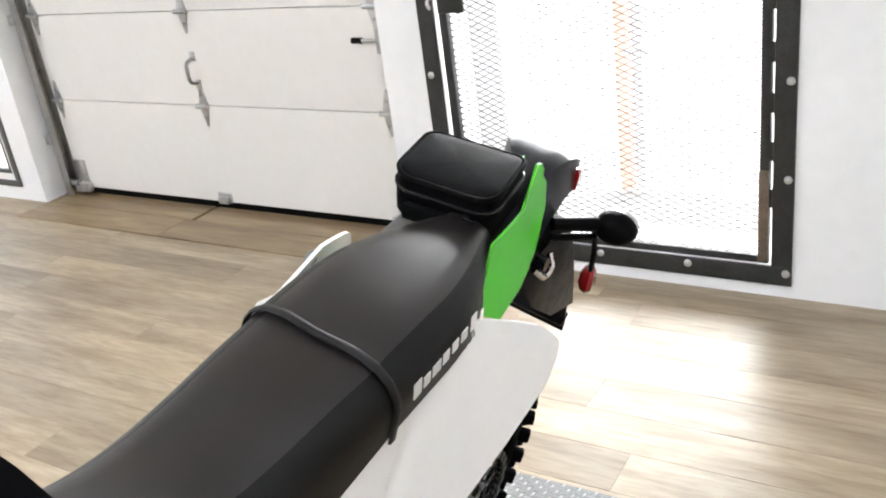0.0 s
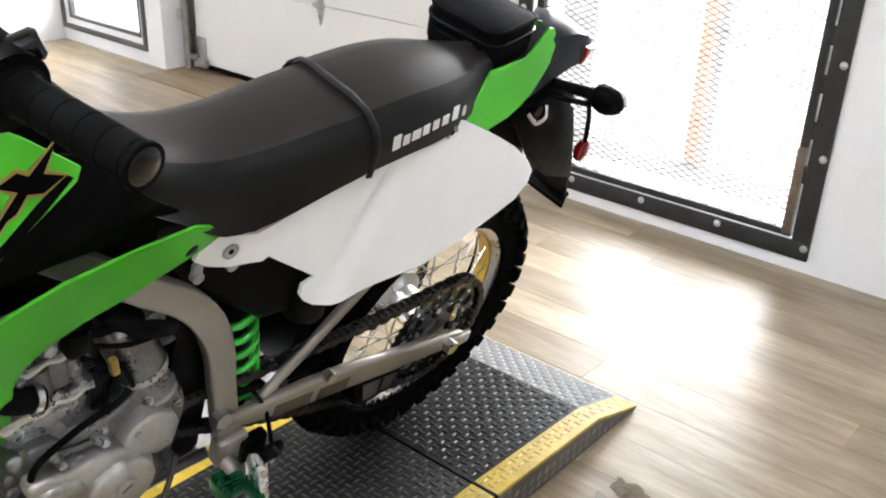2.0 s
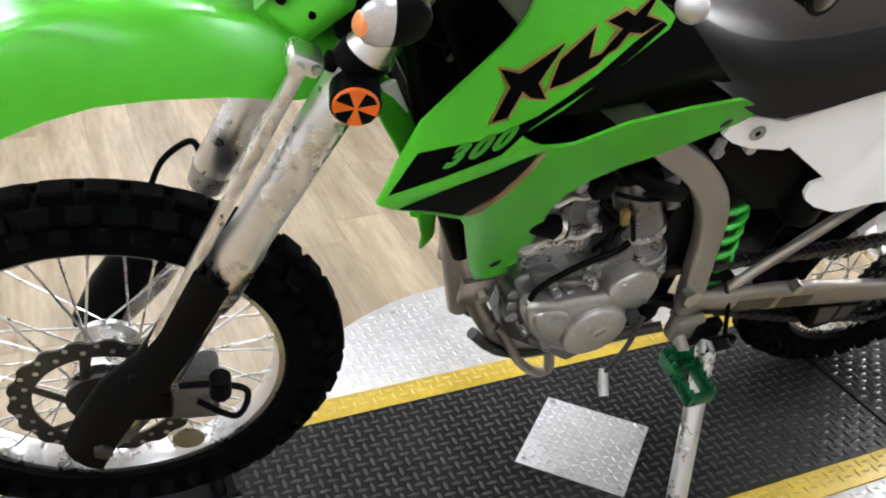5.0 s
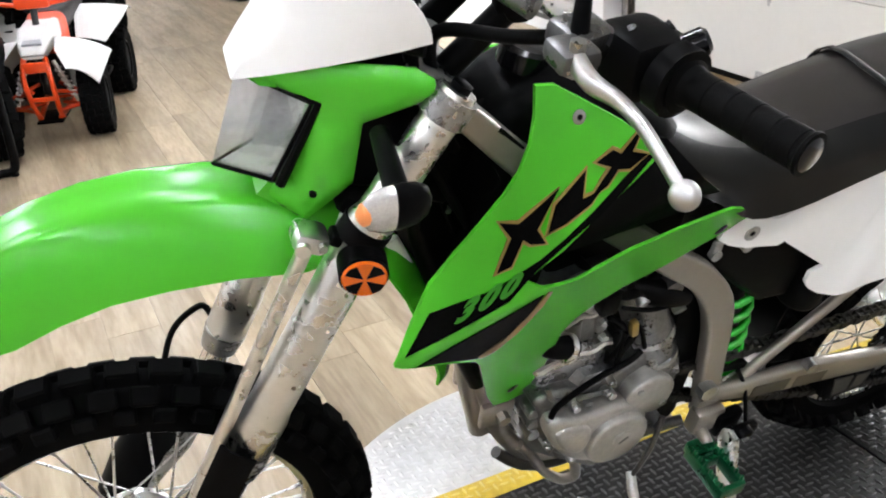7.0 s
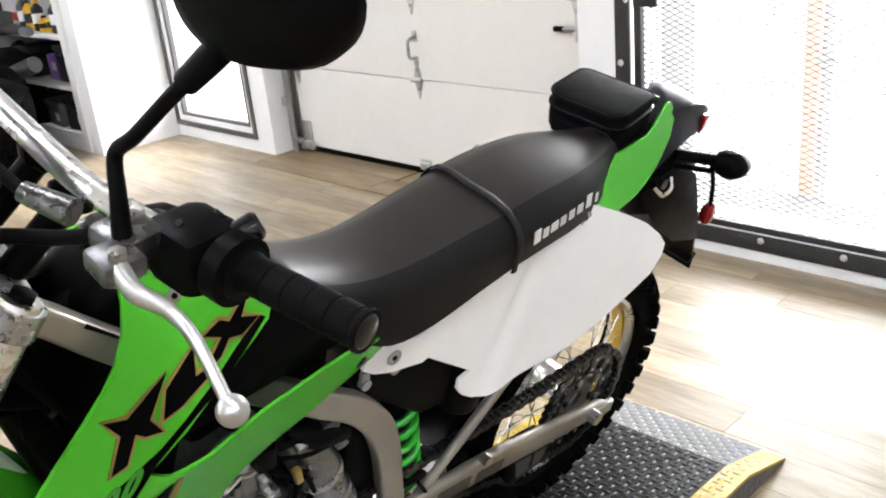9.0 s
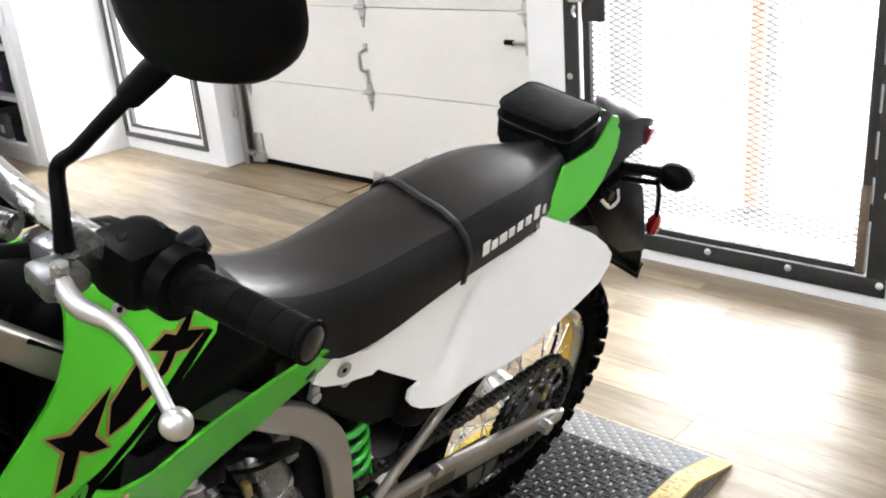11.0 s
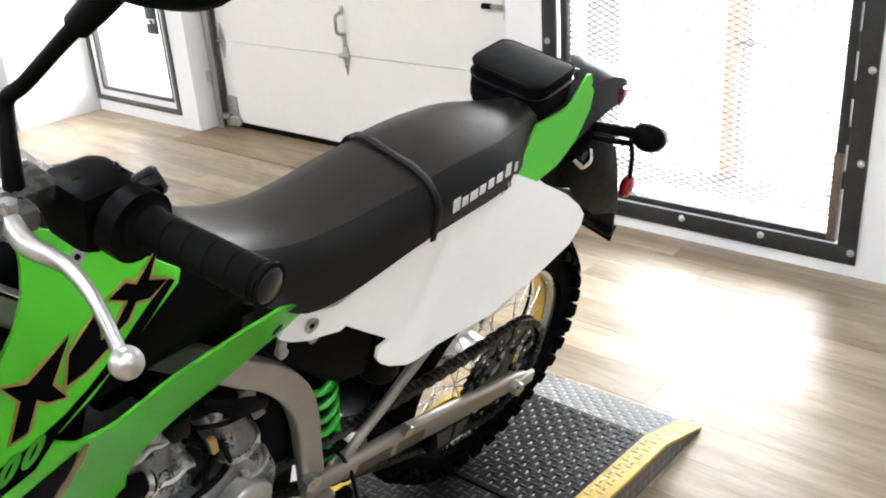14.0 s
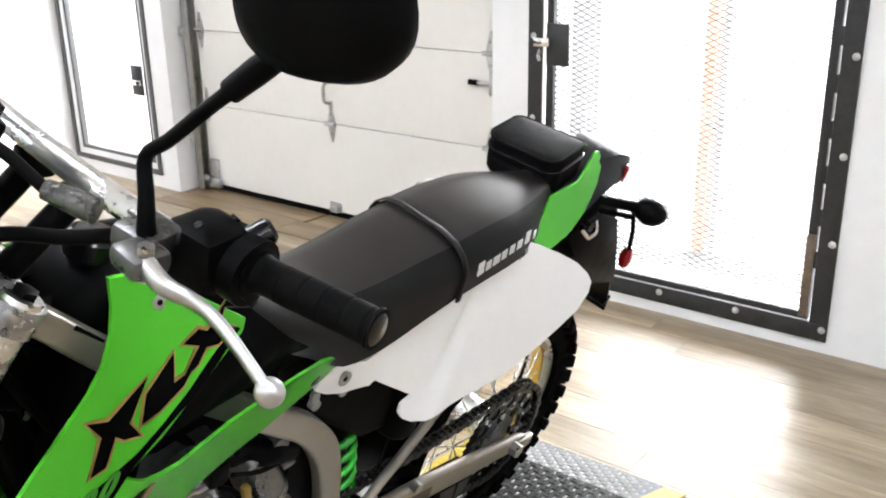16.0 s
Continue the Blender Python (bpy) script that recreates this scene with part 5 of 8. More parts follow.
for s in (1, -1):
    fr = box((1.003, 0.060 * s, 0.870), (0.035, 0.096, 0.235), 0.006, Matrix.Rotation(radians(-18), 4, "Y"))
    rd_ = part("radiator", fr, BLACK_P, bike, "black radiator core")
    for k in range(9):
        part("fin", box((1.003 + 0.02 - (k - 4) * 0.0078, 0.060 * s, 0.870 + (k - 4) * 0.024), (0.004, 0.090, 0.004), 0.0, Matrix.Rotation(radians(-18), 4, "Y")), BLACK_GLOSS, rd_)
for s in (1, -1):
    part("air_duct", loft([[(x, y, z) for x, z in pts] for y, pts in ((0.020 * s, [(0.93, 0.74), (1.05, 0.80), (1.03, 1.03), (0.90, 1.05)]), (0.092 * s, [(0.94, 0.78), (1.04, 0.83), (1.01, 0.975), (0.90, 0.99)]))]), BLACK_P, bike, "black inner air duct", 30)
    part("duct_clip", tube([(1.035, 0.088 * s, 0.90), (1.025, 0.096 * s, 0.93)], 0.003, 8), STEEL, bike)
part("fan_shroud", loft([[(x, y, z) for x, z in ((1.085, 1.0), (0.99, 0.99), (0.975, 0.74), (1.010, 0.74), (1.04, 0.81), (1.08, 0.89))] for y in (-0.048, 0.048)]), BLACK_P, bike, "black radiator fan shroud", 30)
for a, b in (((1.078, 0.050, 0.985), (1.040, 0.052, 0.880)), ((1.05, 0.050, 0.99), (1.062, 0.053, 0.93))):
    part("control_cable", tube([a, b], 0.0035, 8), RUBBER, bike)
part("cable_clip", tube([(1.050, 0.049, 0.915), (1.050, 0.056, 0.915)], 0.004, 8), STEEL, bike)
part("radiator_guard", join(tube([(1.085, 0.03, 0.93), (1.03, 0.03, 0.74), (0.965, 0.04, 0.56)], [0.016, 0.019, 0.014], 12, n=4)), BLACK_P, bike)
part("radiator_hose", tube([(0.97, 0.055, 0.67), (0.93, 0.065, 0.655), (0.885, 0.06, 0.655)], 0.016, 14, n=5), RUBBER, bike, "black coolant hose")
part("overflow_hose", tube([(0.735, 0.10, 0.600), (0.753, 0.102, 0.586), (0.813, 0.103, 0.565), (0.862, 0.102, 0.528), (0.866, 0.10, 0.490), (0.855, 0.09, 0.46)], 0.0049, 10, n=6), RUBBER, bike, "black breather hose")

# -- plastics --
SH = (-0.2582, 0.1811, 0.2892)
SU = (0.4669, 0.0629, -0.4013)


def sh_y(x, z):
    """How far the shroud stands out: it leans in above its crease and below it, with a soft ridge."""
    a, b = SH[0] + SH[1] * x + SH[2] * z, SU[0] + SU[1] * x + SU[2] * z
    h = max(0.0, 1 - abs(a - b) / 0.010)
    return min(a, b) - 0.0025 * h * h


def sh_n(x, z):
    c = SH if SH[0] + SH[1] * x + SH[2] * z < SU[0] + SU[1] * x + SU[2] * z else SU
    return Vector((-c[1], 1, -c[2])).normalized()


def sh_panel(pts, lift, th):
    """A plate moulded over the shroud's surface."""
    return sheet(pts, lambda x, z: sh_y(x, z) + lift * 1.1, th, 0.0125)


def tucked(bm):
    """Draws the far side's shroud in towards the tank."""
    for v in bm.verts:
        if v.co.y > 0.15:
            v.co.y = 0.15 + (v.co.y - 0.15) * 0.25
        if v.co.z > 1.0:
            v.co.z = 1.0 + (v.co.z - 1.0) * 0.3
    return bm


def grown(pts, d):
    """An outline moved outwards by d, its sharp corners cut short."""
    area = sum(a[0] * b[1] - b[0] * a[1] for a, b in zip(pts, pts[1:] + pts[:1]))
    sg = 1 if area > 0 else -1
    out = []
    for p, q, r in zip(pts[-1:] + pts[:-1], pts, pts[1:] + pts[:1]):
        e0, e1 = Vector((q[0] - p[0], q[1] - p[1])).normalized(), Vector((r[0] - q[0], r[1] - q[1])).normalized()
        n0, n1 = Vector((e0.y, -e0.x)) * sg, Vector((e1.y, -e1.x)) * sg
        m_ = n0 + n1
        m_ = m_ / max(0.55, m_.length_squared / 2)
        out.append((q[0] + m_.x * d, q[1] + m_.y * d))
    return out


shroud_pts = [(1.169, 0.853), (1.146, 0.893), (1.122, 0.927), (1.092, 0.949), (1.06, 0.971), (1.030, 0.993), (1.011, 1.012), (0.997, 1.036), (0.990, 1.062), (0.988, 1.090), (0.965, 1.087), (0.925, 1.063), (0.883, 1.037), (0.83, 0.998), (0.836, 0.986), (0.898, 0.952), (0.959, 0.919), (1.010, 0.899), (0.985, 0.882), (0.935, 0.868), (0.861, 0.882), (0.76, 0.875),
              (0.673, 0.861), (0.640, 0.842), (0.605, 0.808), (0.62, 0.797), (0.66, 0.788), (0.755, 0.771), (0.815, 0.768), (0.856, 0.756), (0.882, 0.735), (0.892, 0.705), (0.886, 0.64), (0.876, 0.576), (0.878, 0.53), (0.885, 0.507), (0.915, 0.510), (0.947, 0.526), (0.975, 0.585), (1.005, 0.665), (1.030, 0.735), (1.045, 0.760), (1.096, 0.800), (1.135, 0.828)]
for s in (1, -1):
    bm = sh_panel(shroud_pts, 0.0, 0.005)
    tuck = (lambda q: q) if s > 0 else tucked
    shr = part("shroud", bm if s > 0 else mirrored(tuck(bm)), GREEN, bike, "green plastic radiator shroud with black and gold graphics", 40)
    def dec(name, pts, material, lift=0.0014, label=""):
        b = sh_panel(pts, lift, 0.0012)
        return part(name, b if s > 0 else mirrored(tuck(b)), material, shr, label, 30)
    dec("stripe", [(1.157, 0.862), (1.126, 0.899), (1.060, 0.901), (1.031, 0.906), (0.990, 0.917), (0.958, 0.931), (0.92, 0.951), (0.883, 0.975), (0.848, 0.996), (0.840, 0.991), (0.875, 0.967), (0.914, 0.944), (0.959, 0.924), (1.0, 0.905), (1.032, 0.883), (1.10, 0.870)], DECAL_BLACK)
    dec("stripe", [(1.141, 0.836), (1.095, 0.848), (1.04, 0.858), (0.985, 0.872), (0.990, 0.835), (1.012, 0.79), (1.046, 0.770), (1.096, 0.808)], DECAL_BLACK)
    dec("stripe", [(1.046, 0.775), (1.012, 0.80), (0.988, 0.845), (0.978, 0.874), (0.972, 0.870), (0.975, 0.838), (0.994, 0.79), (1.02, 0.764), (1.04, 0.765)], DECAL_GOLD)
    # angular graphic blocks, black with a gold rim
    for blk in ([(1.039, 0.969), (1.016, 0.962), (1.001, 0.969), (0.966, 0.986), (0.994, 0.951), (0.984, 0.934), (1.003, 0.938), (1.012, 0.945), (1.028, 0.921), (1.045, 0.919), (1.026, 0.950)],
                [(0.980, 0.944), (0.970, 0.970), (0.931, 0.997), (0.936, 0.968), (0.912, 0.972), (0.925, 0.961), (0.958, 0.948)],
                [(0.917, 1.002), (0.895, 1.010), (0.884, 1.004), (0.852, 1.029), (0.870, 1.003), (0.849, 0.996), (0.873, 0.986), (0.889, 0.989), (0.903, 0.975), (0.925, 0.967), (0.908, 0.983), (0.897, 0.993)]):
        dec("graphic_rim", grown(blk, 0.0034), DECAL_GOLD, 0.0014)
        dec("graphic_block", blk, DECAL_BLACK, 0.0024)
    # model number, raised in green on the black stripe
    n = sh_n(1.07, 0.95)
    xa = Vector((-0.081, 0, 0.018))
    xa = (xa - n * xa.dot(n)).normalized()
    za = n.cross(xa) * (1 if n.cross(xa).z > 0 else -1)
    for k, ch in enumerate("300"):
        fc = bpy.data.curves.new("digit", "FONT")
        fc.body, fc.size, fc.align_x, fc.align_y, fc.extrude, fc.shear = ch, 0.030, "CENTER", "CENTER", 0.0003, 0.8
        fc.offset = 0.0014
        tmp = new("digit", fc)
        me = bpy.data.meshes.new_from_object(tmp.evaluated_get(bpy.context.evaluated_depsgraph_get()))
        bpy.data.objects.remove(tmp)
        c0 = Vector((1.066, sh_y(1.066, 0.893), 0.893)) + xa * ((k - 1) * 0.027)
        mm = Matrix.Translation(c0 + n * 0.0028) @ Matrix((xa * 1.35, za * 0.85, xa.cross(za))).transposed().to_4x4()
        me.transform(mm)
        if s < 0:
            me.transform(Matrix.Translation((0, 0.03, 0)) @ Matrix.Diagonal((1, -1, 1, 1)))
        me.materials.append(DECAL_GREEN)
        nb = new("digit", me)
        nb.parent = shr
    # fasteners
    for x, z, r in ((0.937, 1.051, 0.008), (0.661, 0.806, 0.010), (0.925, 0.565, 0.009)):
        p = Vector((x, sh_y(x, z) * s if s > 0 else -min(sh_y(x, z), 0.15 + (sh_y(x, z) - 0.15) * 0.25), z))
        nn = sh_n(x, z)
        nn.y *= s
        part("screw", tube([p - nn * 0.003, p + nn * 0.0008, p + nn * 0.0014], [r, r, r * 0.7], 16), STEEL if z > 1.0 else BLACK_P, shr)
        part("screw_socket", tube([p + nn * 0.0012, p + nn * 0.0019], r * 0.45, 6), BLACK_P, shr)
    # black infill behind the shroud
    b = sh_panel([(1.0, 0.897), (0.94, 0.932), (0.86, 0.982), (0.835, 0.996), (0.80, 0.985), (0.745, 0.930), (0.690, 0.880), (0.640, 0.842), (0.66, 0.840), (0.76, 0.865), (0.86, 0.885), (0.93, 0.890)], -0.026, 0.004)
    part("tank_side_cover", b if s > 0 else mirrored(tuck(b)), BLACK_P, bike, "black plastic tank side cover", 30)

PANEL = [(0.650, 0.778), (0.641, 0.793), (0.620, 0.803), (0.600, 0.804), (0.576, 0.797), (0.556, 0.793), (0.478, 0.815), (0.382, 0.848), (0.290, 0.868), (0.188, 0.887), (0.150, 0.872), (0.125, 0.860), (0.097, 0.847), (0.062, 0.828), (0.034, 0.804), (0.023, 0.786), (0.031, 0.768),
         (0.060, 0.742), (0.110, 0.720), (0.160, 0.699), (0.250, 0.667), (0.345, 0.654), (0.430, 0.6465), (0.456, 0.650), (0.472, 0.660), (0.479, 0.672), (0.475, 0.687), (0.453, 0.695), (0.535, 0.752), (0.546, 0.747), (0.598, 0.753), (0.632, 0.766)]


def panel_y(x, z):
    """Two planes that meet in a soft crease; the rear one swells out above its toe."""
    front_ = 0.092 - 0.0736 * (x - 0.597) - 0.192 * (z - 0.778)
    rear_ = 0.093 - 0.182 * (x - 0.198) - 0.3667 * (z - 0.867)
    c = x - (0.345 + (0.80 - z) * 0.72)
    w = ease(-0.012, 0.020, c)
    swell = 0.011 * math.exp(-((c + 0.035) / 0.040) ** 2) * ease(0.84, 0.68, z)
    lip = 0.006 * ease(0.03, 0.0, abs(z - 0.762 + 0.27 * (x - 0.535))) * ease(0.50, 0.56, x)
    return front_ * w + rear_ * (1 - w) + swell - lip * 0.5


def panel_far_y(x, z):
    """The far side's panel stands further out, to clear the muffler."""
    return panel_y(x, z) + 0.060 * ease(0.42, 0.28, x) * ease(0.70, 0.80, z)


for s in (1, -1):
    fy = panel_y if s > 0 else panel_far_y
    sp = part("side_panel", sheet(PANEL, fy, 0.006, 0.012, s), WHITE_P, bike, "white plastic side panel", 34)
    for x, z in ((0.597, 0.779), (0.198, 0.867)):
        p = Vector((x, (fy(x, z) + 0.001) * s, z))
        part("screw_recess", ring(p + Vector((0, 0.0004 * s, 0)), (0, 1, 0), 0.0085, 0.0125, 0.0015, 24), DECAL_GREY, sp)
        part("screw", tube([p + Vector((0, -0.006 * s, 0)), p + Vector((0, 0.0008 * s, 0))], 0.0085, 16), STEEL, sp)
        part("screw_socket", tube([p + Vector((0, 0.0009 * s, 0)), p + Vector((0, 0.0016 * s, 0))], 0.0045, 6), BLACK_P, sp)
    for x in (0.632, 0.577):
        part("panel_tab", join(box((x, 0.074 * s, 0.744), (0.016, 0.010, 0.030), 0.004), tube([(x, 0.070 * s, 0.735), (x, 0.081 * s, 0.735)], 0.009, 12)), DECAL_GREY, sp, "grey moulded mounting tab")

# -- seat --
def seat_section(x, zt, wt, zb, wb):
    """A half-round cushion section with softly sloping sides."""
    pts = []
    half = [(0.0, 0.0), (0.42, 0.003), (0.70, 0.012), (0.88, 0.028), (0.97, 0.044), (1.0, 0.058)]
    for u, d in half:
        pts.append((u * wt, zt - d))
    pts += [(wt + (wb - wt) * 0.5, (zt - 0.058) * 0.5 + zb * 0.5), (wb, zb), (wb - 0.02, zb - 0.004)]
    right = [(-y, z) for y, z in pts[::-1]]
    return [(x, y, z) for y, z in right + pts[1:]]


SEAT = [(0.040, 0.940, 0.034, 0.890, 0.036), (0.076, 0.948, 0.047, 0.892, 0.050), (0.11, 0.950, 0.062, 0.885, 0.066), (0.15, 0.953, 0.078, 0.878, 0.082), (0.19, 0.956, 0.092, 0.870, 0.094), (0.235, 0.957, 0.102, 0.864, 0.100), (0.30, 0.955, 0.105, 0.858, 0.102), (0.375, 0.946, 0.105, 0.848, 0.102),
        (0.385, 0.941, 0.104, 0.846, 0.102), (0.45, 0.934, 0.100, 0.834, 0.103), (0.54, 0.921, 0.094, 0.815, 0.103), (0.62, 0.920, 0.088, 0.820, 0.104), (0.69, 0.937, 0.082, 0.865, 0.104), (0.75, 0.968, 0.075, 0.905, 0.102), (0.81, 1.012, 0.066, 0.955, 0.095), (0.86, 1.052, 0.055, 1.005, 0.085), (0.885, 1.070, 0.045, 1.030, 0.07)]
dense = []
for i in range(len(SEAT) - 1):
    for k in range(3):
        p0, p1, p2, p3 = SEAT[max(0, i - 1)], SEAT[i], SEAT[i + 1], SEAT[min(len(SEAT) - 1, i + 2)]
        t = k / 3
        dense.append(tuple(0.5 * (2 * b + (c - a) * t + (2 * a - 5 * b + 4 * c - d) * t * t + (3 * b - a - 3 * c + d) * t ** 3) for a, b, c, d in zip(p0, p1, p2, p3)))
dense.append(SEAT[-1])
seat = part("seat", loft([seat_section(*r) for r in dense]), VINYL, bike, "long black vinyl bench seat", 60)
# the flanks are a matt grippy vinyl, along whole strips of the loft
seat.data.materials.append(VINYL_GRIP)
ring_n, mid_row = len(seat_section(*dense[0])), len(dense) // 2
flank = [abs(seat.data.polygons[mid_row * ring_n + k].normal.y) > 0.62 for k in range(ring_n)]
for f in seat.data.polygons:
    if f.index < ring_n * (len(dense) - 1) and flank[f.index % ring_n]:
        f.material_index = 1
# strap across the seat
x0 = 0.378
rows_ = []
for dx, o in ((-0.0050, 0.0), (-0.0042, 0.0014), (0.0042, 0.0014), (0.0050, 0.0)):
    row = []
    for (_, y, z) in seat_section(x0, 0.9465, 0.1055, 0.842, 0.1035)[1:-1]:
        n = Vector((0, y, z - 0.86)).normalized()
        row.append(Vector((x0 + dx + 0.014 * (1 - abs(y) / 0.105), y, z + 0.0004)) + n * o)
    rows_.append(row)
part("strap", grid_solid(rows_, -0.002), VINYL_GRIP, seat, "narrow black passenger strap", 50)
# plain white lettering bars on the seat's side
for k in range(8):
    u = k / 7
    x = 0.338 - 0.138 * u
    z = 0.889 + 0.026 * u
    hgt = 0.026 if k in (0, 6) else 0.018
    wd = (0.0155, 0.0135, 0.0175, 0.0135, 0.0130, 0.0135, 0.0125, 0.0065)[k]
    b = box((x, 0.1052 - 0.0002 * k, z + hgt / 2 - 0.010), (wd, 0.0016, hgt), 0.0006, Matrix.Rotation(radians(10), 4, "Y"), 1)
    part("lettering_bar", b, PRINT_WHITE, seat)

# -- tail --
TAIL = [(0.166, 0.880), (0.140, 0.892), (0.112, 0.906), (0.081, 0.928), (0.030, 0.929), (-0.020, 0.930), (-0.068, 0.948), (-0.104, 0.962), (-0.119, 0.958), (-0.126, 0.940), (-0.095, 0.909), (-0.060, 0.891), (-0.028, 0.876), (0.010, 0.864), (0.045, 0.855), (0.080, 0.851), (0.112, 0.847)]


def tail_y(x, z):
    return 0.534 + 0.0764 * x - 0.5314 * z + 0.004 * math.sin(max(0.0, min(1.0, (0.16 - x) / 0.28)) * math.pi)


for s in (1, -1):
    part("tail_panel", sheet(TAIL, tail_y, 0.004, 0.02, s), GREEN, bike, "green plastic tail panel", 40)


def tail_section(x, zt, wt, zb, wb):
    half = [(0.0, zt), (wt * 0.6, zt - 0.002), (wt, zt - 0.008), (wt + (wb - wt) * 0.5, (zt - 0.008 + zb) / 2), (wb, zb + 0.008), (wb - 0.006, zb)]
    off = -0.016 * ease(-0.10, -0.18, x)
    return [(x, -y + off, z) for y, z in half[::-1]] + [(x, y + off, z) for y, z in half[1:]]


tailc = part("tail_cover", loft([tail_section(*q) for q in ((0.07, 0.912, 0.030, 0.845, 0.066), (0.0, 0.924, 0.026, 0.845, 0.064), (-0.06, 0.938, 0.024, 0.855, 0.058), (-0.115, 0.952, 0.026, 0.868, 0.052), (-0.135, 0.957, 0.036, 0.872, 0.056), (-0.17, 0.960, 0.052, 0.878, 0.060), (-0.205, 0.951, 0.054, 0.884, 0.060), (-0.232, 0.935, 0.050, 0.889, 0.056), (-0.246, 0.914, 0.042, 0.894, 0.046))]), TAIL_DARK, bike, "dark grey plastic tail cover", 40)
part("tail_light", loft([[(x, y, z) for y, z in round_rect(0, zc, 2 * w, h, 0.010, 5)] for x, zc, w, h in ((-0.205, 0.905, 0.048, 0.040), (-0.240, 0.902, 0.043, 0.030), (-0.254, 0.900, 0.033, 0.018))]), RED_LENS, bike, "red tail-light lens", 50)
part("rear_fender", loft([[(x, y, z) for y, z in round_rect(0, zc, 2 * hw, h, 0.012, 5)] for x, zc, hw, h in ((0.02, 0.850, 0.055, 0.04), (-0.08, 0.853, 0.052, 0.05), (-0.15, 0.840, 0.056, 0.06), (-0.20, 0.81, 0.060, 0.06))]), BLACK_P, bike, "black under-tail fender", 40)
flap = [[Vector((x + 0.004 * math.cos(y * 30), y + sh, z)) for y in (-0.06, -0.03, 0.0, 0.03, 0.06)] for x, z, sh in ((-0.150, 0.835, 0), (-0.205, 0.80, 0), (-0.250, 0.735, 0), (-0.300, 0.655, -0.006), (-0.360, 0.565, -0.02), (-0.395, 0.51, -0.028))]
lp_ = part("plate_holder", grid_solid(flap, 0.006), BLACK_P, bike, "black licence-plate holder flap")
for s in (1, -1):
    part("holder_side", poly_plate([(-0.016, 0.062 * s, 0.823), (-0.105, 0.062 * s, 0.850), (-0.212, 0.062 * s, 0.804), (-0.254, 0.062 * s, 0.737), (-0.300, 0.060 * s, 0.657), (-0.330, 0.058 * s, 0.600), (-0.215, 0.060 * s, 0.640), (-0.105, 0.062 * s, 0.722)], 0.004, (0, s, 0), 0.001), BLACK_P, lp_)
part("holder_foot", join(box((-0.400, -0.030, 0.505), (0.030, 0.125, 0.012), 0.003, Matrix.Rotation(radians(35), 4, "Y")), box((-0.404, -0.030, 0.492), (0.006, 0.125, 0.034), 0.002)), BLACK_P, lp_)
for y in (-0.075, 0.015):
    part("plate_screw", tube([(-0.408, y, 0.488), (-0.412, y, 0.487)], 0.006, 10), STEEL, lp_)
part("seat_latch", tube([(-0.04, 0.070, 0.835), (-0.062, 0.080, 0.815), (-0.085, 0.080, 0.822), (-0.09, 0.070, 0.84)], 0.005, 8, n=4), CHROME, lp_, "bright seat latch loop")
part("lock_barrel", tube([(-0.055, 0.064, 0.842), (-0.055, 0.083, 0.842)], 0.011, 14), BLACK_GLOSS, lp_)
for s in (1, -1):
    sg = signal((-0.115, 0.055 * s, 0.872), (-0.186, 0.112 * s, 0.865), s, True)
    part("stalk_rail", tube([(-0.118, 0.055 * s, 0.848), (-0.180, 0.105 * s, 0.842)], 0.006, 8), BLACK_P, sg)
    rb = part("reflector_stem", tube([(-0.180, 0.102 * s, 0.850), (-0.215, 0.100 * s, 0.80), (-0.245, 0.096 * s, 0.74)], 0.005, 8), BLACK_P, bike)
    part("reflector_lens", tube([(-0.2525, 0.078 * s, 0.713), (-0.254, 0.083 * s, 0.713), (-0.257, 0.091 * s, 0.713), (-0.260, 0.099 * s, 0.713), (-0.262, 0.104 * s, 0.713)], [0.010, 0.021, 0.026, 0.022, 0.010], 24), RED_LENS, rb, "round red reflector")

# -- frame --
def flat_bar(pts, widths, th):
    """A bar of rounded rectangular section; width lies in the bike's own plane, thickness across it."""
    k = len(pts)
    path = smooth_path(pts, 4)
    secs = []
    for i, p in enumerate(path):
        t = (path[min(i + 1, len(path) - 1)] - path[max(i - 1, 0)]).normalized()
        n = Vector((0, 1, 0)).cross(t).normalized()
        b = t.cross(n)
        u = i / 4
        w = widths[min(k - 1, int(u))] * (1 - u % 1) + widths[min(k - 1, int(u) + 1)] * (u % 1)
        secs.append([p + n * a + b * c for a, c in round_rect(0, 0, w, th, 0.006, 4)])
    return loft(secs)


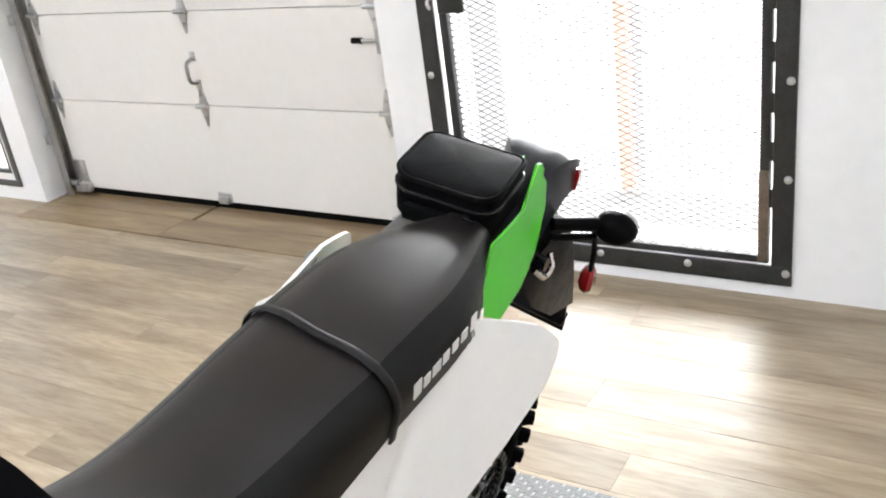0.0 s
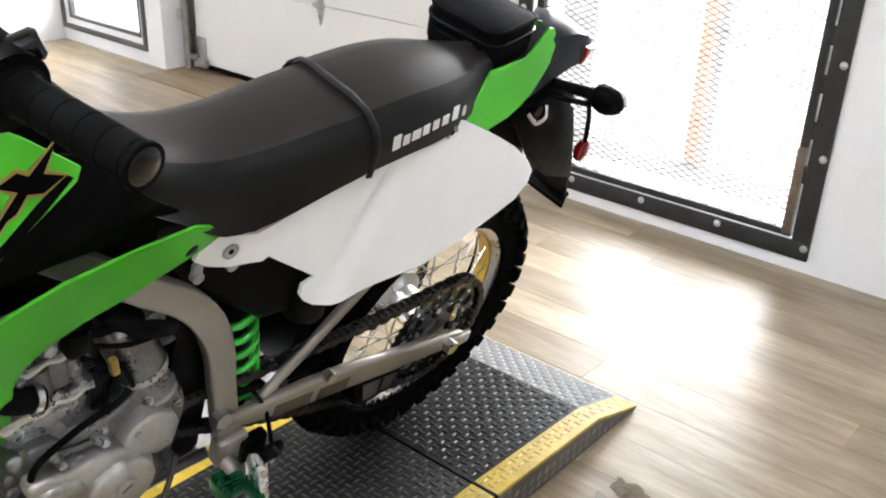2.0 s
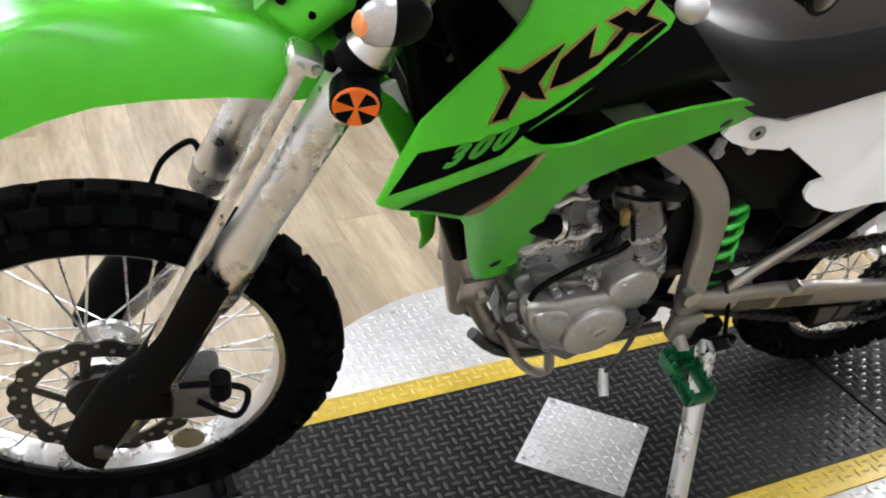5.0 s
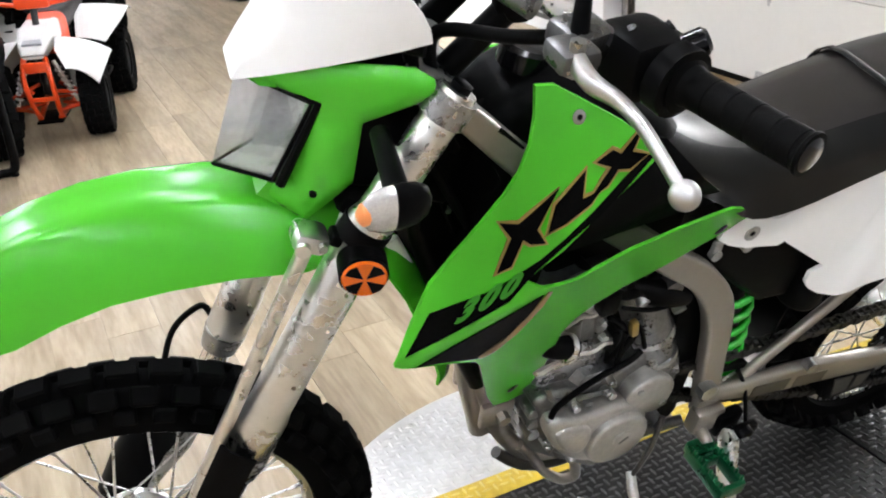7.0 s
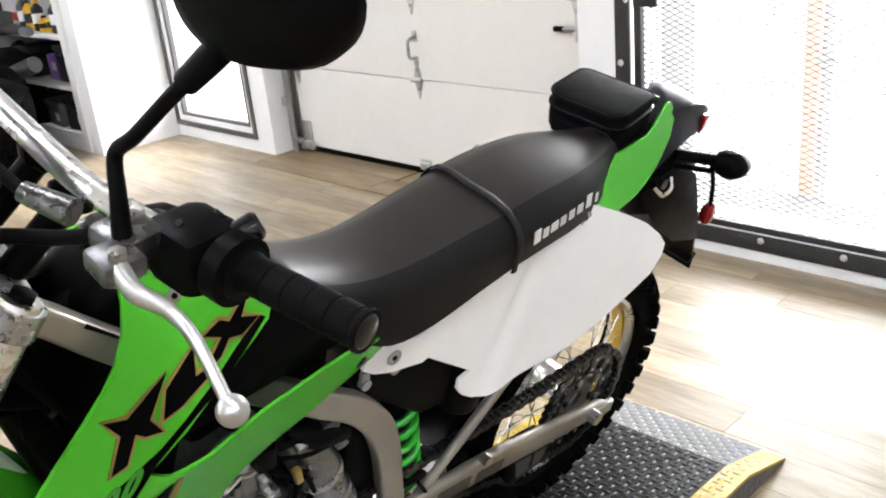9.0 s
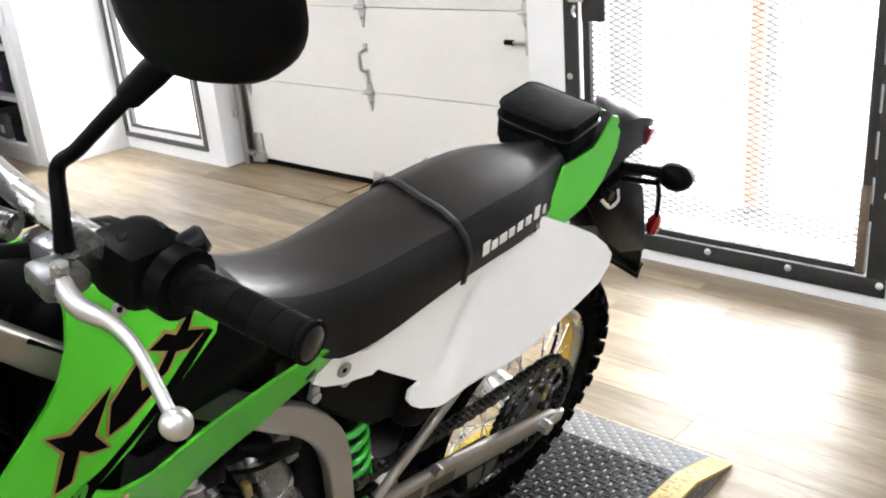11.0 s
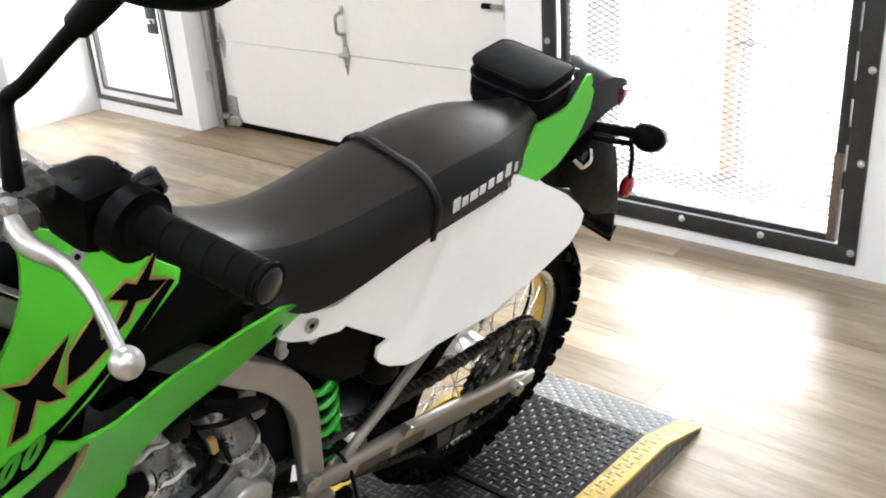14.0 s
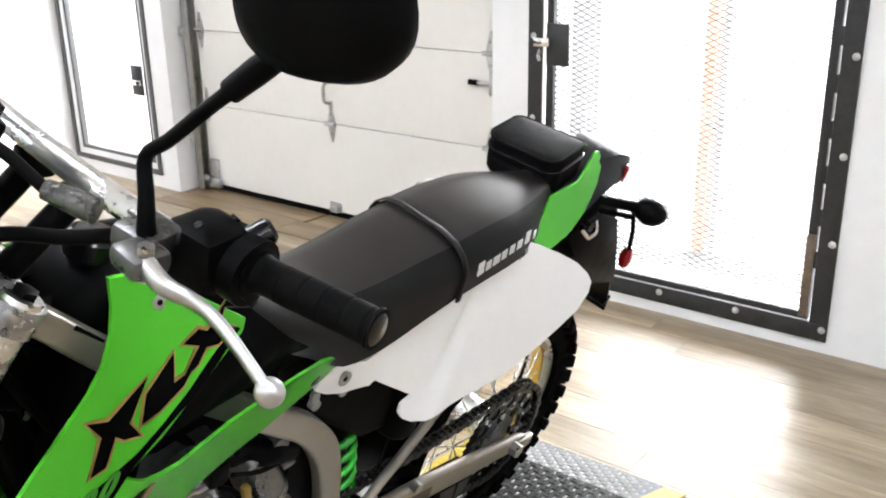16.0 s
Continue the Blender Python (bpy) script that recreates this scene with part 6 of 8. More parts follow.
for s in (1, -1):
    y = 0.082 * s
    spar = flat_bar([(1.080, 0.070 * s, 1.078), (1.052, 0.080 * s, 1.058), (0.983, y, 0.988), (0.866, y, 0.880), (0.79, y, 0.817), (0.718, y, 0.757), (0.655, y, 0.708), (0.605, y, 0.645), (0.578, y, 0.575), (0.562, y, 0.50), (0.545, y, 0.42), (0.530, y, 0.355)], [0.028, 0.030, 0.034, 0.038, 0.040, 0.042, 0.045, 0.048, 0.044, 0.042, 0.042, 0.046], 0.028)
    fs = part("frame_spar", spar, FRAME_P, bike, "grey-beige painted steel frame spar", 50)
    part("spar_slot", poly_plate([(x, 0.0952 * s, z) for x, z in ((1.030, 1.042), (1.022, 1.050), (0.990, 1.018), (0.998, 1.010))], 0.0008, (0, 1, 0)), BLACK_P, fs)
    part("pivot_bolt", tube([(0.565, 0.094 * s, 0.437), (0.565, 0.112 * s, 0.437)], 0.017, 6), STEEL, fs)
    part("subframe_tube", tube([(0.62, 0.07 * s, 0.80), (0.40, 0.075 * s, 0.83), (0.16, 0.050 * s, 0.85)], 0.011, 12), BLACK_P, bike)
    part("subframe_strut", tube([(0.487, 0.088 * s, 0.405), (0.40, 0.088 * s, 0.485), (0.30, 0.086 * s, 0.572), (0.20, 0.082 * s, 0.66), (0.06, 0.08 * s, 0.80)], 0.0095, 12), FRAME_P, bike, "grey subframe strut")
    part("peg_bracket", join(box((0.535, 0.098 * s, 0.345), (0.06, 0.03, 0.055), 0.008), tube([(0.545, 0.09 * s, 0.335), (0.55, 0.135 * s, 0.322)], 0.012, 10)), FRAME_P, bike)
part("down_tube", tube([(1.06, 0, 0.95), (1.0, 0, 0.75), (0.955, 0, 0.52), (0.92, 0, 0.38)], 0.019, 14), FRAME_P, bike)
for s in (1, -1):
    part("engine_mount", join(box((0.925, 0.045 * s, 0.475), (0.055, 0.012, 0.05), 0.004), tube([(0.92, 0.03 * s, 0.475), (0.92, 0.066 * s, 0.475)], 0.010, 6)), COPPER, bike)
    part("cradle_tube", tube([(0.90, 0.03 * s, 0.34), (0.82, 0.04 * s, 0.275), (0.64, 0.045 * s, 0.272), (0.55, 0.07 * s, 0.31)], 0.010, 12, n=4), DARK_STEEL, bike)
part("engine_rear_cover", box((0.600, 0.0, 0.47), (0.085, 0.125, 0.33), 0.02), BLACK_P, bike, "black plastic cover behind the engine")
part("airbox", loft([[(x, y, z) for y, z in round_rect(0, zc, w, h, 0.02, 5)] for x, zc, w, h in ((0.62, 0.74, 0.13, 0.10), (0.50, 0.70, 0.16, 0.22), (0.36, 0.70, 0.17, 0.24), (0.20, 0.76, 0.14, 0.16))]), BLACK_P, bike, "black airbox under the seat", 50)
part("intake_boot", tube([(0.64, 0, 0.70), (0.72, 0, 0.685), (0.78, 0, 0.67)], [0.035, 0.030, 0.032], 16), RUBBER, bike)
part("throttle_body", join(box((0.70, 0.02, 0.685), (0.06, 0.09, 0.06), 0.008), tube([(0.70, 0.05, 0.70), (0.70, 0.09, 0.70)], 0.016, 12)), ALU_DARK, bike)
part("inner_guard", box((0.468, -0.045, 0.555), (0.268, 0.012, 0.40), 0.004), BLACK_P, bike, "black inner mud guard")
part("canister", tube([(0.415, 0.075, 0.70), (0.415, 0.075, 0.69), (0.420, 0.078, 0.585), (0.421, 0.078, 0.575)], [0.030, 0.036, 0.036, 0.030], 18), BLACK_P, bike, "black cylindrical canister")

# -- engine --
eng = part("crankcase", loft([[(x, y, z) for x, z in pts] for y, pts in ((-0.085, [(0.86, 0.46), (0.83, 0.36), (0.74, 0.29), (0.65, 0.32), (0.61, 0.40), (0.62, 0.49), (0.68, 0.54), (0.80, 0.55)]),
                                                                        (-0.05, [(0.89, 0.47), (0.85, 0.34), (0.75, 0.265), (0.645, 0.30), (0.60, 0.40), (0.61, 0.51), (0.68, 0.57), (0.83, 0.57)]),
                                                                        (0.045, [(0.89, 0.47), (0.85, 0.34), (0.75, 0.265), (0.645, 0.30), (0.60, 0.40), (0.61, 0.51), (0.68, 0.57), (0.83, 0.57)]),
                                                                        (0.085, [(0.865, 0.465), (0.825, 0.36), (0.74, 0.29), (0.66, 0.33), (0.635, 0.42), (0.64, 0.51), (0.69, 0.555), (0.81, 0.555)]))]), ALU_CASE, bike, "cast aluminium crankcase", 30)


def cast(name, pts, y0, y1, material, label="", rim=0.010, n=5, owner=None):
    """A cast cover: a smoothed closed outline in x and z, from y0 out to y1, with a rounded rim."""
    k = len(pts)
    ol = []
    for i in range(k):
        a, b, c, d = (Vector(pts[(i + q) % k]) for q in (-1, 0, 1, 2))
        for j in range(n):
            u = j / n
            ol.append(0.5 * (2 * b + (c - a) * u + (2 * a - 5 * b + 4 * c - d) * u * u + (3 * b - a - 3 * c + d) * u ** 3))
    mid = sum(ol, Vector((0, 0))) / len(ol)
    size = sum((p - mid).length for p in ol) / len(ol)
    secs = []
    for t, q in ((0.0, 0.0), (1.0, 0.0), (1.0, 0.25), (1.0, 0.6), (1.0, 1.0)):
        y = y0 + (y1 - y0) * t - (rim * 0.8 * (1 - math.sin(q * math.pi / 2)) if t else 0.0)
        sc = 1 - rim * (1 - math.cos(q * math.pi / 2)) / size
        secs.append([(mid.x + (p.x - mid.x) * sc, y, mid.y + (p.y - mid.y) * sc) for p in ol])
    return part(name, loft(secs), material, owner or eng, label, 45)


def circle(cx, cz, r, k=12):
    return [(cx + r * math.cos(2 * math.pi * i / k), cz + r * math.sin(2 * math.pi * i / k)) for i in range(k)]


# case half, generator cover with its round face, sprocket cover
cast("case_half", [(0.882, 0.500), (0.893, 0.535), (0.850, 0.545), (0.80, 0.535), (0.745, 0.545), (0.700, 0.580), (0.655, 0.560), (0.628, 0.50), (0.640, 0.42), (0.69, 0.36), (0.75, 0.338), (0.81, 0.358), (0.862, 0.425)], 0.055, 0.090, ALU_CASE, "grey cast engine case")
fly = cast("generator_cover", [(0.876, 0.490), (0.855, 0.436), (0.80, 0.378), (0.738, 0.366), (0.695, 0.390), (0.690, 0.436), (0.718, 0.487), (0.766, 0.502), (0.822, 0.500), (0.858, 0.508)], 0.085, 0.119, ALU_COVER, "satin cast generator cover", 0.014)
cast("cover_face", circle(0.750, 0.426, 0.054), 0.112, 0.131, ALU_COVER, "", 0.007, 4, fly)
part("timing_plug", tube([(0.745, 0.128, 0.432), (0.745, 0.134, 0.432), (0.745, 0.135, 0.432)], [0.017, 0.017, 0.014], 24), ALU_COVER, fly)
part("timing_slot", box((0.745, 0.1352, 0.432), (0.018, 0.0014, 0.004), 0.0004, Matrix.Rotation(radians(35), 4, "Y")), ALU_DARK, fly)
cast("cover_step", [(0.866, 0.486), (0.846, 0.440), (0.815, 0.418), (0.800, 0.440), (0.806, 0.476), (0.835, 0.492)], 0.110, 0.125, ALU_COVER, "", 0.008, 4, fly)
for x, z in ((0.868, 0.500), (0.856, 0.424), (0.806, 0.368), (0.735, 0.354), (0.684, 0.386), (0.705, 0.488), (0.765, 0.512), (0.826, 0.508)):
    part("case_bolt", tube([(x, 0.080, z), (x, 0.104, z), (x, 0.107, z)], [0.0075, 0.0075, 0.0055], 10), ALU, eng)
ctr = cast("sprocket_cover", [(0.744, 0.505), (0.732, 0.530), (0.702, 0.543), (0.672, 0.528), (0.658, 0.502), (0.667, 0.462), (0.693, 0.454), (0.727, 0.479)], 0.085, 0.119, ALU_COVER, "satin sprocket cover", 0.008)
for x, z in ((0.726, 0.520), (0.674, 0.474)):
    part("case_bolt", tube([(x, 0.112, z), (x, 0.1215, z)], 0.006, 10), ALU, ctr)
# starter barrel with its bands
stm = part("starter_motor", tube([(0.738, 0.050, 0.690), (0.732, 0.052, 0.676), (0.712, 0.062, 0.630), (0.700, 0.066, 0.600), (0.699, 0.067, 0.597), (0.684, 0.074, 0.560), (0.668, 0.080, 0.525)], [0.024, 0.032, 0.035, 0.035, 0.030, 0.029, 0.026], 24), ALU_CASE, eng, "cast starter motor")
part("starter_band", tube([(0.6995, 0.066, 0.600), (0.6955, 0.068, 0.590)], 0.0375, 24), ALU, stm)
part("starter_band", tube([(0.680, 0.0757, 0.552), (0.677, 0.077, 0.545)], 0.0325, 24), ALU, stm)
part("starter_cable", tube([(0.735, 0.085, 0.640), (0.752, 0.090, 0.615), (0.762, 0.088, 0.585), (0.757, 0.085, 0.560)], 0.005, 10, n=4), RUBBER, eng)
cyl_dir = Vector((0.16, 0, 0.987))
def eng_block(u0, u1, w, d, name, material, bev=0.006, off=0.0):
    c = Vector((0.825 + off, 0, 0.545)) + cyl_dir * ((u0 + u1) / 2)
    return part(name, box(c, (d, w, u1 - u0), bev, Matrix.Rotation(math.atan2(0.16, 0.987), 4, "Y")), material, eng)


eng_block(-0.035, -0.020, 0.158, 0.135, "cylinder_base", ALU_CASE)
eng_block(-0.020, 0.050, 0.142, 0.118, "cylinder", ALU, 0.014)
eng_block(0.050, 0.062, 0.152, 0.130, "head_gasket_flange", ALU, 0.003)
eng_block(0.062, 0.125, 0.136, 0.125, "cylinder_head", ALU_CASE, 0.010)
eng_block(0.125, 0.136, 0.144, 0.130, "head_flange", ALU, 0.003)
eng_block(0.136, 0.205, 0.130, 0.135, "head_cover", ALU_DARK, 0.016)
for x, z, r in ((0.790, 0.625, 0.008), (0.862, 0.630, 0.008), (0.80, 0.660, 0.007), (0.870, 0.668, 0.007), (0.835, 0.705, 0.012)):
    part("head_bolt", tube([(x, 0.055, z), (x, 0.078, z), (x, 0.082, z)], [r, r, r * 0.7], 6), STEEL, eng)
cyl_m = Matrix.Translation((0.825, 0, 0.545)) @ Matrix.Rotation(math.atan2(0.16, 0.987), 4, "Y")
for h, w in ((-0.022, 0.0790), (0.052, 0.0765), (0.130, 0.0720)):
    ln = tube([cyl_m @ Vector((-0.062 + 0.0124 * k, w, h + 0.004 * math.sin(k * 1.9))) for k in range(11)], 0.0034, 8, n=3)
    part("gasket_ridge", ln, ALU_BRIGHT, eng, "bright gasket edge")
for h0, h1, dx in ((-0.012, 0.046, -0.048), (0.068, 0.122, -0.045), (0.068, 0.122, -0.005), (0.068, 0.122, 0.040)):
    part("casting_boss", tube([cyl_m @ Vector((dx, 0.062, h0)), cyl_m @ Vector((dx, 0.064, h1))], 0.011, 12), ALU_CASE, eng)
part("coolant_elbow", tube([(0.915, 0.05, 0.665), (0.890, 0.085, 0.655), (0.850, 0.088, 0.640)], 0.017, 14, n=4), RUBBER, eng, "black coolant elbow")
part("hose_clip", ring((0.858, 0.088, 0.643), (0.93, -0.1, 0.35), 0.017, 0.0195, 0.008, 20), ALU_BRIGHT, eng)
part("wiring_plug", box((0.80, 0.072, 0.70), (0.03, 0.03, 0.04), 0.006), BLACK_P, eng)
# added black block: puts the shadow above the engine into solid colour
part("engine_shadow_plate", box((0.70, 0.02, 0.66), (0.10, 0.09, 0.14), 0.02), BLACK_P, bike, "added black block standing in for the shadow over the engine")
part("head_side_cover", ring((0.850, 0.072, 0.735), (0, 1, 0), 0.0, 0.030, 0.012, 24), ALU, eng)
part("spark_lead", tube([(0.84, 0.04, 0.76), (0.80, 0.07, 0.72), (0.76, 0.075, 0.70), (0.70, 0.06, 0.72)], 0.007, 10, n=5), RUBBER, eng)
part("breather_pipe", tube([(0.79, 0.075, 0.665), (0.765, 0.085, 0.645), (0.755, 0.08, 0.60), (0.77, 0.075, 0.56)], 0.0045, 10, n=5), RUBBER, eng)
part("oil_pipe", tube([(0.87, 0.082, 0.55), (0.86, 0.092, 0.53), (0.80, 0.096, 0.52), (0.765, 0.092, 0.515)], 0.0045, 8, n=4), ALU_CASE, eng)
part("engine_plug", tube([(0.855, 0.07, 0.495), (0.858, 0.085, 0.492)], [0.022, 0.019], 18), ALU_DARK, eng)

# bosses, bolts, wires and hoses round the cylinder and above the case
for x, z, r in ((0.800, 0.498, 0.008), (0.775, 0.520, 0.007), (0.835, 0.525, 0.007), (0.766, 0.536, 0.006), (0.700, 0.556, 0.007), (0.650, 0.520, 0.007)):
    part("case_boss", tube([(x, 0.080, z), (x, 0.099, z), (x, 0.101, z)], [r, r, r * 0.75], 12), ALU, eng)
    part("boss_bolt", tube([(x, 0.100, z), (x, 0.105, z)], r * 0.55, 6), STEEL, eng)
for pts in ([(0.765, 0.092, 0.640), (0.770, 0.096, 0.600), (0.758, 0.092, 0.560)], [(0.755, 0.090, 0.660), (0.742, 0.096, 0.640), (0.728, 0.098, 0.600)], [(0.78, 0.085, 0.69), (0.74, 0.096, 0.682), (0.69, 0.092, 0.672), (0.655, 0.075, 0.64)]):
    part("wire", tube(pts, 0.0036, 8, n=5), RUBBER, eng)
part("wire_plug", box((0.757, 0.094, 0.650), (0.012, 0.012, 0.030), 0.003, Matrix.Rotation(radians(12), 4, "Y")), DECAL_GOLD, eng, "small amber wire plug")
for x, z in ((0.745, 0.690), (0.705, 0.690), (0.672, 0.650)):
    part("hose_band", tube([(x, 0.078, z), (x, 0.088, z - 0.004)], 0.010, 12), STEEL, eng)
# added black tube, there to darken the space above the starter
part("starter_shade", tube([(0.752, 0.060, 0.700), (0.715, 0.078, 0.690), (0.665, 0.075, 0.668)], [0.016, 0.022, 0.018], 16, n=4), BLACK_P, eng, "added black tube that darkens the space above the starter")
for k in range(3):
    part("case_rib", cyl((0.885 - 0.004 * k, 0.055, 0.500 - 0.028 * k), (0.885 - 0.004 * k, 0.086, 0.500 - 0.028 * k), 0.012, 14, 0.003), ALU_CASE, eng)

# exhaust header and skid loop
part("exhaust_header", tube([(0.885, -0.02, 0.66), (0.93, -0.005, 0.62), (0.942, 0.015, 0.54), (0.927, 0.03, 0.474), (0.898, 0.03, 0.394), (0.846, 0.03, 0.318), (0.790, 0.03, 0.288), (0.742, 0.02, 0.270), (0.66, -0.02, 0.262), (0.62, -0.08, 0.26)], 0.0155, 18, n=6), COPPER, bike, "heat-tinted exhaust header pipe")
part("engine_guard_loop", tube([(0.868, 0.042, 0.36), (0.850, 0.045, 0.338), (0.805, 0.045, 0.258), (0.765, 0.045, 0.210), (0.740, 0.045, 0.200), (0.733, 0.045, 0.215), (0.747, 0.04, 0.268)], 0.009, 12, n=6), COPPER, bike, "bent steel engine guard pipe")
part("lower_pipe", tube([(0.80, 0.03, 0.255), (0.64, 0.04, 0.262), (0.55, 0.05, 0.285)], 0.0125, 12), COPPER, bike)
part("exhaust_pipe_rear", tube([(0.62, -0.09, 0.27), (0.52, -0.11, 0.40), (0.42, -0.12, 0.58), (0.30, -0.115, 0.68)], 0.022, 16, n=5), COPPER, bike)
part("muffler", tube([(0.30, -0.115, 0.68), (0.27, -0.115, 0.695), (0.0, -0.115, 0.79), (-0.07, -0.115, 0.815), (-0.08, -0.115, 0.818)], [0.035, 0.055, 0.055, 0.048, 0.03], 24), ALU_DARK, bike, "dark steel muffler")

# shift lever, footpegs, side stand
sl = part("shift_lever", tube([(0.650, 0.110, 0.415), (0.668, 0.126, 0.372), (0.686, 0.134, 0.338), (0.700, 0.136, 0.312)], [0.0055, 0.0048, 0.0045, 0.0045], 10, n=4), DARK_STEEL, bike, "steel shift lever with knurled tip")
part("shift_tip", tube([(0.698, 0.130, 0.314), (0.704, 0.152, 0.296), (0.706, 0.165, 0.288)], [0.0075, 0.009, 0.008], 14), STEEL, sl)
part("shift_shaft", tube([(0.655, 0.07, 0.400), (0.655, 0.112, 0.400)], 0.011, 12), ALU_DARK, sl)
for s in (1, -1):
    pg = part("footpeg", join(box((0.582, 0.175 * s, 0.312), (0.010, 0.095, 0.030), 0.003), box((0.540, 0.175 * s, 0.312), (0.010, 0.095, 0.030), 0.003), box((0.561, 0.220 * s, 0.312), (0.050, 0.010, 0.030), 0.003), box((0.561, 0.160 * s, 0.312), (0.050, 0.010, 0.028), 0.003), box((0.561, 0.135 * s, 0.314), (0.045, 0.03, 0.026), 0.004)), PEG_GREEN, bike, "green anodised footpeg with teeth")
    for k in range(6):
        for xx in (0.540, 0.582):
            part("peg_tooth", tube([(xx, (0.145 + 0.014 * k) * s, 0.325), (xx, (0.145 + 0.014 * k) * s, 0.336)], [0.005, 0.002], 5), PEG_GREEN, pg)
ss = part("side_stand", tube([(0.493, 0.122, 0.325), (0.507, 0.157, 0.278), (0.530, 0.215, 0.20), (0.552, 0.270, 0.128), (0.565, 0.302, 0.086)], [0.018, 0.018, 0.0178, 0.0178, 0.018], 14), ALU_BRIGHT, bike, "bright steel side stand, folded down")
part("stand_foot", box((0.567, 0.310, 0.080), (0.065, 0.055, 0.012), 0.003, Matrix.Rotation(LEAN, 4, "X")), STEEL, ss)
part("stand_bracket", join(box((0.498, 0.112, 0.335), (0.05, 0.022, 0.055), 0.006), tube([(0.496, 0.105, 0.325), (0.496, 0.145, 0.318)], 0.013, 8)), BLACK_P, ss)
part("stand_switch", join(box((0.478, 0.138, 0.330), (0.05, 0.016, 0.03), 0.005), tube([(0.47, 0.13, 0.34), (0.475, 0.105, 0.40), (0.50, 0.095, 0.45)], 0.004, 8, n=4)), BLACK_P, ss)
part("switch_cap", tube([(0.488, 0.140, 0.338), (0.486, 0.152, 0.334), (0.486, 0.154, 0.333)], [0.017, 0.017, 0.013], 16), BLACK_P, ss)
for x, z in ((0.486, 0.333), (0.512, 0.345), (0.500, 0.310)):
    part("switch_bolt", tube([(x, 0.140, z), (x, 0.157, z - 0.003)], 0.0055, 6), STEEL, ss)
part("stand_spring", tube([(0.49 + 0.008 * math.cos(k * 1.1), 0.122 + 0.012 * k / 12 * 3 + 0.008 * math.sin(k * 1.1), 0.31 - 0.0075 * k) for k in range(14)], 0.0022, 6), STEEL, ss)

# swingarm, shock
for s in (1, -1):
    secs = []
    for x, z, h, w in ((0.565, 0.418, 0.030, 0.016), (0.49, 0.402, 0.042, 0.020), (0.38, 0.385, 0.058, 0.022), (0.28, 0.368, 0.058, 0.022), (0.17, 0.345, 0.052, 0.022), (0.05, 0.322, 0.044, 0.022), (-0.035, 0.306, 0.040, 0.020), (-0.055, 0.302, 0.030, 0.016)):
        secs.append([(x, y, zz) for y, zz in round_rect(0.098 * s, z, w, h, 0.008, 4)])
    sa = part("swingarm", loft(secs), FRAME_P, bike, "grey-beige aluminium swingarm", 50)
    part("chain_adjuster", join(box((-0.035, 0.112 * s, 0.308), (0.065, 0.008, 0.030), 0.003), tube([(0.0, 0.10 * s, 0.315), (0.0, 0.128 * s, 0.315)], 0.016, 6), tube([(-0.05, 0.10 * s, 0.305), (-0.085, 0.10 * s, 0.30)], 0.006, 8)), ALU_BRIGHT, sa)
    for x0_, x1_, z_ in ((0.36, 0.285, 0.372), (0.46, 0.375, 0.388)):
        b = box(((x0_ + x1_) / 2, 0.1095 * s, z_ - 0.004), (x0_ - x1_, 0.0012, 0.028), 0.0004, Matrix.Rotation(radians(-8), 4, "Y"), 1)
        part("warning_label", b, LABEL_DARK, sa, "small dark warning sticker")
    part("swingarm_bolt", tube([(0.343, 0.10 * s, 0.412), (0.343, 0.118 * s, 0.412)], 0.011, 12), STEEL, sa)
part("chain_slider", tube([(0.53, 0.066, 0.44), (0.44, 0.066, 0.425), (0.36, 0.066, 0.405)], 0.012, 8, flat=1.4), RUBBER, bike)
cg = part("chain_guide", poly_plate([(0.235, 0.092, 0.315), (0.10, 0.092, 0.295), (0.115, 0.092, 0.235), (0.195, 0.092, 0.225), (0.225, 0.092, 0.245)], 0.05, (0, 1, 0), 0.004), BLACK_P, bike, "black chain guide block")
part("guide_window", poly_plate([(0.215, 0.0945, 0.298), (0.165, 0.0945, 0.290), (0.165, 0.0945, 0.248), (0.20, 0.0945, 0.246)], 0.003, (0, 1, 0)), ALU_DARK, cg)
part("guide_window", poly_plate([(0.155, 0.0945, 0.288), (0.118, 0.0945, 0.282), (0.128, 0.0945, 0.248), (0.155, 0.0945, 0.248)], 0.003, (0, 1, 0)), ALU_DARK, cg)
sh0, sh1 = Vector((0.535, 0.035, 0.65)), Vector((0.475, 0.035, 0.36))
sk_ = part("shock_body", tube([sh0, sh0.lerp(sh1, 0.2), sh0.lerp(sh1, 0.22), sh0.lerp(sh1, 0.8), sh0.lerp(sh1, 0.82), sh1], [0.020, 0.020, 0.024, 0.024, 0.020, 0.016], 18), BLACK_P, bike, "rear shock absorber")
coil = []
ax = (sh1 - sh0).normalized()
u_ = ax.cross(Vector((0, 1, 0))).normalized()
w_ = ax.cross(u_)
for k in range(6 * 14 + 1):
    a = 2 * math.pi * k / 14
    coil.append(sh0.lerp(sh1, 0.10 + 0.74 * k / (6 * 14)) + u_ * (0.035 * math.cos(a)) + w_ * (0.035 * math.sin(a)))
part("spring", tube(coil, 0.0068, 10), SPRING, sk_, "bright green coil spring", 60)
part("reservoir", tube([(0.455, 0.06, 0.45), (0.452, 0.06, 0.445), (0.415, 0.055, 0.385), (0.412, 0.055, 0.380)], [0.016, 0.024, 0.024, 0.016], 16), ALU_BRIGHT, bike, "bright metal shock linkage")
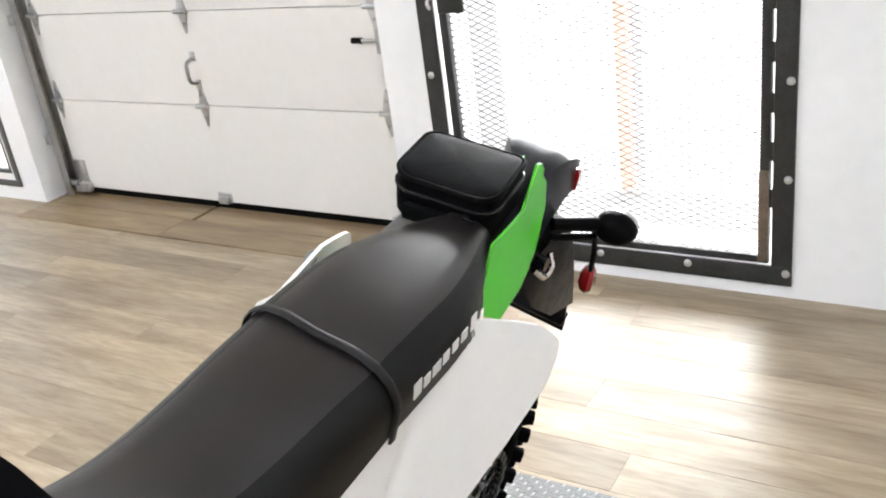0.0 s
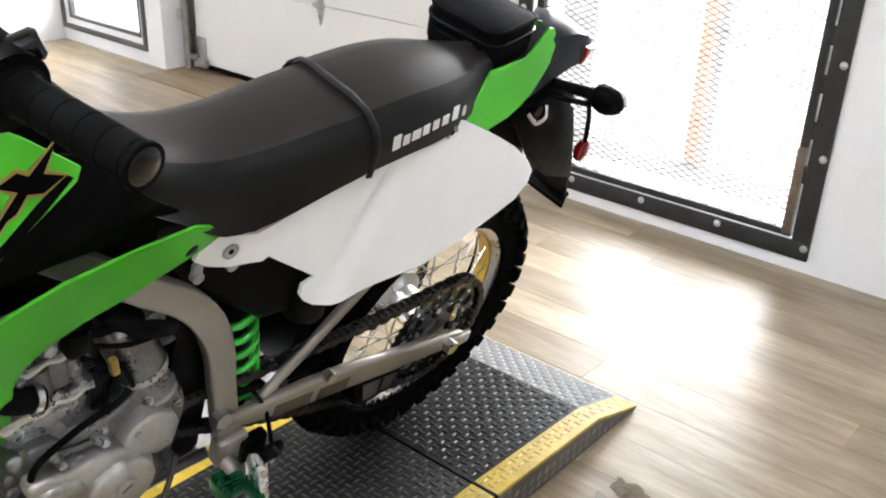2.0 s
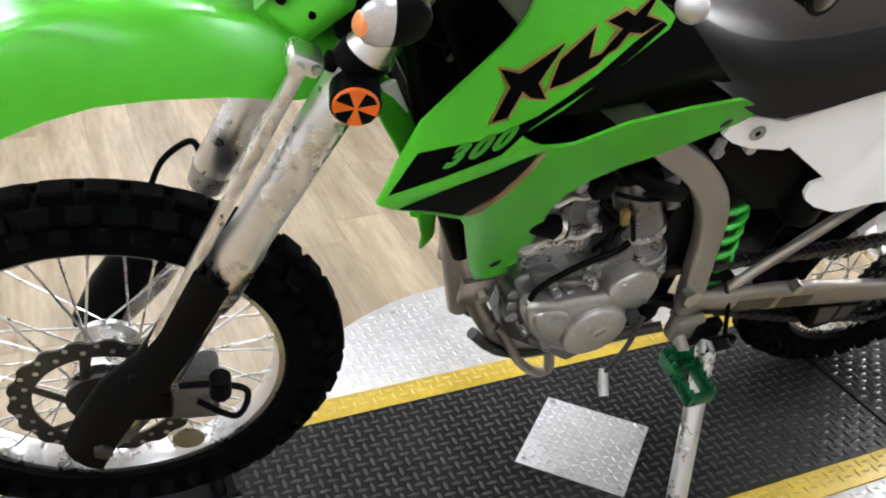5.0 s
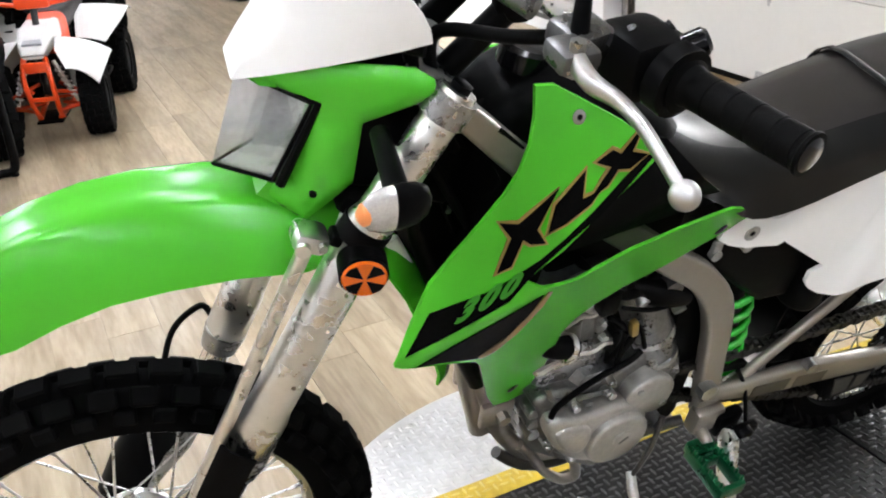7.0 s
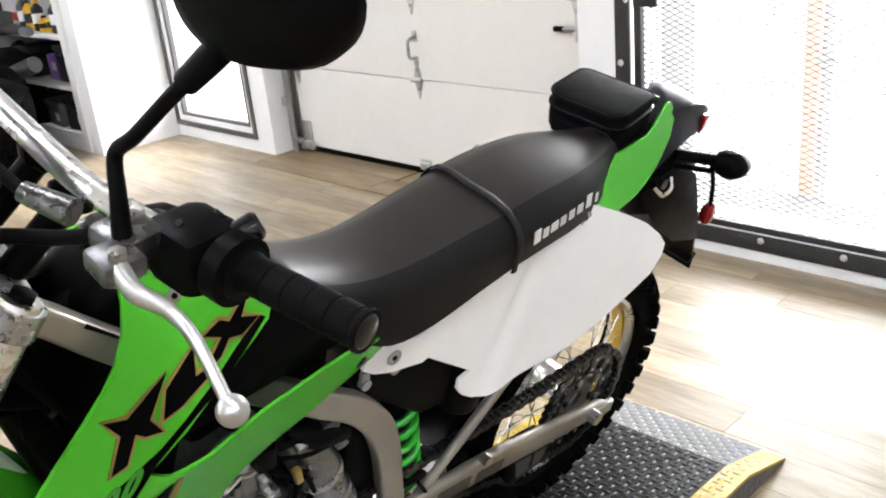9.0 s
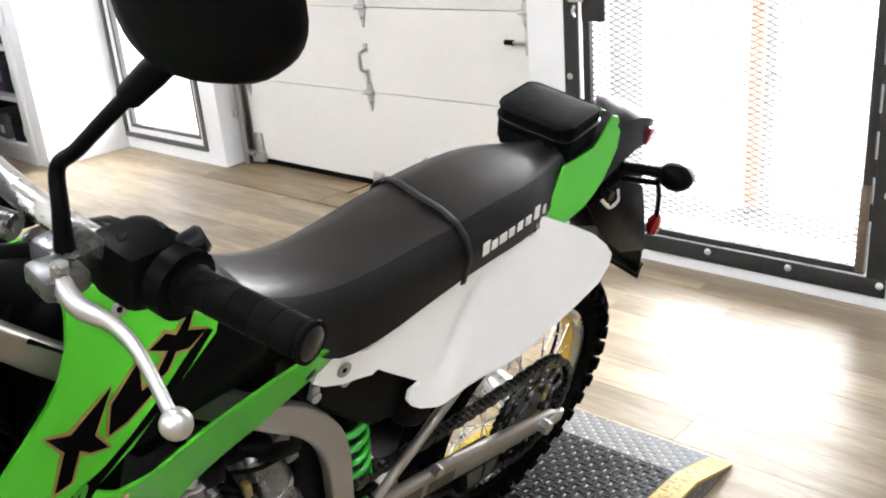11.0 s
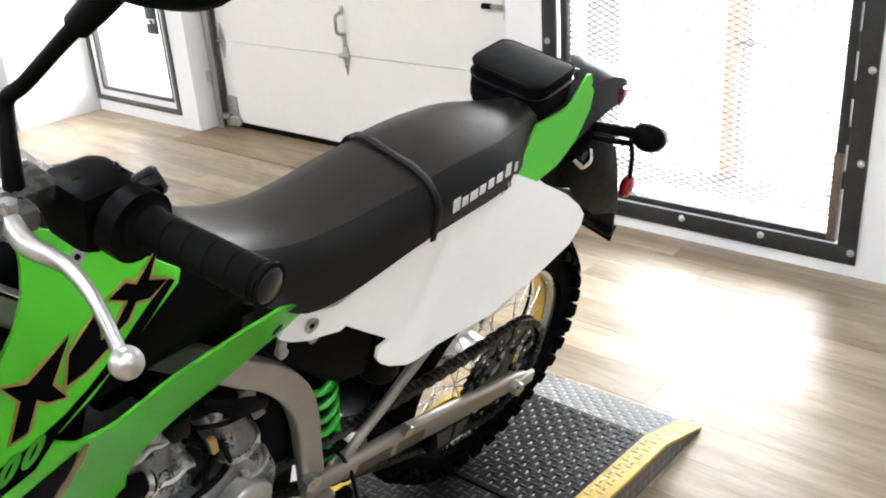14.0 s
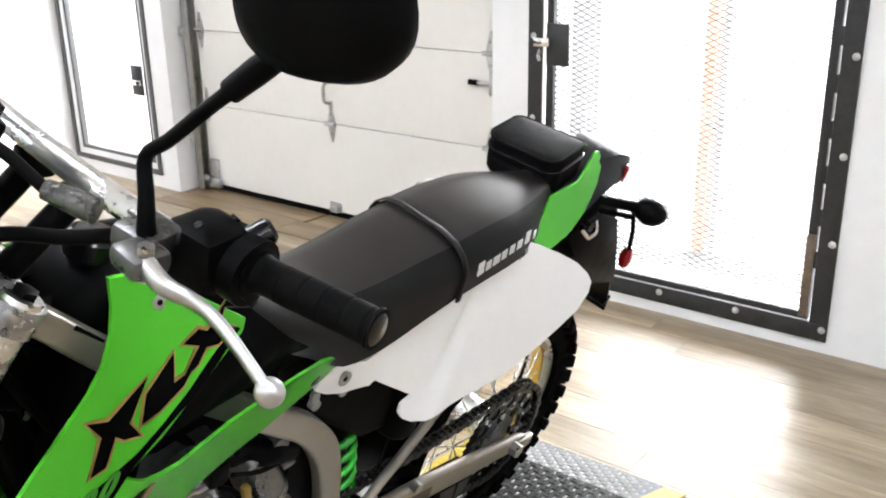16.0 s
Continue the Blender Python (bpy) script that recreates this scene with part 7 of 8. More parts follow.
part("linkage", join(tube([(0.50, 0.03, 0.355), (0.43, 0.03, 0.33)], 0.018, 10), tube([(0.43, 0.04, 0.33), (0.40, 0.045, 0.42)], 0.012, 10)), ALU_BRIGHT, bike)
part("mud_guard", grid_solid([[Vector((x, y, z)) for y in (-0.06, -0.03, 0.0, 0.03, 0.06)] for x, z in ((0.385, 0.385), (0.40, 0.44), (0.40, 0.50), (0.385, 0.58), (0.33, 0.66), (0.24, 0.72))], 0.004), BLACK_P, bike)

# ---- tool bag strapped on the seat's tail ----
bag = empty("tool_bag", BIKE_M @ pose(0.011, -0.046, 0.940, 2, 4, 8), "small black zipped tool bag on the seat's tail", "bag")


def bag_ring(z, s, sq=1.0):
    return [(x, y, 0.90 * z + (0.005 * math.cos(x * 18) - 0.006 * math.cos(y * 22)) * sq) for x, y in round_rect(0, 0, 0.132 * s, 0.150 * s, 0.026 * s, 6)]


bd = part("body", loft([bag_ring(-0.03, 0.93, 0), bag_ring(-0.022, 0.98, 0), bag_ring(0.0, 1.0, 0), bag_ring(0.028, 1.0), bag_ring(0.042, 0.985)]), FABRIC, bag, "", 50)
top_rows = []
for s, z in ((0.985, 0.042), (0.97, 0.047), (0.90, 0.049), (0.7, 0.050), (0.4, 0.051), (0.05, 0.051)):
    top_rows.append(bag_ring(z, s))
part("top_panel", loft(top_rows), LEATHER, bag, "smooth black leatherette lid", 60)
ringpts = [Vector(p) for p in bag_ring(0.045, 0.99)]
part("piping", tube(ringpts + [ringpts[0]], 0.0035, 8), RUBBER, bag, "raised black piping")
zp = [Vector(p) for p in bag_ring(0.022, 1.012)]
part("zip", tube(zp + [zp[0]], 0.0028, 6), BLACK_GLOSS, bag, "black zip")
fp = part("front_pocket", box((0.076, 0.0, -0.004), (0.010, 0.10, 0.026), 0.004), FABRIC, bag)
part("zip_pull", box((0.078, 0.045, 0.014), (0.005, 0.018, 0.006), 0.002), BLACK_GLOSS, bag)

# ---- motorcycle platform ----
PZ = 0.085
TX0, TX1 = -0.56, 0.0      # the track
TY1 = -0.588               # where the ramp joins


def lug(verts, faces, x, y, z, ang, slope=0.0, n=None, l=0.025, w=0.0068, h=0.0025):
    ca, sa = math.cos(ang), math.sin(ang)
    i = len(verts)
    for u, v, q in ((-l / 2, 0, 0), (-l / 5, -w / 2, 0), (l / 5, -w / 2, 0), (l / 2, 0, 0), (l / 5, w / 2, 0), (-l / 5, w / 2, 0), (-l / 3.4, 0, h), (l / 3.4, 0, h)):
        dx, dy = u * ca - v * sa, u * sa + v * ca
        verts.append((x + dx, y + dy, z + dy * slope + q))
    faces.extend([(i, i + 1, i + 6), (i + 1, i + 2, i + 7, i + 6), (i + 2, i + 3, i + 7), (i + 3, i + 4, i + 7), (i + 4, i + 5, i + 6, i + 7), (i + 5, i, i + 6)])


def tread(name, inside, material, parent, x0, x1, y0, y1, zf, slope=0.0, cell=0.0205):
    v, f = [], []
    for i in range(int((x1 - x0) / cell) + 1):
        for j in range(int((y1 - y0) / cell) + 1):
            x, y = x0 + (i + 0.5) * cell, y0 + (j + 0.5) * cell
            if x < x1 - 0.004 and y < y1 - 0.004 and inside(x, y):
                lug(v, f, x, y, zf(x, y), 0.0 if (i + j) % 2 else math.pi / 2, slope)
    return from_lists(name, v, f, material, parent, "", "stuff", 1)


plat = empty("motorcycle_turntable", pose(0, 0, 0), "round display turntable with black and yellow tread-plate track", "turntable")
CX, CY, CR = -0.28, -1.20, 0.597
disc = part("disc", lathe((CX, CY, 0), (0, 0, 1), [(0.0, PZ - 0.013), (CR - 0.003, PZ - 0.013), (CR, PZ - 0.010), (CR, PZ - 0.005), (CR - 0.002, PZ - 0.003), (0.0, PZ - 0.003)], 96), ALU_TREAD, plat, "bare aluminium tread-plate disc")
tread("disc_tread", lambda x, y: math.hypot(x - CX, y - CY) < CR - 0.02 and not (TX0 - 0.01 < x < TX1 + 0.01), ALU_TREAD, disc, CX - CR, CX + CR, CY - CR, CY + CR, lambda x, y: PZ - 0.003)
part("base", lathe((CX, CY, 0), (0, 0, 1), [(0.0, 0.001), (0.40, 0.001), (0.40, PZ - 0.014), (0.0, PZ - 0.014)], 48), GATE, plat, "dark round steel base")
for a in range(0, 360, 24):
    x, y = CX + (CR - 0.035) * math.cos(radians(a + 8)), CY + (CR - 0.035) * math.sin(radians(a + 8))
    if not TX0 - 0.02 < x < TX1 + 0.02:
        part("screw", lathe((x, y, PZ - 0.003), (0, 0, 1), [(0.0, 0.0), (0.007, 0.0), (0.006, 0.002), (0.0, 0.003)], 10), STEEL, disc)
YW = 0.06
track_y0 = -2.28
trk = part("deck", span((TX0 + YW, track_y0, PZ - 0.012), (TX1 - YW, TY1 - 0.004, PZ), 0.001), BLACK_DECK, plat, "black painted tread-plate deck")
part("side_skirt", span((TX1 - 0.006, -0.69, 0.003), (TX1 - 0.001, TY1 - 0.004, PZ - 0.013)), SKIRT, plat)
tread("deck_tread", lambda x, y: math.hypot(x + 0.268, y + 1.2) > 0.0, BLACK_LUG, trk, TX0 + YW + 0.004, TX1 - YW - 0.004, track_y0, TY1 - 0.01, lambda x, y: PZ)
for x0, x1 in ((TX0, TX0 + YW), (TX1 - YW, TX1)):
    e = part("edge_strip", span((x0, track_y0, PZ - 0.012), (x1, TY1 - 0.004, PZ + 0.0004), 0.001), YELLOW, plat, "yellow painted tread-plate edge")
    tread("edge_tread", lambda x, y: True, YELLOW_LUG, e, x0 + 0.004, x1 - 0.002, track_y0, TY1 - 0.008, lambda x, y: PZ + 0.0004)
part("front_base", span((TX0 + 0.03, track_y0 + 0.02, 0.002), (TX1 - 0.03, -1.82, PZ - 0.013)), GATE, plat)
cov = part("cover_plate", box((-0.268, -1.203, PZ + 0.0035), (0.205, 0.205, 0.003), 0.0008, Matrix.Rotation(radians(44), 4, "Z")), ALU_TREAD, plat, "bare aluminium square cover plate")
cv, cf = [], []
for i in range(13):
    for j in range(13):
        u, w_ = (i - 6) * 0.0158, (j - 6) * 0.0158
        if abs(u) < 0.097 and abs(w_) < 0.097:
            c44, s44 = math.cos(radians(44)), math.sin(radians(44))
            lug(cv, cf, -0.268 + u * c44 - w_ * s44, -1.203 + u * s44 + w_ * c44, PZ + 0.005, 0.0 if (i + j) % 2 else math.pi / 2, l=0.019, w=0.005)
from_lists("cover_tread", cv, cf, ALU_TREAD, cov, "", "stuff", 1)
for a in range(4):
    t = radians(44 + 90 * a + 45)
    part("screw", lathe((-0.268 + 0.128 * math.cos(t), -1.203 + 0.128 * math.sin(t), PZ + 0.005), (0, 0, 1), [(0.0, 0.0), (0.006, 0.0), (0.005, 0.002), (0.0, 0.0025)], 10), STEEL, cov)

chock = empty("wheel_chock", pose(-0.405, -1.99, PZ), "low black steel wheel chock under the front tyre", "wheel chock")
part("plate", box((0, 0, 0.006), (0.20, 0.30, 0.010), 0.002), BLACK_P, chock)
for x in (-0.085, 0.085):
    part("side_rail", box((x, 0, 0.030), (0.012, 0.30, 0.040), 0.003), BLACK_P, chock)
for y in (-0.12, 0.12):
    part("cross_bar", box((0, y, 0.034), (0.158, 0.016, 0.034), 0.004), BLACK_P, chock)
part("edge_trim", box((0.0925, 0, 0.030), (0.003, 0.296, 0.036), 0.001), STEEL, chock, "worn bright edge")

ramp = empty("loading_ramp", pose(0, 0, 0), "tread-plate loading ramp with yellow painted edges", "ramp")
RY = -0.19
Z1, Z2, Z3 = PZ, 0.068, 0.010
s1, s2 = (Z2 - Z1) / (RY - TY1), (Z3 - Z2) / (0.0 - RY)


def ramp_strip(x0, x1, lift=0.0):
    prof = [(TY1, Z1 + lift), (RY, Z2 + lift), (0.0, Z3 + lift), (0.0, Z3 - 0.006), (RY, Z2 - 0.008), (TY1, Z1 - 0.008)]
    return loft([[(x0, y, z) for y, z in prof], [(x1, y, z) for y, z in prof]])


rz = lambda x, y: Z1 + s1 * (y - TY1) if y < RY else Z2 + s2 * (y - RY)
rd = part("deck", ramp_strip(TX0 + YW, TX1 - YW), BLACK_DECK, ramp, "black painted tread-plate deck", 20)
tread("deck_tread", lambda x, y: True, BLACK_LUG, rd, TX0 + YW + 0.004, TX1 - YW - 0.004, TY1 + 0.006, RY - 0.004, rz, s1)
tread("lip_tread", lambda x, y: True, LIP_LUG, rd, TX0 + YW + 0.004, TX1 - YW - 0.004, RY + 0.004, -0.006, lambda x, y: rz(x, y) + 0.0012, s2)
part("lip", loft([[(x, RY + 0.004, Z2 - 0.0006), (x, -0.001, Z3 + 0.0012), (x, -0.001, Z3 + 0.0002), (x, RY + 0.004, Z2 - 0.002)] for x in (TX0 + YW, TX1 - YW)]), LIP, ramp, "bare worn tread-plate lip", 20)
for x0, x1 in ((TX0, TX0 + YW), (TX1 - YW, TX1)):
    e = part("edge_strip", ramp_strip(x0, x1, 0.0004), YELLOW, ramp, "yellow painted tread-plate edge", 20)
    tread("edge_tread", lambda x, y: True, YELLOW_LUG, e, x0 + 0.004, x1 - 0.002, TY1 + 0.006, RY - 0.004, rz, s1)
    tread("edge_tread", lambda x, y: True, YELLOW_LUG, e, x0 + 0.004, x1 - 0.002, RY + 0.004, -0.006, rz, s2)
for x in (TX0 + 0.003, TX1 - 0.003):
    prof = [(TY1, 0.001), (TY1, Z1 - 0.008), (RY, Z2 - 0.008), (-0.004, Z3 - 0.006), (-0.004, 0.001)]
    sk = part("side_skirt", loft([[(x - 0.002, y, z) for y, z in prof], [(x + 0.002, y, z) for y, z in prof]]), SKIRT, ramp, "bare tread-plate side", 20)
    sv, sf = [], []
    for i in range(int(0.56 / 0.028)):
        y = TY1 + 0.02 + i * 0.028
        for z in (0.016, 0.040, 0.064):
            if z < rz(0, y) - 0.018:
                k = len(sv)
                for dy, dz, dx in ((-0.009, -0.009, 0), (0.003, -0.003, 0.0), (0.009, 0.009, 0), (-0.003, 0.003, 0.0), (0, 0, 0.003)):
                    sv.append((x + (0.002 + dx if x > -0.2 else -0.002 - dx), y + dy, z + dz))
                sf.extend([(k, k + 1, k + 4), (k + 1, k + 2, k + 4), (k + 2, k + 3, k + 4), (k + 3, k, k + 4)])
    from_lists("side_tread", sv, sf, LIP_LUG, sk, "", "stuff")
part("joint_strip", join(span((TX0, TY1 - 0.006, PZ - 0.02), (TX1 + 0.003, TY1 + 0.002, PZ + 0.002), 0.001), span((TX1 - 0.001, TY1 - 0.006, 0.002), (TX1 + 0.004, TY1 + 0.002, PZ + 0.002), 0.001)), BLACK_P, ramp, "black joint strip")

# ---- shelving behind the wall return ----
SHELF_W = mat("white_shelf_board", (0.78, 0.78, 0.77), 0.5, 0, 0.05, 5, rvar=0.05)
BOX_BLACK = mat("black_case", (0.012, 0.012, 0.013), 0.5, 0, 0.3, 14, 0.1, 120, spec=0.25)
BOX_GREY = mat("grey_case", (0.10, 0.10, 0.11), 0.5, 0, 0.3, 14, 0.1, 120)
PURPLE = mat("purple_carton", (0.09, 0.03, 0.16), 0.4, 0, 0.2, 20)
CAN_YELLOW = mat("yellow_bottle", (0.72, 0.42, 0.02), 0.35, 0, 0.1, 20)
CAN_BLACK = mat("black_bottle", (0.02, 0.02, 0.02), 0.3, 0, 0.2, 20)
WHITE_DULL = mat("dull_white_plastic", (0.52, 0.51, 0.50), 0.5, 0, 0.08, 8, rvar=0.06)
RED_P = mat("red_plastic", (0.60, 0.022, 0.014), 0.28, 0, 0.08, 6, coat=0.3, rvar=0.05)
ORANGE_P = mat("orange_paint", (0.72, 0.065, 0.010), 0.32, 0, 0.08, 8, coat=0.2)
GREY_P = mat("grey_plastic", (0.28, 0.28, 0.29), 0.45, 0, 0.1, 8, rvar=0.06)
DARK_M = mat("dark_metal", (0.05, 0.05, 0.052), 0.4, 0.7, 0.4, 14, rvar=0.1)

shelf = empty("shelving_unit", pose(-5.36, 0.775, 0), "white open shelving unit stocked with cases and bottles", "shelf")
part("stile", span((0.48, -0.245, 0), (0.556, 0.245, 1.95), 0.002), SHELF_W, shelf)
part("stile", span((-0.62, -0.245, 0), (-0.56, 0.245, 1.95), 0.002), SHELF_W, shelf)
part("back", span((-0.56, 0.225, 0.0), (0.48, 0.245, 1.95)), SHELF_W, shelf)
for z in (0.115, 0.42, 0.735, 1.10, 1.46, 1.93):
    part("shelf", span((-0.56, -0.24, z - 0.03), (0.48, 0.225, z), 0.002), SHELF_W, shelf)
part("kickboard", span((-0.56, -0.235, 0.0), (0.48, -0.215, 0.085)), SHELF_W, shelf)


def case(x, y, z, w, d, h, material, label, name="storage_case", rz=0):
    """A moulded case with a lid, a handle and a pale sticker."""
    e = empty(name, pose(x, y, z, 0, 0, rz), label, "case")
    part("body", box((0, 0, h * 0.42), (w, d, h * 0.82), 0.012), material, e)
    part("lid", box((0, 0, h * 0.91), (w + 0.012, d + 0.012, h * 0.16), 0.008), material, e)
    part("handle", tube([(-w * 0.2, -d / 2 - 0.002, h * 0.78), (-w * 0.2, -d / 2 - 0.022, h * 0.74), (w * 0.2, -d / 2 - 0.022, h * 0.74), (w * 0.2, -d / 2 - 0.002, h * 0.78)], 0.006, 8), BOX_BLACK, e)
    part("sticker", box((w * 0.25, -d / 2 - 0.0015, h * 0.4), (w * 0.26, 0.002, h * 0.3), 0.0), SHELF_W, e, "white sticker")
    return e


case(-5.02, 0.73, 0.422, 0.22, 0.30, 0.24, BOX_BLACK, "black plastic case with a white sticker on a shelf")
e = empty("carton", pose(-5.24, 0.70, 0.422), "dark purple cardboard carton on a shelf", "carton")
part("box", box((0, 0, 0.08), (0.13, 0.20, 0.16), 0.003), PURPLE, e)
part("flap", box((0, 0, 0.1615), (0.125, 0.195, 0.003), 0.001), PURPLE, e)
part("print", box((0.02, -0.1015, 0.09), (0.06, 0.002, 0.05)), DECAL_GREY, e)
case(-5.00, 0.72, 0.117, 0.23, 0.32, 0.20, BOX_BLACK, "black case on the lowest shelf", rz=4)
case(-5.30, 0.72, 0.117, 0.25, 0.32, 0.17, BOX_GREY, "dark grey case on the lowest shelf", rz=-5)
case(-5.66, 0.72, 0.117, 0.28, 0.32, 0.22, BOX_BLACK, "black case on the lowest shelf")
case(-5.62, 0.72, 0.422, 0.26, 0.30, 0.20, BOX_BLACK, "black plastic case with a white sticker on a shelf")


def bottle(x, y, material, h):
    e = empty("oil_bottle", pose(x, y, 0.737), "yellow oil bottle on the shelf" if material is CAN_YELLOW else "black oil bottle on the shelf", "bottle", "bottles on the shelf")
    part("body", tube([(0, 0, 0), (0, 0, 0.006), (0, 0, h * 0.7), (0, 0, h * 0.82), (0, 0, h * 0.86)], [0.034, 0.038, 0.038, 0.018, 0.014], 18), material, e)
    part("cap", tube([(0, 0, h * 0.86), (0, 0, h)], 0.017, 14), CAN_BLACK if material is CAN_YELLOW else CAN_YELLOW, e)
    part("label", ring((0, 0, h * 0.4), (0, 0, 1), 0.037, 0.0388, h * 0.3, 24), SHELF_W if material is CAN_BLACK else CAN_BLACK, e, "printed label band")


for k, (x, y, mm, hh) in enumerate(((-5.20, 0.60, CAN_YELLOW, 0.10), (-5.11, 0.61, CAN_YELLOW, 0.12), (-5.02, 0.60, CAN_BLACK, 0.21), (-4.93, 0.61, CAN_YELLOW, 0.19), (-5.30, 0.61, CAN_BLACK, 0.2), (-5.40, 0.60, CAN_YELLOW, 0.2), (-5.52, 0.61, CAN_BLACK, 0.22), (-4.97, 0.70, CAN_BLACK, 0.24), (-5.08, 0.72, CAN_BLACK, 0.23))):
    bottle(x, y, mm, hh)


# ---- quads and other machines on show ----
def quad_wheel(parent, x, y, R, W, steer=0.0, knobs=16, rim_mat=None):
    """A fat knobbly tyre on a dished rim; its axle lies along y."""
    s = 1 if y > 0 else -1
    m = Matrix.Translation((x, y, R)) @ Matrix.Rotation(steer, 4, "Z")
    h = W / 2
    t = lathe((0, 0, 0), (0, 1, 0), [(R * 0.52, -h * 0.8), (R * 0.72, -h), (R * 0.88, -h * 0.96), (R * 0.95, -h * 0.7), (R * 0.96, 0), (R * 0.95, h * 0.7), (R * 0.88, h * 0.96), (R * 0.72, h), (R * 0.52, h * 0.8)], 40)
    t.transform(m)
    ty = part("tyre", t, TYRE, parent, "fat black knobbly tyre", 40)
    kn = []
    for i in range(knobs):
        for j, yy in enumerate((-0.72, -0.24, 0.24, 0.72)):
            a = 2 * math.pi * (i + 0.5 * (j % 2)) / knobs
            b = box((0, 0, 0), (R * 0.24, W * 0.2, R * 0.09), R * 0.012, segs=1)
            b.transform(m @ Matrix.Rotation(a, 4, "Y") @ Matrix.Translation((0, yy * h, R * 0.97)) @ Matrix.Rotation(radians(-20 * yy), 4, "X"))
            kn.append(b)
    k = part("tread", join(*kn), TYRE, ty, "chunky tread blocks", 30)
    k["kind"] = "stuff"
    rim = lathe((0, 0, 0), (0, 1, 0), [(0.0, s * h * 0.25), (R * 0.16, s * h * 0.3), (R * 0.3, s * h * 0.05), (R * 0.46, s * h * 0.2), (R * 0.54, s * h * 0.85), (R * 0.57, s * h * 0.8), (R * 0.5, -s * h * 0.7), (R * 0.4, -s * h * 0.6), (0.0, -s * h * 0.3)], 32)
    rim.transform(m)
    part("rim", rim, rim_mat or DARK_M, ty, "", 45)


def quad(m, label, k, body, trim, frame_mat, R=0.18, W=0.13):
    """A small quad bike; k scales the length and width of its chassis."""
    q = empty("quad_bike", m, label, "quad bike", "quads on show")
    wb, tr = 0.78 * k, 0.235 * k
    for x, y, st in ((0.0, tr, 0.08), (0.0, -tr, 0.08), (-wb, tr, 0), (-wb, -tr, 0)):
        quad_wheel(q, x, y, R, W if x > -0.1 else W * 1.2, st)
    # nose with a headlight plate
    nz = R * 2.35
    part("nose", loft([[(x, y, z) for y, z in round_rect(0, zc, w, h, 0.02 * k, 4)] for x, zc, w, h in ((-0.22 * k, nz + 0.06, 0.17 * k, 0.10), (-0.02 * k, nz + 0.05, 0.16 * k, 0.10), (0.07 * k, nz + 0.02, 0.14 * k, 0.07), (0.11 * k, nz, 0.11 * k, 0.03))]), body, q, "", 50)
    part("headlight", loft([[(x, y, z) for y, z in round_rect(0, zc, w, h, 0.012, 4)] for x, zc, w, h in ((0.055 * k, nz + 0.045, 0.11 * k, 0.035), (0.085 * k, nz + 0.035, 0.10 * k, 0.03))]), GREY_P, q, "smoked headlight")
    part("front_bumper", join(*[tube([(0.02 * k, 0.055 * k * s, R * 0.55), (0.09 * k, 0.06 * k * s, R * 1.0), (0.13 * k, 0.065 * k * s, R * 1.75), (0.09 * k, 0.05 * k * s, R * 2.3)], 0.013, 10, n=4) for s in (1, -1)], box((0.115 * k, 0, R * 2.05), (0.022, 0.125 * k, 0.05), 0.008), box((0.115 * k, 0, R * 1.2), (0.016, 0.12 * k, 0.02), 0.004)), frame_mat, q, "painted tube bumper")
    for s in (1, -1):
        rows = []
        for x, z, w0, w1 in ((0.20 * k, R * 2.05, 0.16, 0.30), (0.12 * k, R * 2.45, 0.11, 0.34), (-0.02 * k, R * 2.62, 0.09, 0.35), (-0.18 * k, R * 2.4, 0.09, 0.32), (-0.28 * k, R * 1.9, 0.10, 0.24)):
            rows.append([Vector((x, s * k * (w0 + (w1 - w0) * j / 5), z - 0.085 * k * (j / 5) ** 2.2)) for j in range(6)])
        part("front_fender", grid_solid(rows, 0.006), body, q, "", 50)
        rows = []
        for x, z, w0, w1 in ((-0.45 * k, R * 2.1, 0.10, 0.25), (-0.58 * k, R * 2.6, 0.09, 0.34), (-0.78 * k, R * 2.75, 0.08, 0.36), (-0.98 * k, R * 2.5, 0.08, 0.34)):
            rows.append([Vector((x, s * k * (w0 + (w1 - w0) * j / 5), z - 0.03 * (j / 5) ** 2)) for j in range(6)])
        part("rear_fender", grid_solid(rows, 0.006), body, q, "", 50)
        for zz, zo in ((R * 0.8, R * 0.85), (R * 1.35, R * 1.15)):
            part("control_arm", join(tube([(0.07 * k, 0.05 * k * s, zz), (0.0, (tr - W * 0.45) * s, zo)], 0.009, 8), tube([(-0.09 * k, 0.05 * k * s, zz), (0.0, (tr - W * 0.45) * s, zo)], 0.009, 8)), frame_mat, q)
        pts = [Vector((0.03 * k, 0.07 * k * s, R * 2.1)).lerp(Vector((0.02 * k, 0.15 * k * s, R * 0.95)), t / 60) for t in range(61)]
        part("shock", tube([pts[0], pts[-1]], 0.010, 10), ALU_BRIGHT, q)
        part("shock_spring", tube([p + Vector((0.017 * math.cos(i * 0.9), 0.017 * math.sin(i * 0.9), 0)) for i, p in enumerate(pts[8:54])], 0.0045, 6), SHELF_W, q, "coil spring")
        part("grip", tube([(-0.17 * k, 0.22 * k * s, R * 3.55), (-0.21 * k, 0.33 * k * s, R * 3.5)], 0.016, 12), RUBBER, q)
        part("footrest", box((-0.42 * k, 0.17 * k * s, R * 1.1), (0.22 * k, 0.16 * k, 0.02), 0.004), BLACK_P, q)
    part("handlebar", tube([(-0.17 * k, 0.23 * k, R * 3.55), (-0.12 * k, 0.08 * k, R * 3.45), (-0.12 * k, -0.08 * k, R * 3.45), (-0.17 * k, -0.23 * k, R * 3.55)], 0.011, 12, n=4), frame_mat, q)
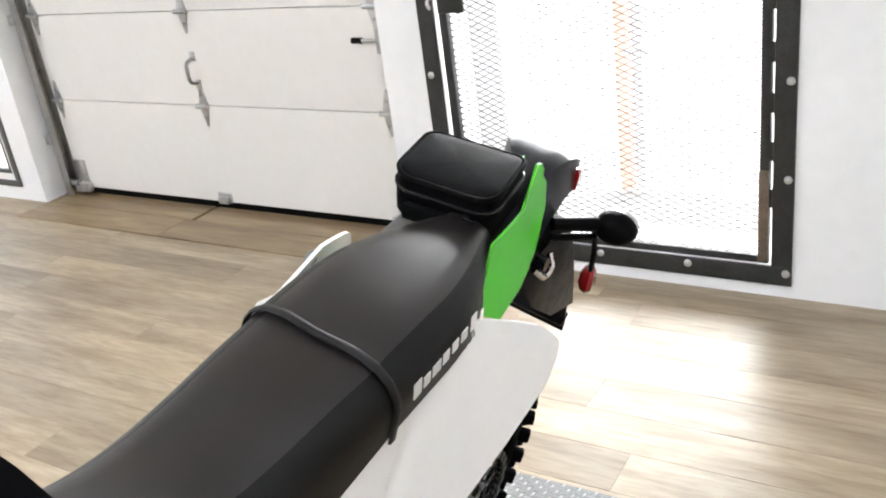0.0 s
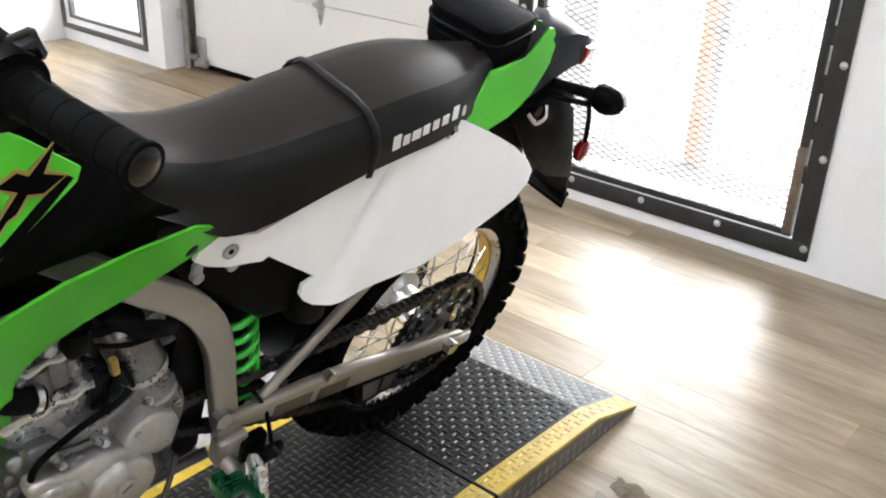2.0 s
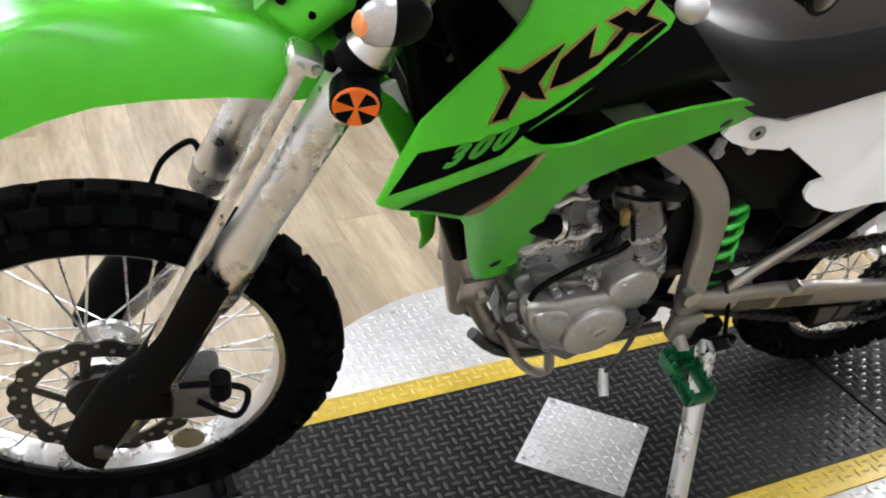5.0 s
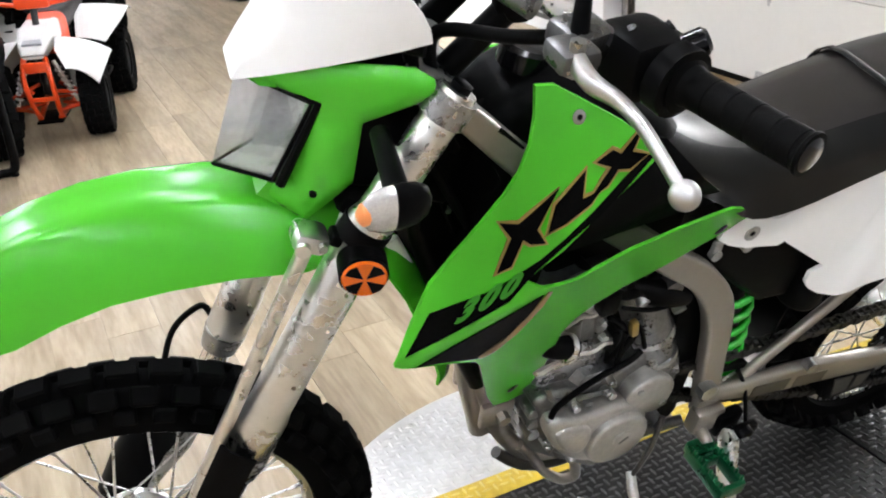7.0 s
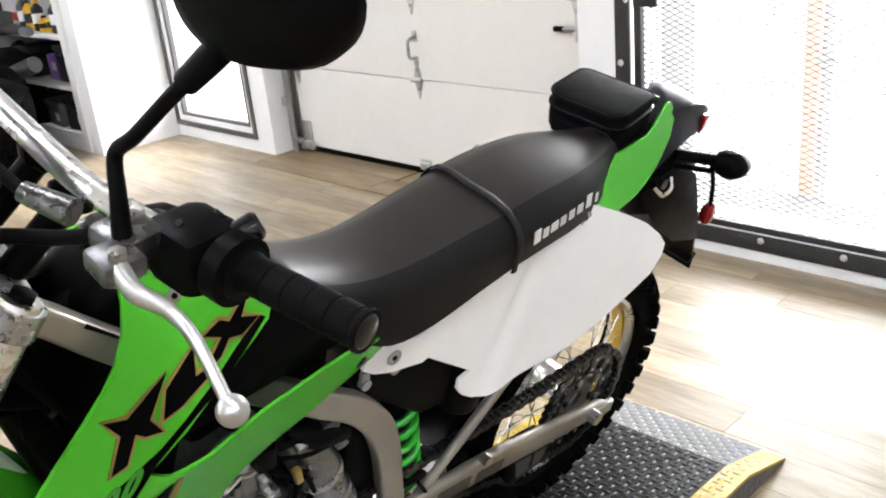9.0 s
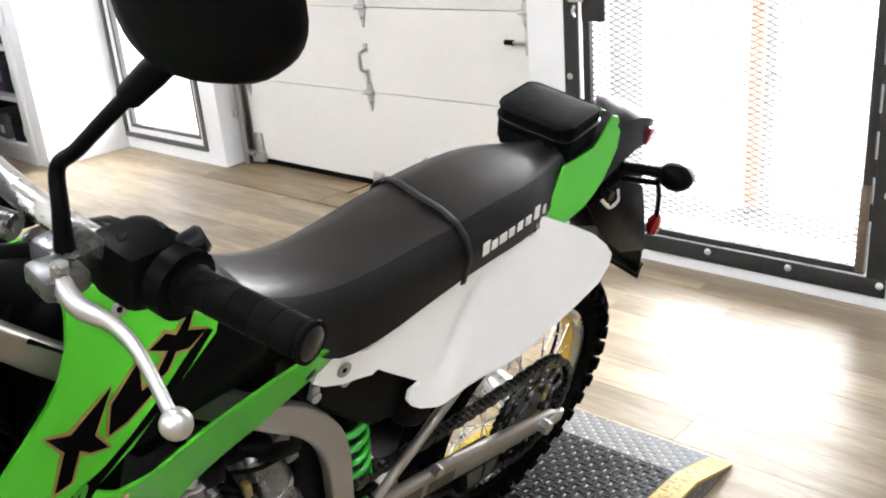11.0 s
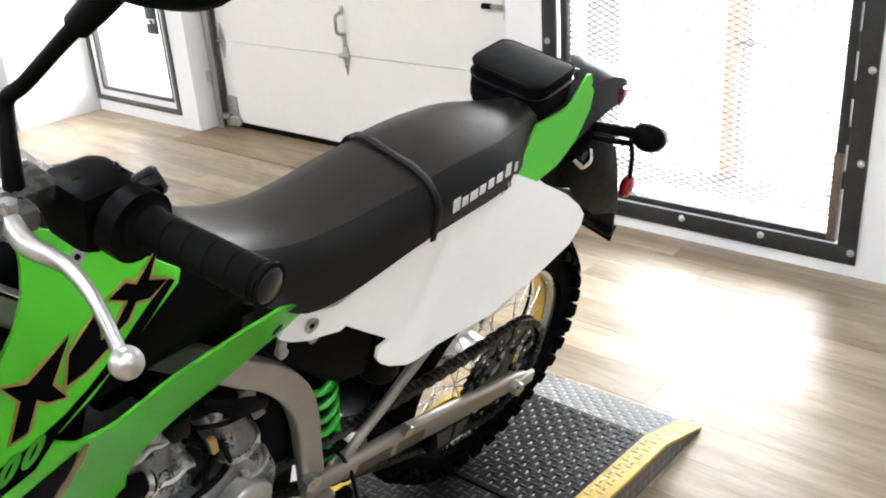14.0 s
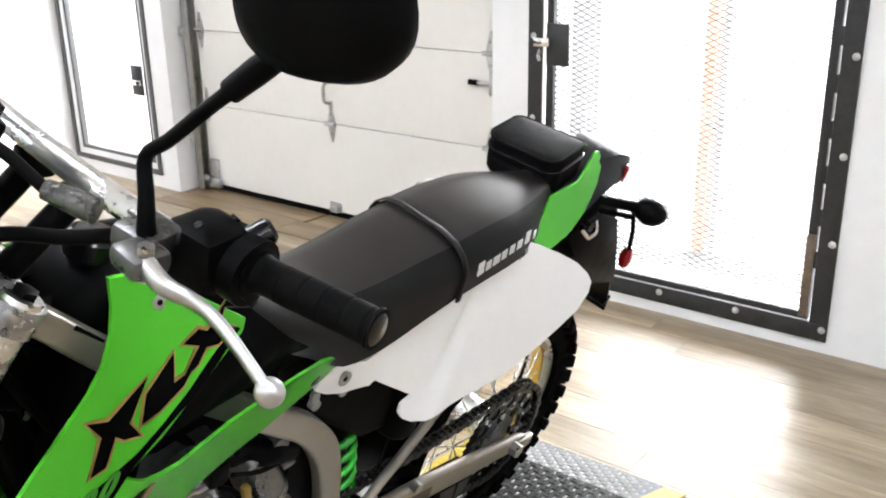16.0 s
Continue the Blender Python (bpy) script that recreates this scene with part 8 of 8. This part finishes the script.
    part("bar_pad", box((-0.12 * k, 0, R * 3.52), (0.06, 0.17 * k, 0.06), 0.015), trim, q)
    part("steering_stem", tube([(-0.12 * k, 0, R * 3.4), (-0.03 * k, 0, R * 1.4)], 0.016, 12), DARK_M, q)
    part("tank_cover", loft([[(x, y, z) for y, z in round_rect(0, zc, w, 0.16, 0.03, 4)] for x, zc, w in ((-0.18 * k, R * 2.5, 0.16 * k), (-0.32 * k, R * 2.6, 0.19 * k), (-0.45 * k, R * 2.4, 0.15 * k))]), trim, q, "", 50)
    part("seat", loft([[(x, y, z) for y, z in round_rect(0, zc, w, 0.10, 0.03, 5)] for x, zc, w in ((-0.36 * k, R * 2.75, 0.13 * k), (-0.5 * k, R * 2.72, 0.17 * k), (-0.8 * k, R * 2.9, 0.19 * k), (-0.98 * k, R * 2.95, 0.16 * k))]), VINYL, q, "black vinyl seat", 60)
    part("engine", box((-0.38 * k, 0, R * 1.45), (0.30 * k, 0.17 * k, 0.24), 0.03), DARK_M, q)
    part("skid_plate", box((-0.02 * k, 0, R * 0.52), (0.22 * k, 0.13 * k, 0.012), 0.003), BLACK_P, q)
    part("frame_rail", join(*[tube([(0.05 * k, 0.05 * k * s, R * 0.6), (-0.3 * k, 0.08 * k * s, R * 0.7), (-0.7 * k, 0.08 * k * s, R * 0.95)], 0.013, 10) for s in (1, -1)], tube([(-0.3 * k, -0.085 * k, R * 0.7), (-0.3 * k, 0.085 * k, R * 0.7)], 0.012, 10)), frame_mat, q)
    return q


quad(pose(-3.86, -1.885, 0, 0, 0, -16), "white and orange youth quad bike with knobbly tyres", 0.92, WHITE_DULL, ORANGE_P, ORANGE_P, 0.175, 0.125)
quad(pose(-4.74, -2.12, 0, 0, 0, -22), "large black quad bike parked behind a small one", 1.35, BLACK_P, BLACK_P, DARK_M, 0.28, 0.22)
quad(pose(-3.66, -2.42, 0, 0, 0, 2), "black quad bike with fat tyres", 1.15, BLACK_P, GREY_P, DARK_M, 0.235, 0.19)
quad(pose(-5.02, -0.14, 0, 0, 0, -32), "black quad bike with a red tank cover", 1.25, BLACK_P, RED_P, DARK_M, 0.225, 0.17)

# black tube stand on the floor in front of the quads
stand = empty("display_stand", pose(-3.2, -2.25, 0), "black bent-tube display stand on the floor", "stand")
for x, y0 in ((0.18, 0.045), (-0.18, 0.155)):
    part("loop", tube([(x, y0 - 0.28, 0.022), (x, y0 - 0.08, 0.02), (x, y0 - 0.015, 0.025), (x, y0, 0.07), (x, y0 + 0.002, 0.25), (x, y0 - 0.005, 0.42), (x, y0 - 0.05, 0.50), (x, y0 - 0.13, 0.52), (x, y0 - 0.3, 0.52)], 0.019, 12, n=4), BLACK_P, stand)
    part("foot", tube([(x, y0 - 0.01, 0), (x, y0 - 0.01, 0.012)], 0.016, 12), RUBBER, stand)
part("cross_tube", tube([(0.18, -0.20, 0.022), (-0.18, -0.09, 0.022)], 0.015, 10), BLACK_P, stand)
panel = empty("sign_board", pose(-2.955, -2.47, 0, 0, 0, 3), "plain white sign board standing on the floor", "sign board")
part("board", box((0, 0, 0.55), (0.035, 0.30, 1.10), 0.004), SHELF_W, panel)
part("base", box((0, 0, 0.008), (0.09, 0.30, 0.016), 0.003), SHELF_W, panel)


# motorcycles further back
def far_bike(m, label, body):
    """A parked motorcycle, seen from far off."""
    b = empty("parked_motorcycle", m, label, "motorcycle", "motorcycles on show")
    for x in (0.0, 1.38):
        t = lathe((x, 0, 0.31), (0, 1, 0), [(0.235, -0.03), (0.27, -0.055), (0.305, -0.035), (0.31, 0), (0.305, 0.035), (0.27, 0.055), (0.235, 0.03)], 36)
        ty = part("tyre", t, TYRE, b, "black tyre", 40)
        part("rim", ring((x, 0, 0.31), (0, 1, 0), 0.222, 0.238, 0.06, 36), ALU_DARK, ty)
        part("hub", cyl((x, -0.06, 0.31), (x, 0.06, 0.31), 0.05, 16), DARK_M, ty)
        for k in range(20):
            a = 2 * math.pi * k / 20
            part("spoke", tube([(x + 0.04 * math.cos(a + 0.5), 0.03 * (1 if k % 2 else -1), 0.31 + 0.04 * math.sin(a + 0.5)), (x + 0.225 * math.cos(a), 0, 0.31 + 0.225 * math.sin(a))], 0.002, 4), CHROME, ty)
    for s in (1, -1):
        part("fork_leg", tube([(1.38, 0.09 * s, 0.30), (1.13, 0.09 * s, 0.95)], 0.024, 12), FORK_TUBE, b)
        part("swingarm", tube([(0.0, 0.1 * s, 0.31), (0.5, 0.09 * s, 0.38)], 0.022, 10), DARK_M, b)
        part("shroud", poly_plate([(1.08, 0.15 * s, 0.95), (0.80, 0.15 * s, 0.90), (0.90, 0.14 * s, 0.62), (1.06, 0.14 * s, 0.70)], 0.006, (0, s, 0)), body, b)
    part("tank", loft([[(x, y, z) for y, z in round_rect(0, zc, w, h, 0.04, 5)] for x, zc, w, h in ((1.05, 0.95, 0.14, 0.16), (0.9, 0.96, 0.26, 0.20), (0.72, 0.90, 0.20, 0.14), (0.62, 0.86, 0.12, 0.08))]), body, b, "", 50)
    part("seat", loft([[(x, y, z) for y, z in round_rect(0, zc, w, 0.09, 0.03, 5)] for x, zc, w in ((0.68, 0.86, 0.12), (0.45, 0.82, 0.20), (0.1, 0.86, 0.20), (-0.12, 0.89, 0.14))]), VINYL, b, "", 50)
    part("tail", loft([[(x, y, z) for y, z in round_rect(0, zc, w, 0.05, 0.02, 4)] for x, zc, w in ((0.15, 0.80, 0.16), (-0.15, 0.84, 0.14), (-0.35, 0.82, 0.10))]), body, b, "", 50)
    part("engine", join(box((0.68, 0, 0.42), (0.34, 0.22, 0.26), 0.05), box((0.74, 0, 0.64), (0.16, 0.15, 0.22), 0.02, Matrix.Rotation(radians(12), 4, "Y"))), ALU_DARK, b)
    part("front_fender", grid_solid([[Vector((x, y, z - 14 * y * y)) for y in (-0.06, -0.03, 0, 0.03, 0.06)] for x, z in ((1.12, 0.70), (1.30, 0.73), (1.48, 0.70), (1.64, 0.60))], 0.005), body, b)
    part("handlebar", tube([(0.98, 0.38, 1.10), (1.06, 0.15, 1.09), (1.08, 0, 1.03), (1.06, -0.15, 1.09), (0.98, -0.38, 1.10)], 0.012, 12, n=4), DARK_M, b)
    part("headlight", lathe((1.22, 0, 0.93), (1, 0, 0), [(0.0, -0.05), (0.07, -0.04), (0.085, 0.02), (0.08, 0.035), (0.0, 0.05)], 24), BLACK_GLOSS, b)
    part("muffler", tube([(0.5, -0.14, 0.45), (0.1, -0.16, 0.55), (-0.15, -0.16, 0.62)], [0.02, 0.05, 0.05], 14), ALU_DARK, b)
    part("side_stand", tube([(0.5, 0.1, 0.3), (0.46, 0.2, 0.01)], 0.012, 8), STEEL, b)
    return b


bm_ = [(-5.75, -0.02, 190, "black motorcycle with red trim parked beside the shelving", BOX_BLACK), (-6.6, 0.15, 200, "red motorcycle parked in a row", RED_P), (-7.25, -0.55, 205, "dark motorcycle parked in a row", BOX_BLACK),
       (-6.45, -2.6, 20, "black motorcycle parked further back", BOX_BLACK), (-6.3, -3.5, 24, "red motorcycle parked further back", RED_P)]
for x, y, rz_, lb, mm in bm_:
    far_bike(pose(x, y, 0, 0, 0, rz_) @ pose(-0.7, 0, 0, 9, 0, 0), lb, mm)

# ---- torn vinyl beside the ramp ----
def curl(pts, th, lift):
    """A torn scrap of vinyl whose far edge curls up a little."""
    bm = bmesh.new()
    f = bm.faces.new([bm.verts.new((x, y, 0)) for x, y in pts])
    bmesh.ops.triangulate(bm, faces=[f])
    bmesh.ops.subdivide_edges(bm, edges=bm.edges, cuts=3, use_grid_fill=True)
    cx, cy = sum(p[0] for p in pts) / len(pts), sum(p[1] for p in pts) / len(pts)
    for v in bm.verts:
        d = math.hypot(v.co.x - cx, v.co.y - cy)
        v.co.z = 0.0012 + lift * max(0.0, d - 0.03) ** 1.5 * (0.6 + 0.4 * math.sin(v.co.x * 60 + v.co.y * 45))
    ex = bmesh.ops.extrude_face_region(bm, geom=list(bm.faces))
    bmesh.ops.translate(bm, vec=(0, 0, th), verts=[v for v in ex["geom"] if isinstance(v, bmesh.types.BMVert)])
    return bm


def ragged(pts, seed, n=5, amp=0.006):
    """Breaks straight edges into a torn outline."""
    r = random.Random(seed)
    out = []
    for (x0, y0), (x1, y1) in zip(pts, pts[1:] + pts[:1]):
        for k in range(n):
            t = k / n
            j = amp * (r.random() - 0.5) * (0 if k == 0 else 2)
            dx, dy = x1 - x0, y1 - y0
            l = math.hypot(dx, dy)
            out.append((x0 + dx * t - dy / l * j, y0 + dy * t + dx / l * j))
    return out


def flat_patch(pts, z):
    bm = bmesh.new()
    bm.faces.new([bm.verts.new((x, y, z)) for x, y in pts])
    bmesh.ops.triangulate(bm, faces=bm.faces)
    ex = bmesh.ops.extrude_face_region(bm, geom=list(bm.faces))
    bmesh.ops.translate(bm, vec=(0, 0, 0.0006), verts=[v for v in ex["geom"] if isinstance(v, bmesh.types.BMVert)])
    return bm


torn = empty("torn_vinyl", pose(0, 0, 0), "torn curled vinyl flooring beside the ramp", "flooring scrap")
part("bare_patch", flat_patch(ragged([(0.012, -0.46), (0.055, -0.505), (0.15, -0.585), (0.18, -0.70), (0.10, -0.80), (0.03, -0.82), (0.012, -0.70)], 1), 0.0006), TORN, torn, "dark bare floor under the torn vinyl", 0)
part("bare_patch", flat_patch(ragged([(0.105, -0.27), (0.16, -0.262), (0.205, -0.285), (0.215, -0.33), (0.155, -0.335), (0.11, -0.31)], 2), 0.0006), TORN, torn, "dark bare floor under the torn vinyl", 0)
part("bare_patch", flat_patch(ragged([(0.225, -0.33), (0.285, -0.335), (0.32, -0.42), (0.295, -0.49), (0.245, -0.45)], 3), 0.0006), TORN, torn, "dark bare floor under the torn vinyl", 0)
part("flap", curl(ragged([(0.042, -0.49), (0.10, -0.42), (0.20, -0.44), (0.245, -0.56), (0.21, -0.66), (0.145, -0.60), (0.09, -0.55)], 4), 0.0022, 0.5), TORN_TOP, torn, "grey-brown torn vinyl flap", 0)
part("flap", curl(ragged([(0.10, -0.345), (0.17, -0.35), (0.235, -0.43), (0.19, -0.445), (0.12, -0.40)], 5), 0.0022, 0.6), TORN_TOP, torn, "grey-brown torn vinyl flap", 0)
part("flap", curl(ragged([(0.21, -0.30), (0.25, -0.31), (0.275, -0.36), (0.24, -0.355)], 6, 4, 0.004), 0.0022, 0.8), TORN_TOP, torn, "grey-brown torn vinyl flap", 0)
part("flap", curl(ragged([(0.035, -0.60), (0.09, -0.60), (0.115, -0.68), (0.06, -0.74), (0.03, -0.68)], 7), 0.0022, 0.5), TORN_TOP, torn, "grey-brown torn vinyl flap", 0)

# ---- plank floor, piece by piece ----
floor = new("floor")
tagged(floor, "oak-look vinyl plank floor with worn glossy finish", "floor", "", "structure")
PW, PL = 0.152, 1.22
plank_me = {}


def plank_mesh(length):
    key = round(length, 3)
    if key not in plank_me:
        bm = box((0, 0, 0), (length - 0.0008, PW - 0.0008, 0.004), 0.0004, segs=1)
        me = bpy.data.meshes.new("plank")
        bm.to_mesh(me)
        bm.free()
        me.materials.append(PLANK)
        plank_me[key] = me
    return plank_me[key]


rng = random.Random(4)
far_v, far_f = [], []
rows = int((WY + 7.2) / PW) + 1
count = 0
for r in range(rows):
    y = WY - (r + 0.5) * PW
    x = -7.6 - rng.random() * PL
    while x < 4.2:
        a, b = max(x, -7.6), min(x + PL, 4.2)
        if b - a > 0.05:
            near = -5.3 < (a + b) / 2 < 1.9 and y > -3.0
            if near and count < 290:
                ob = new("plank", plank_mesh(b - a))
                ob.location = ((a + b) / 2, y, -0.002)
                ob.parent = floor
                count += 1
            else:
                i = len(far_v)
                far_v.extend([(a, y - PW / 2 + 0.0006, 0), (b - 0.0012, y - PW / 2 + 0.0006, 0), (b - 0.0012, y + PW / 2 - 0.0006, 0), (a, y + PW / 2 - 0.0006, 0)])
                far_f.append((i, i + 1, i + 2, i + 3))
        x += PL
from_lists("planks", far_v, far_f, PLANK, floor, "", "stuff")
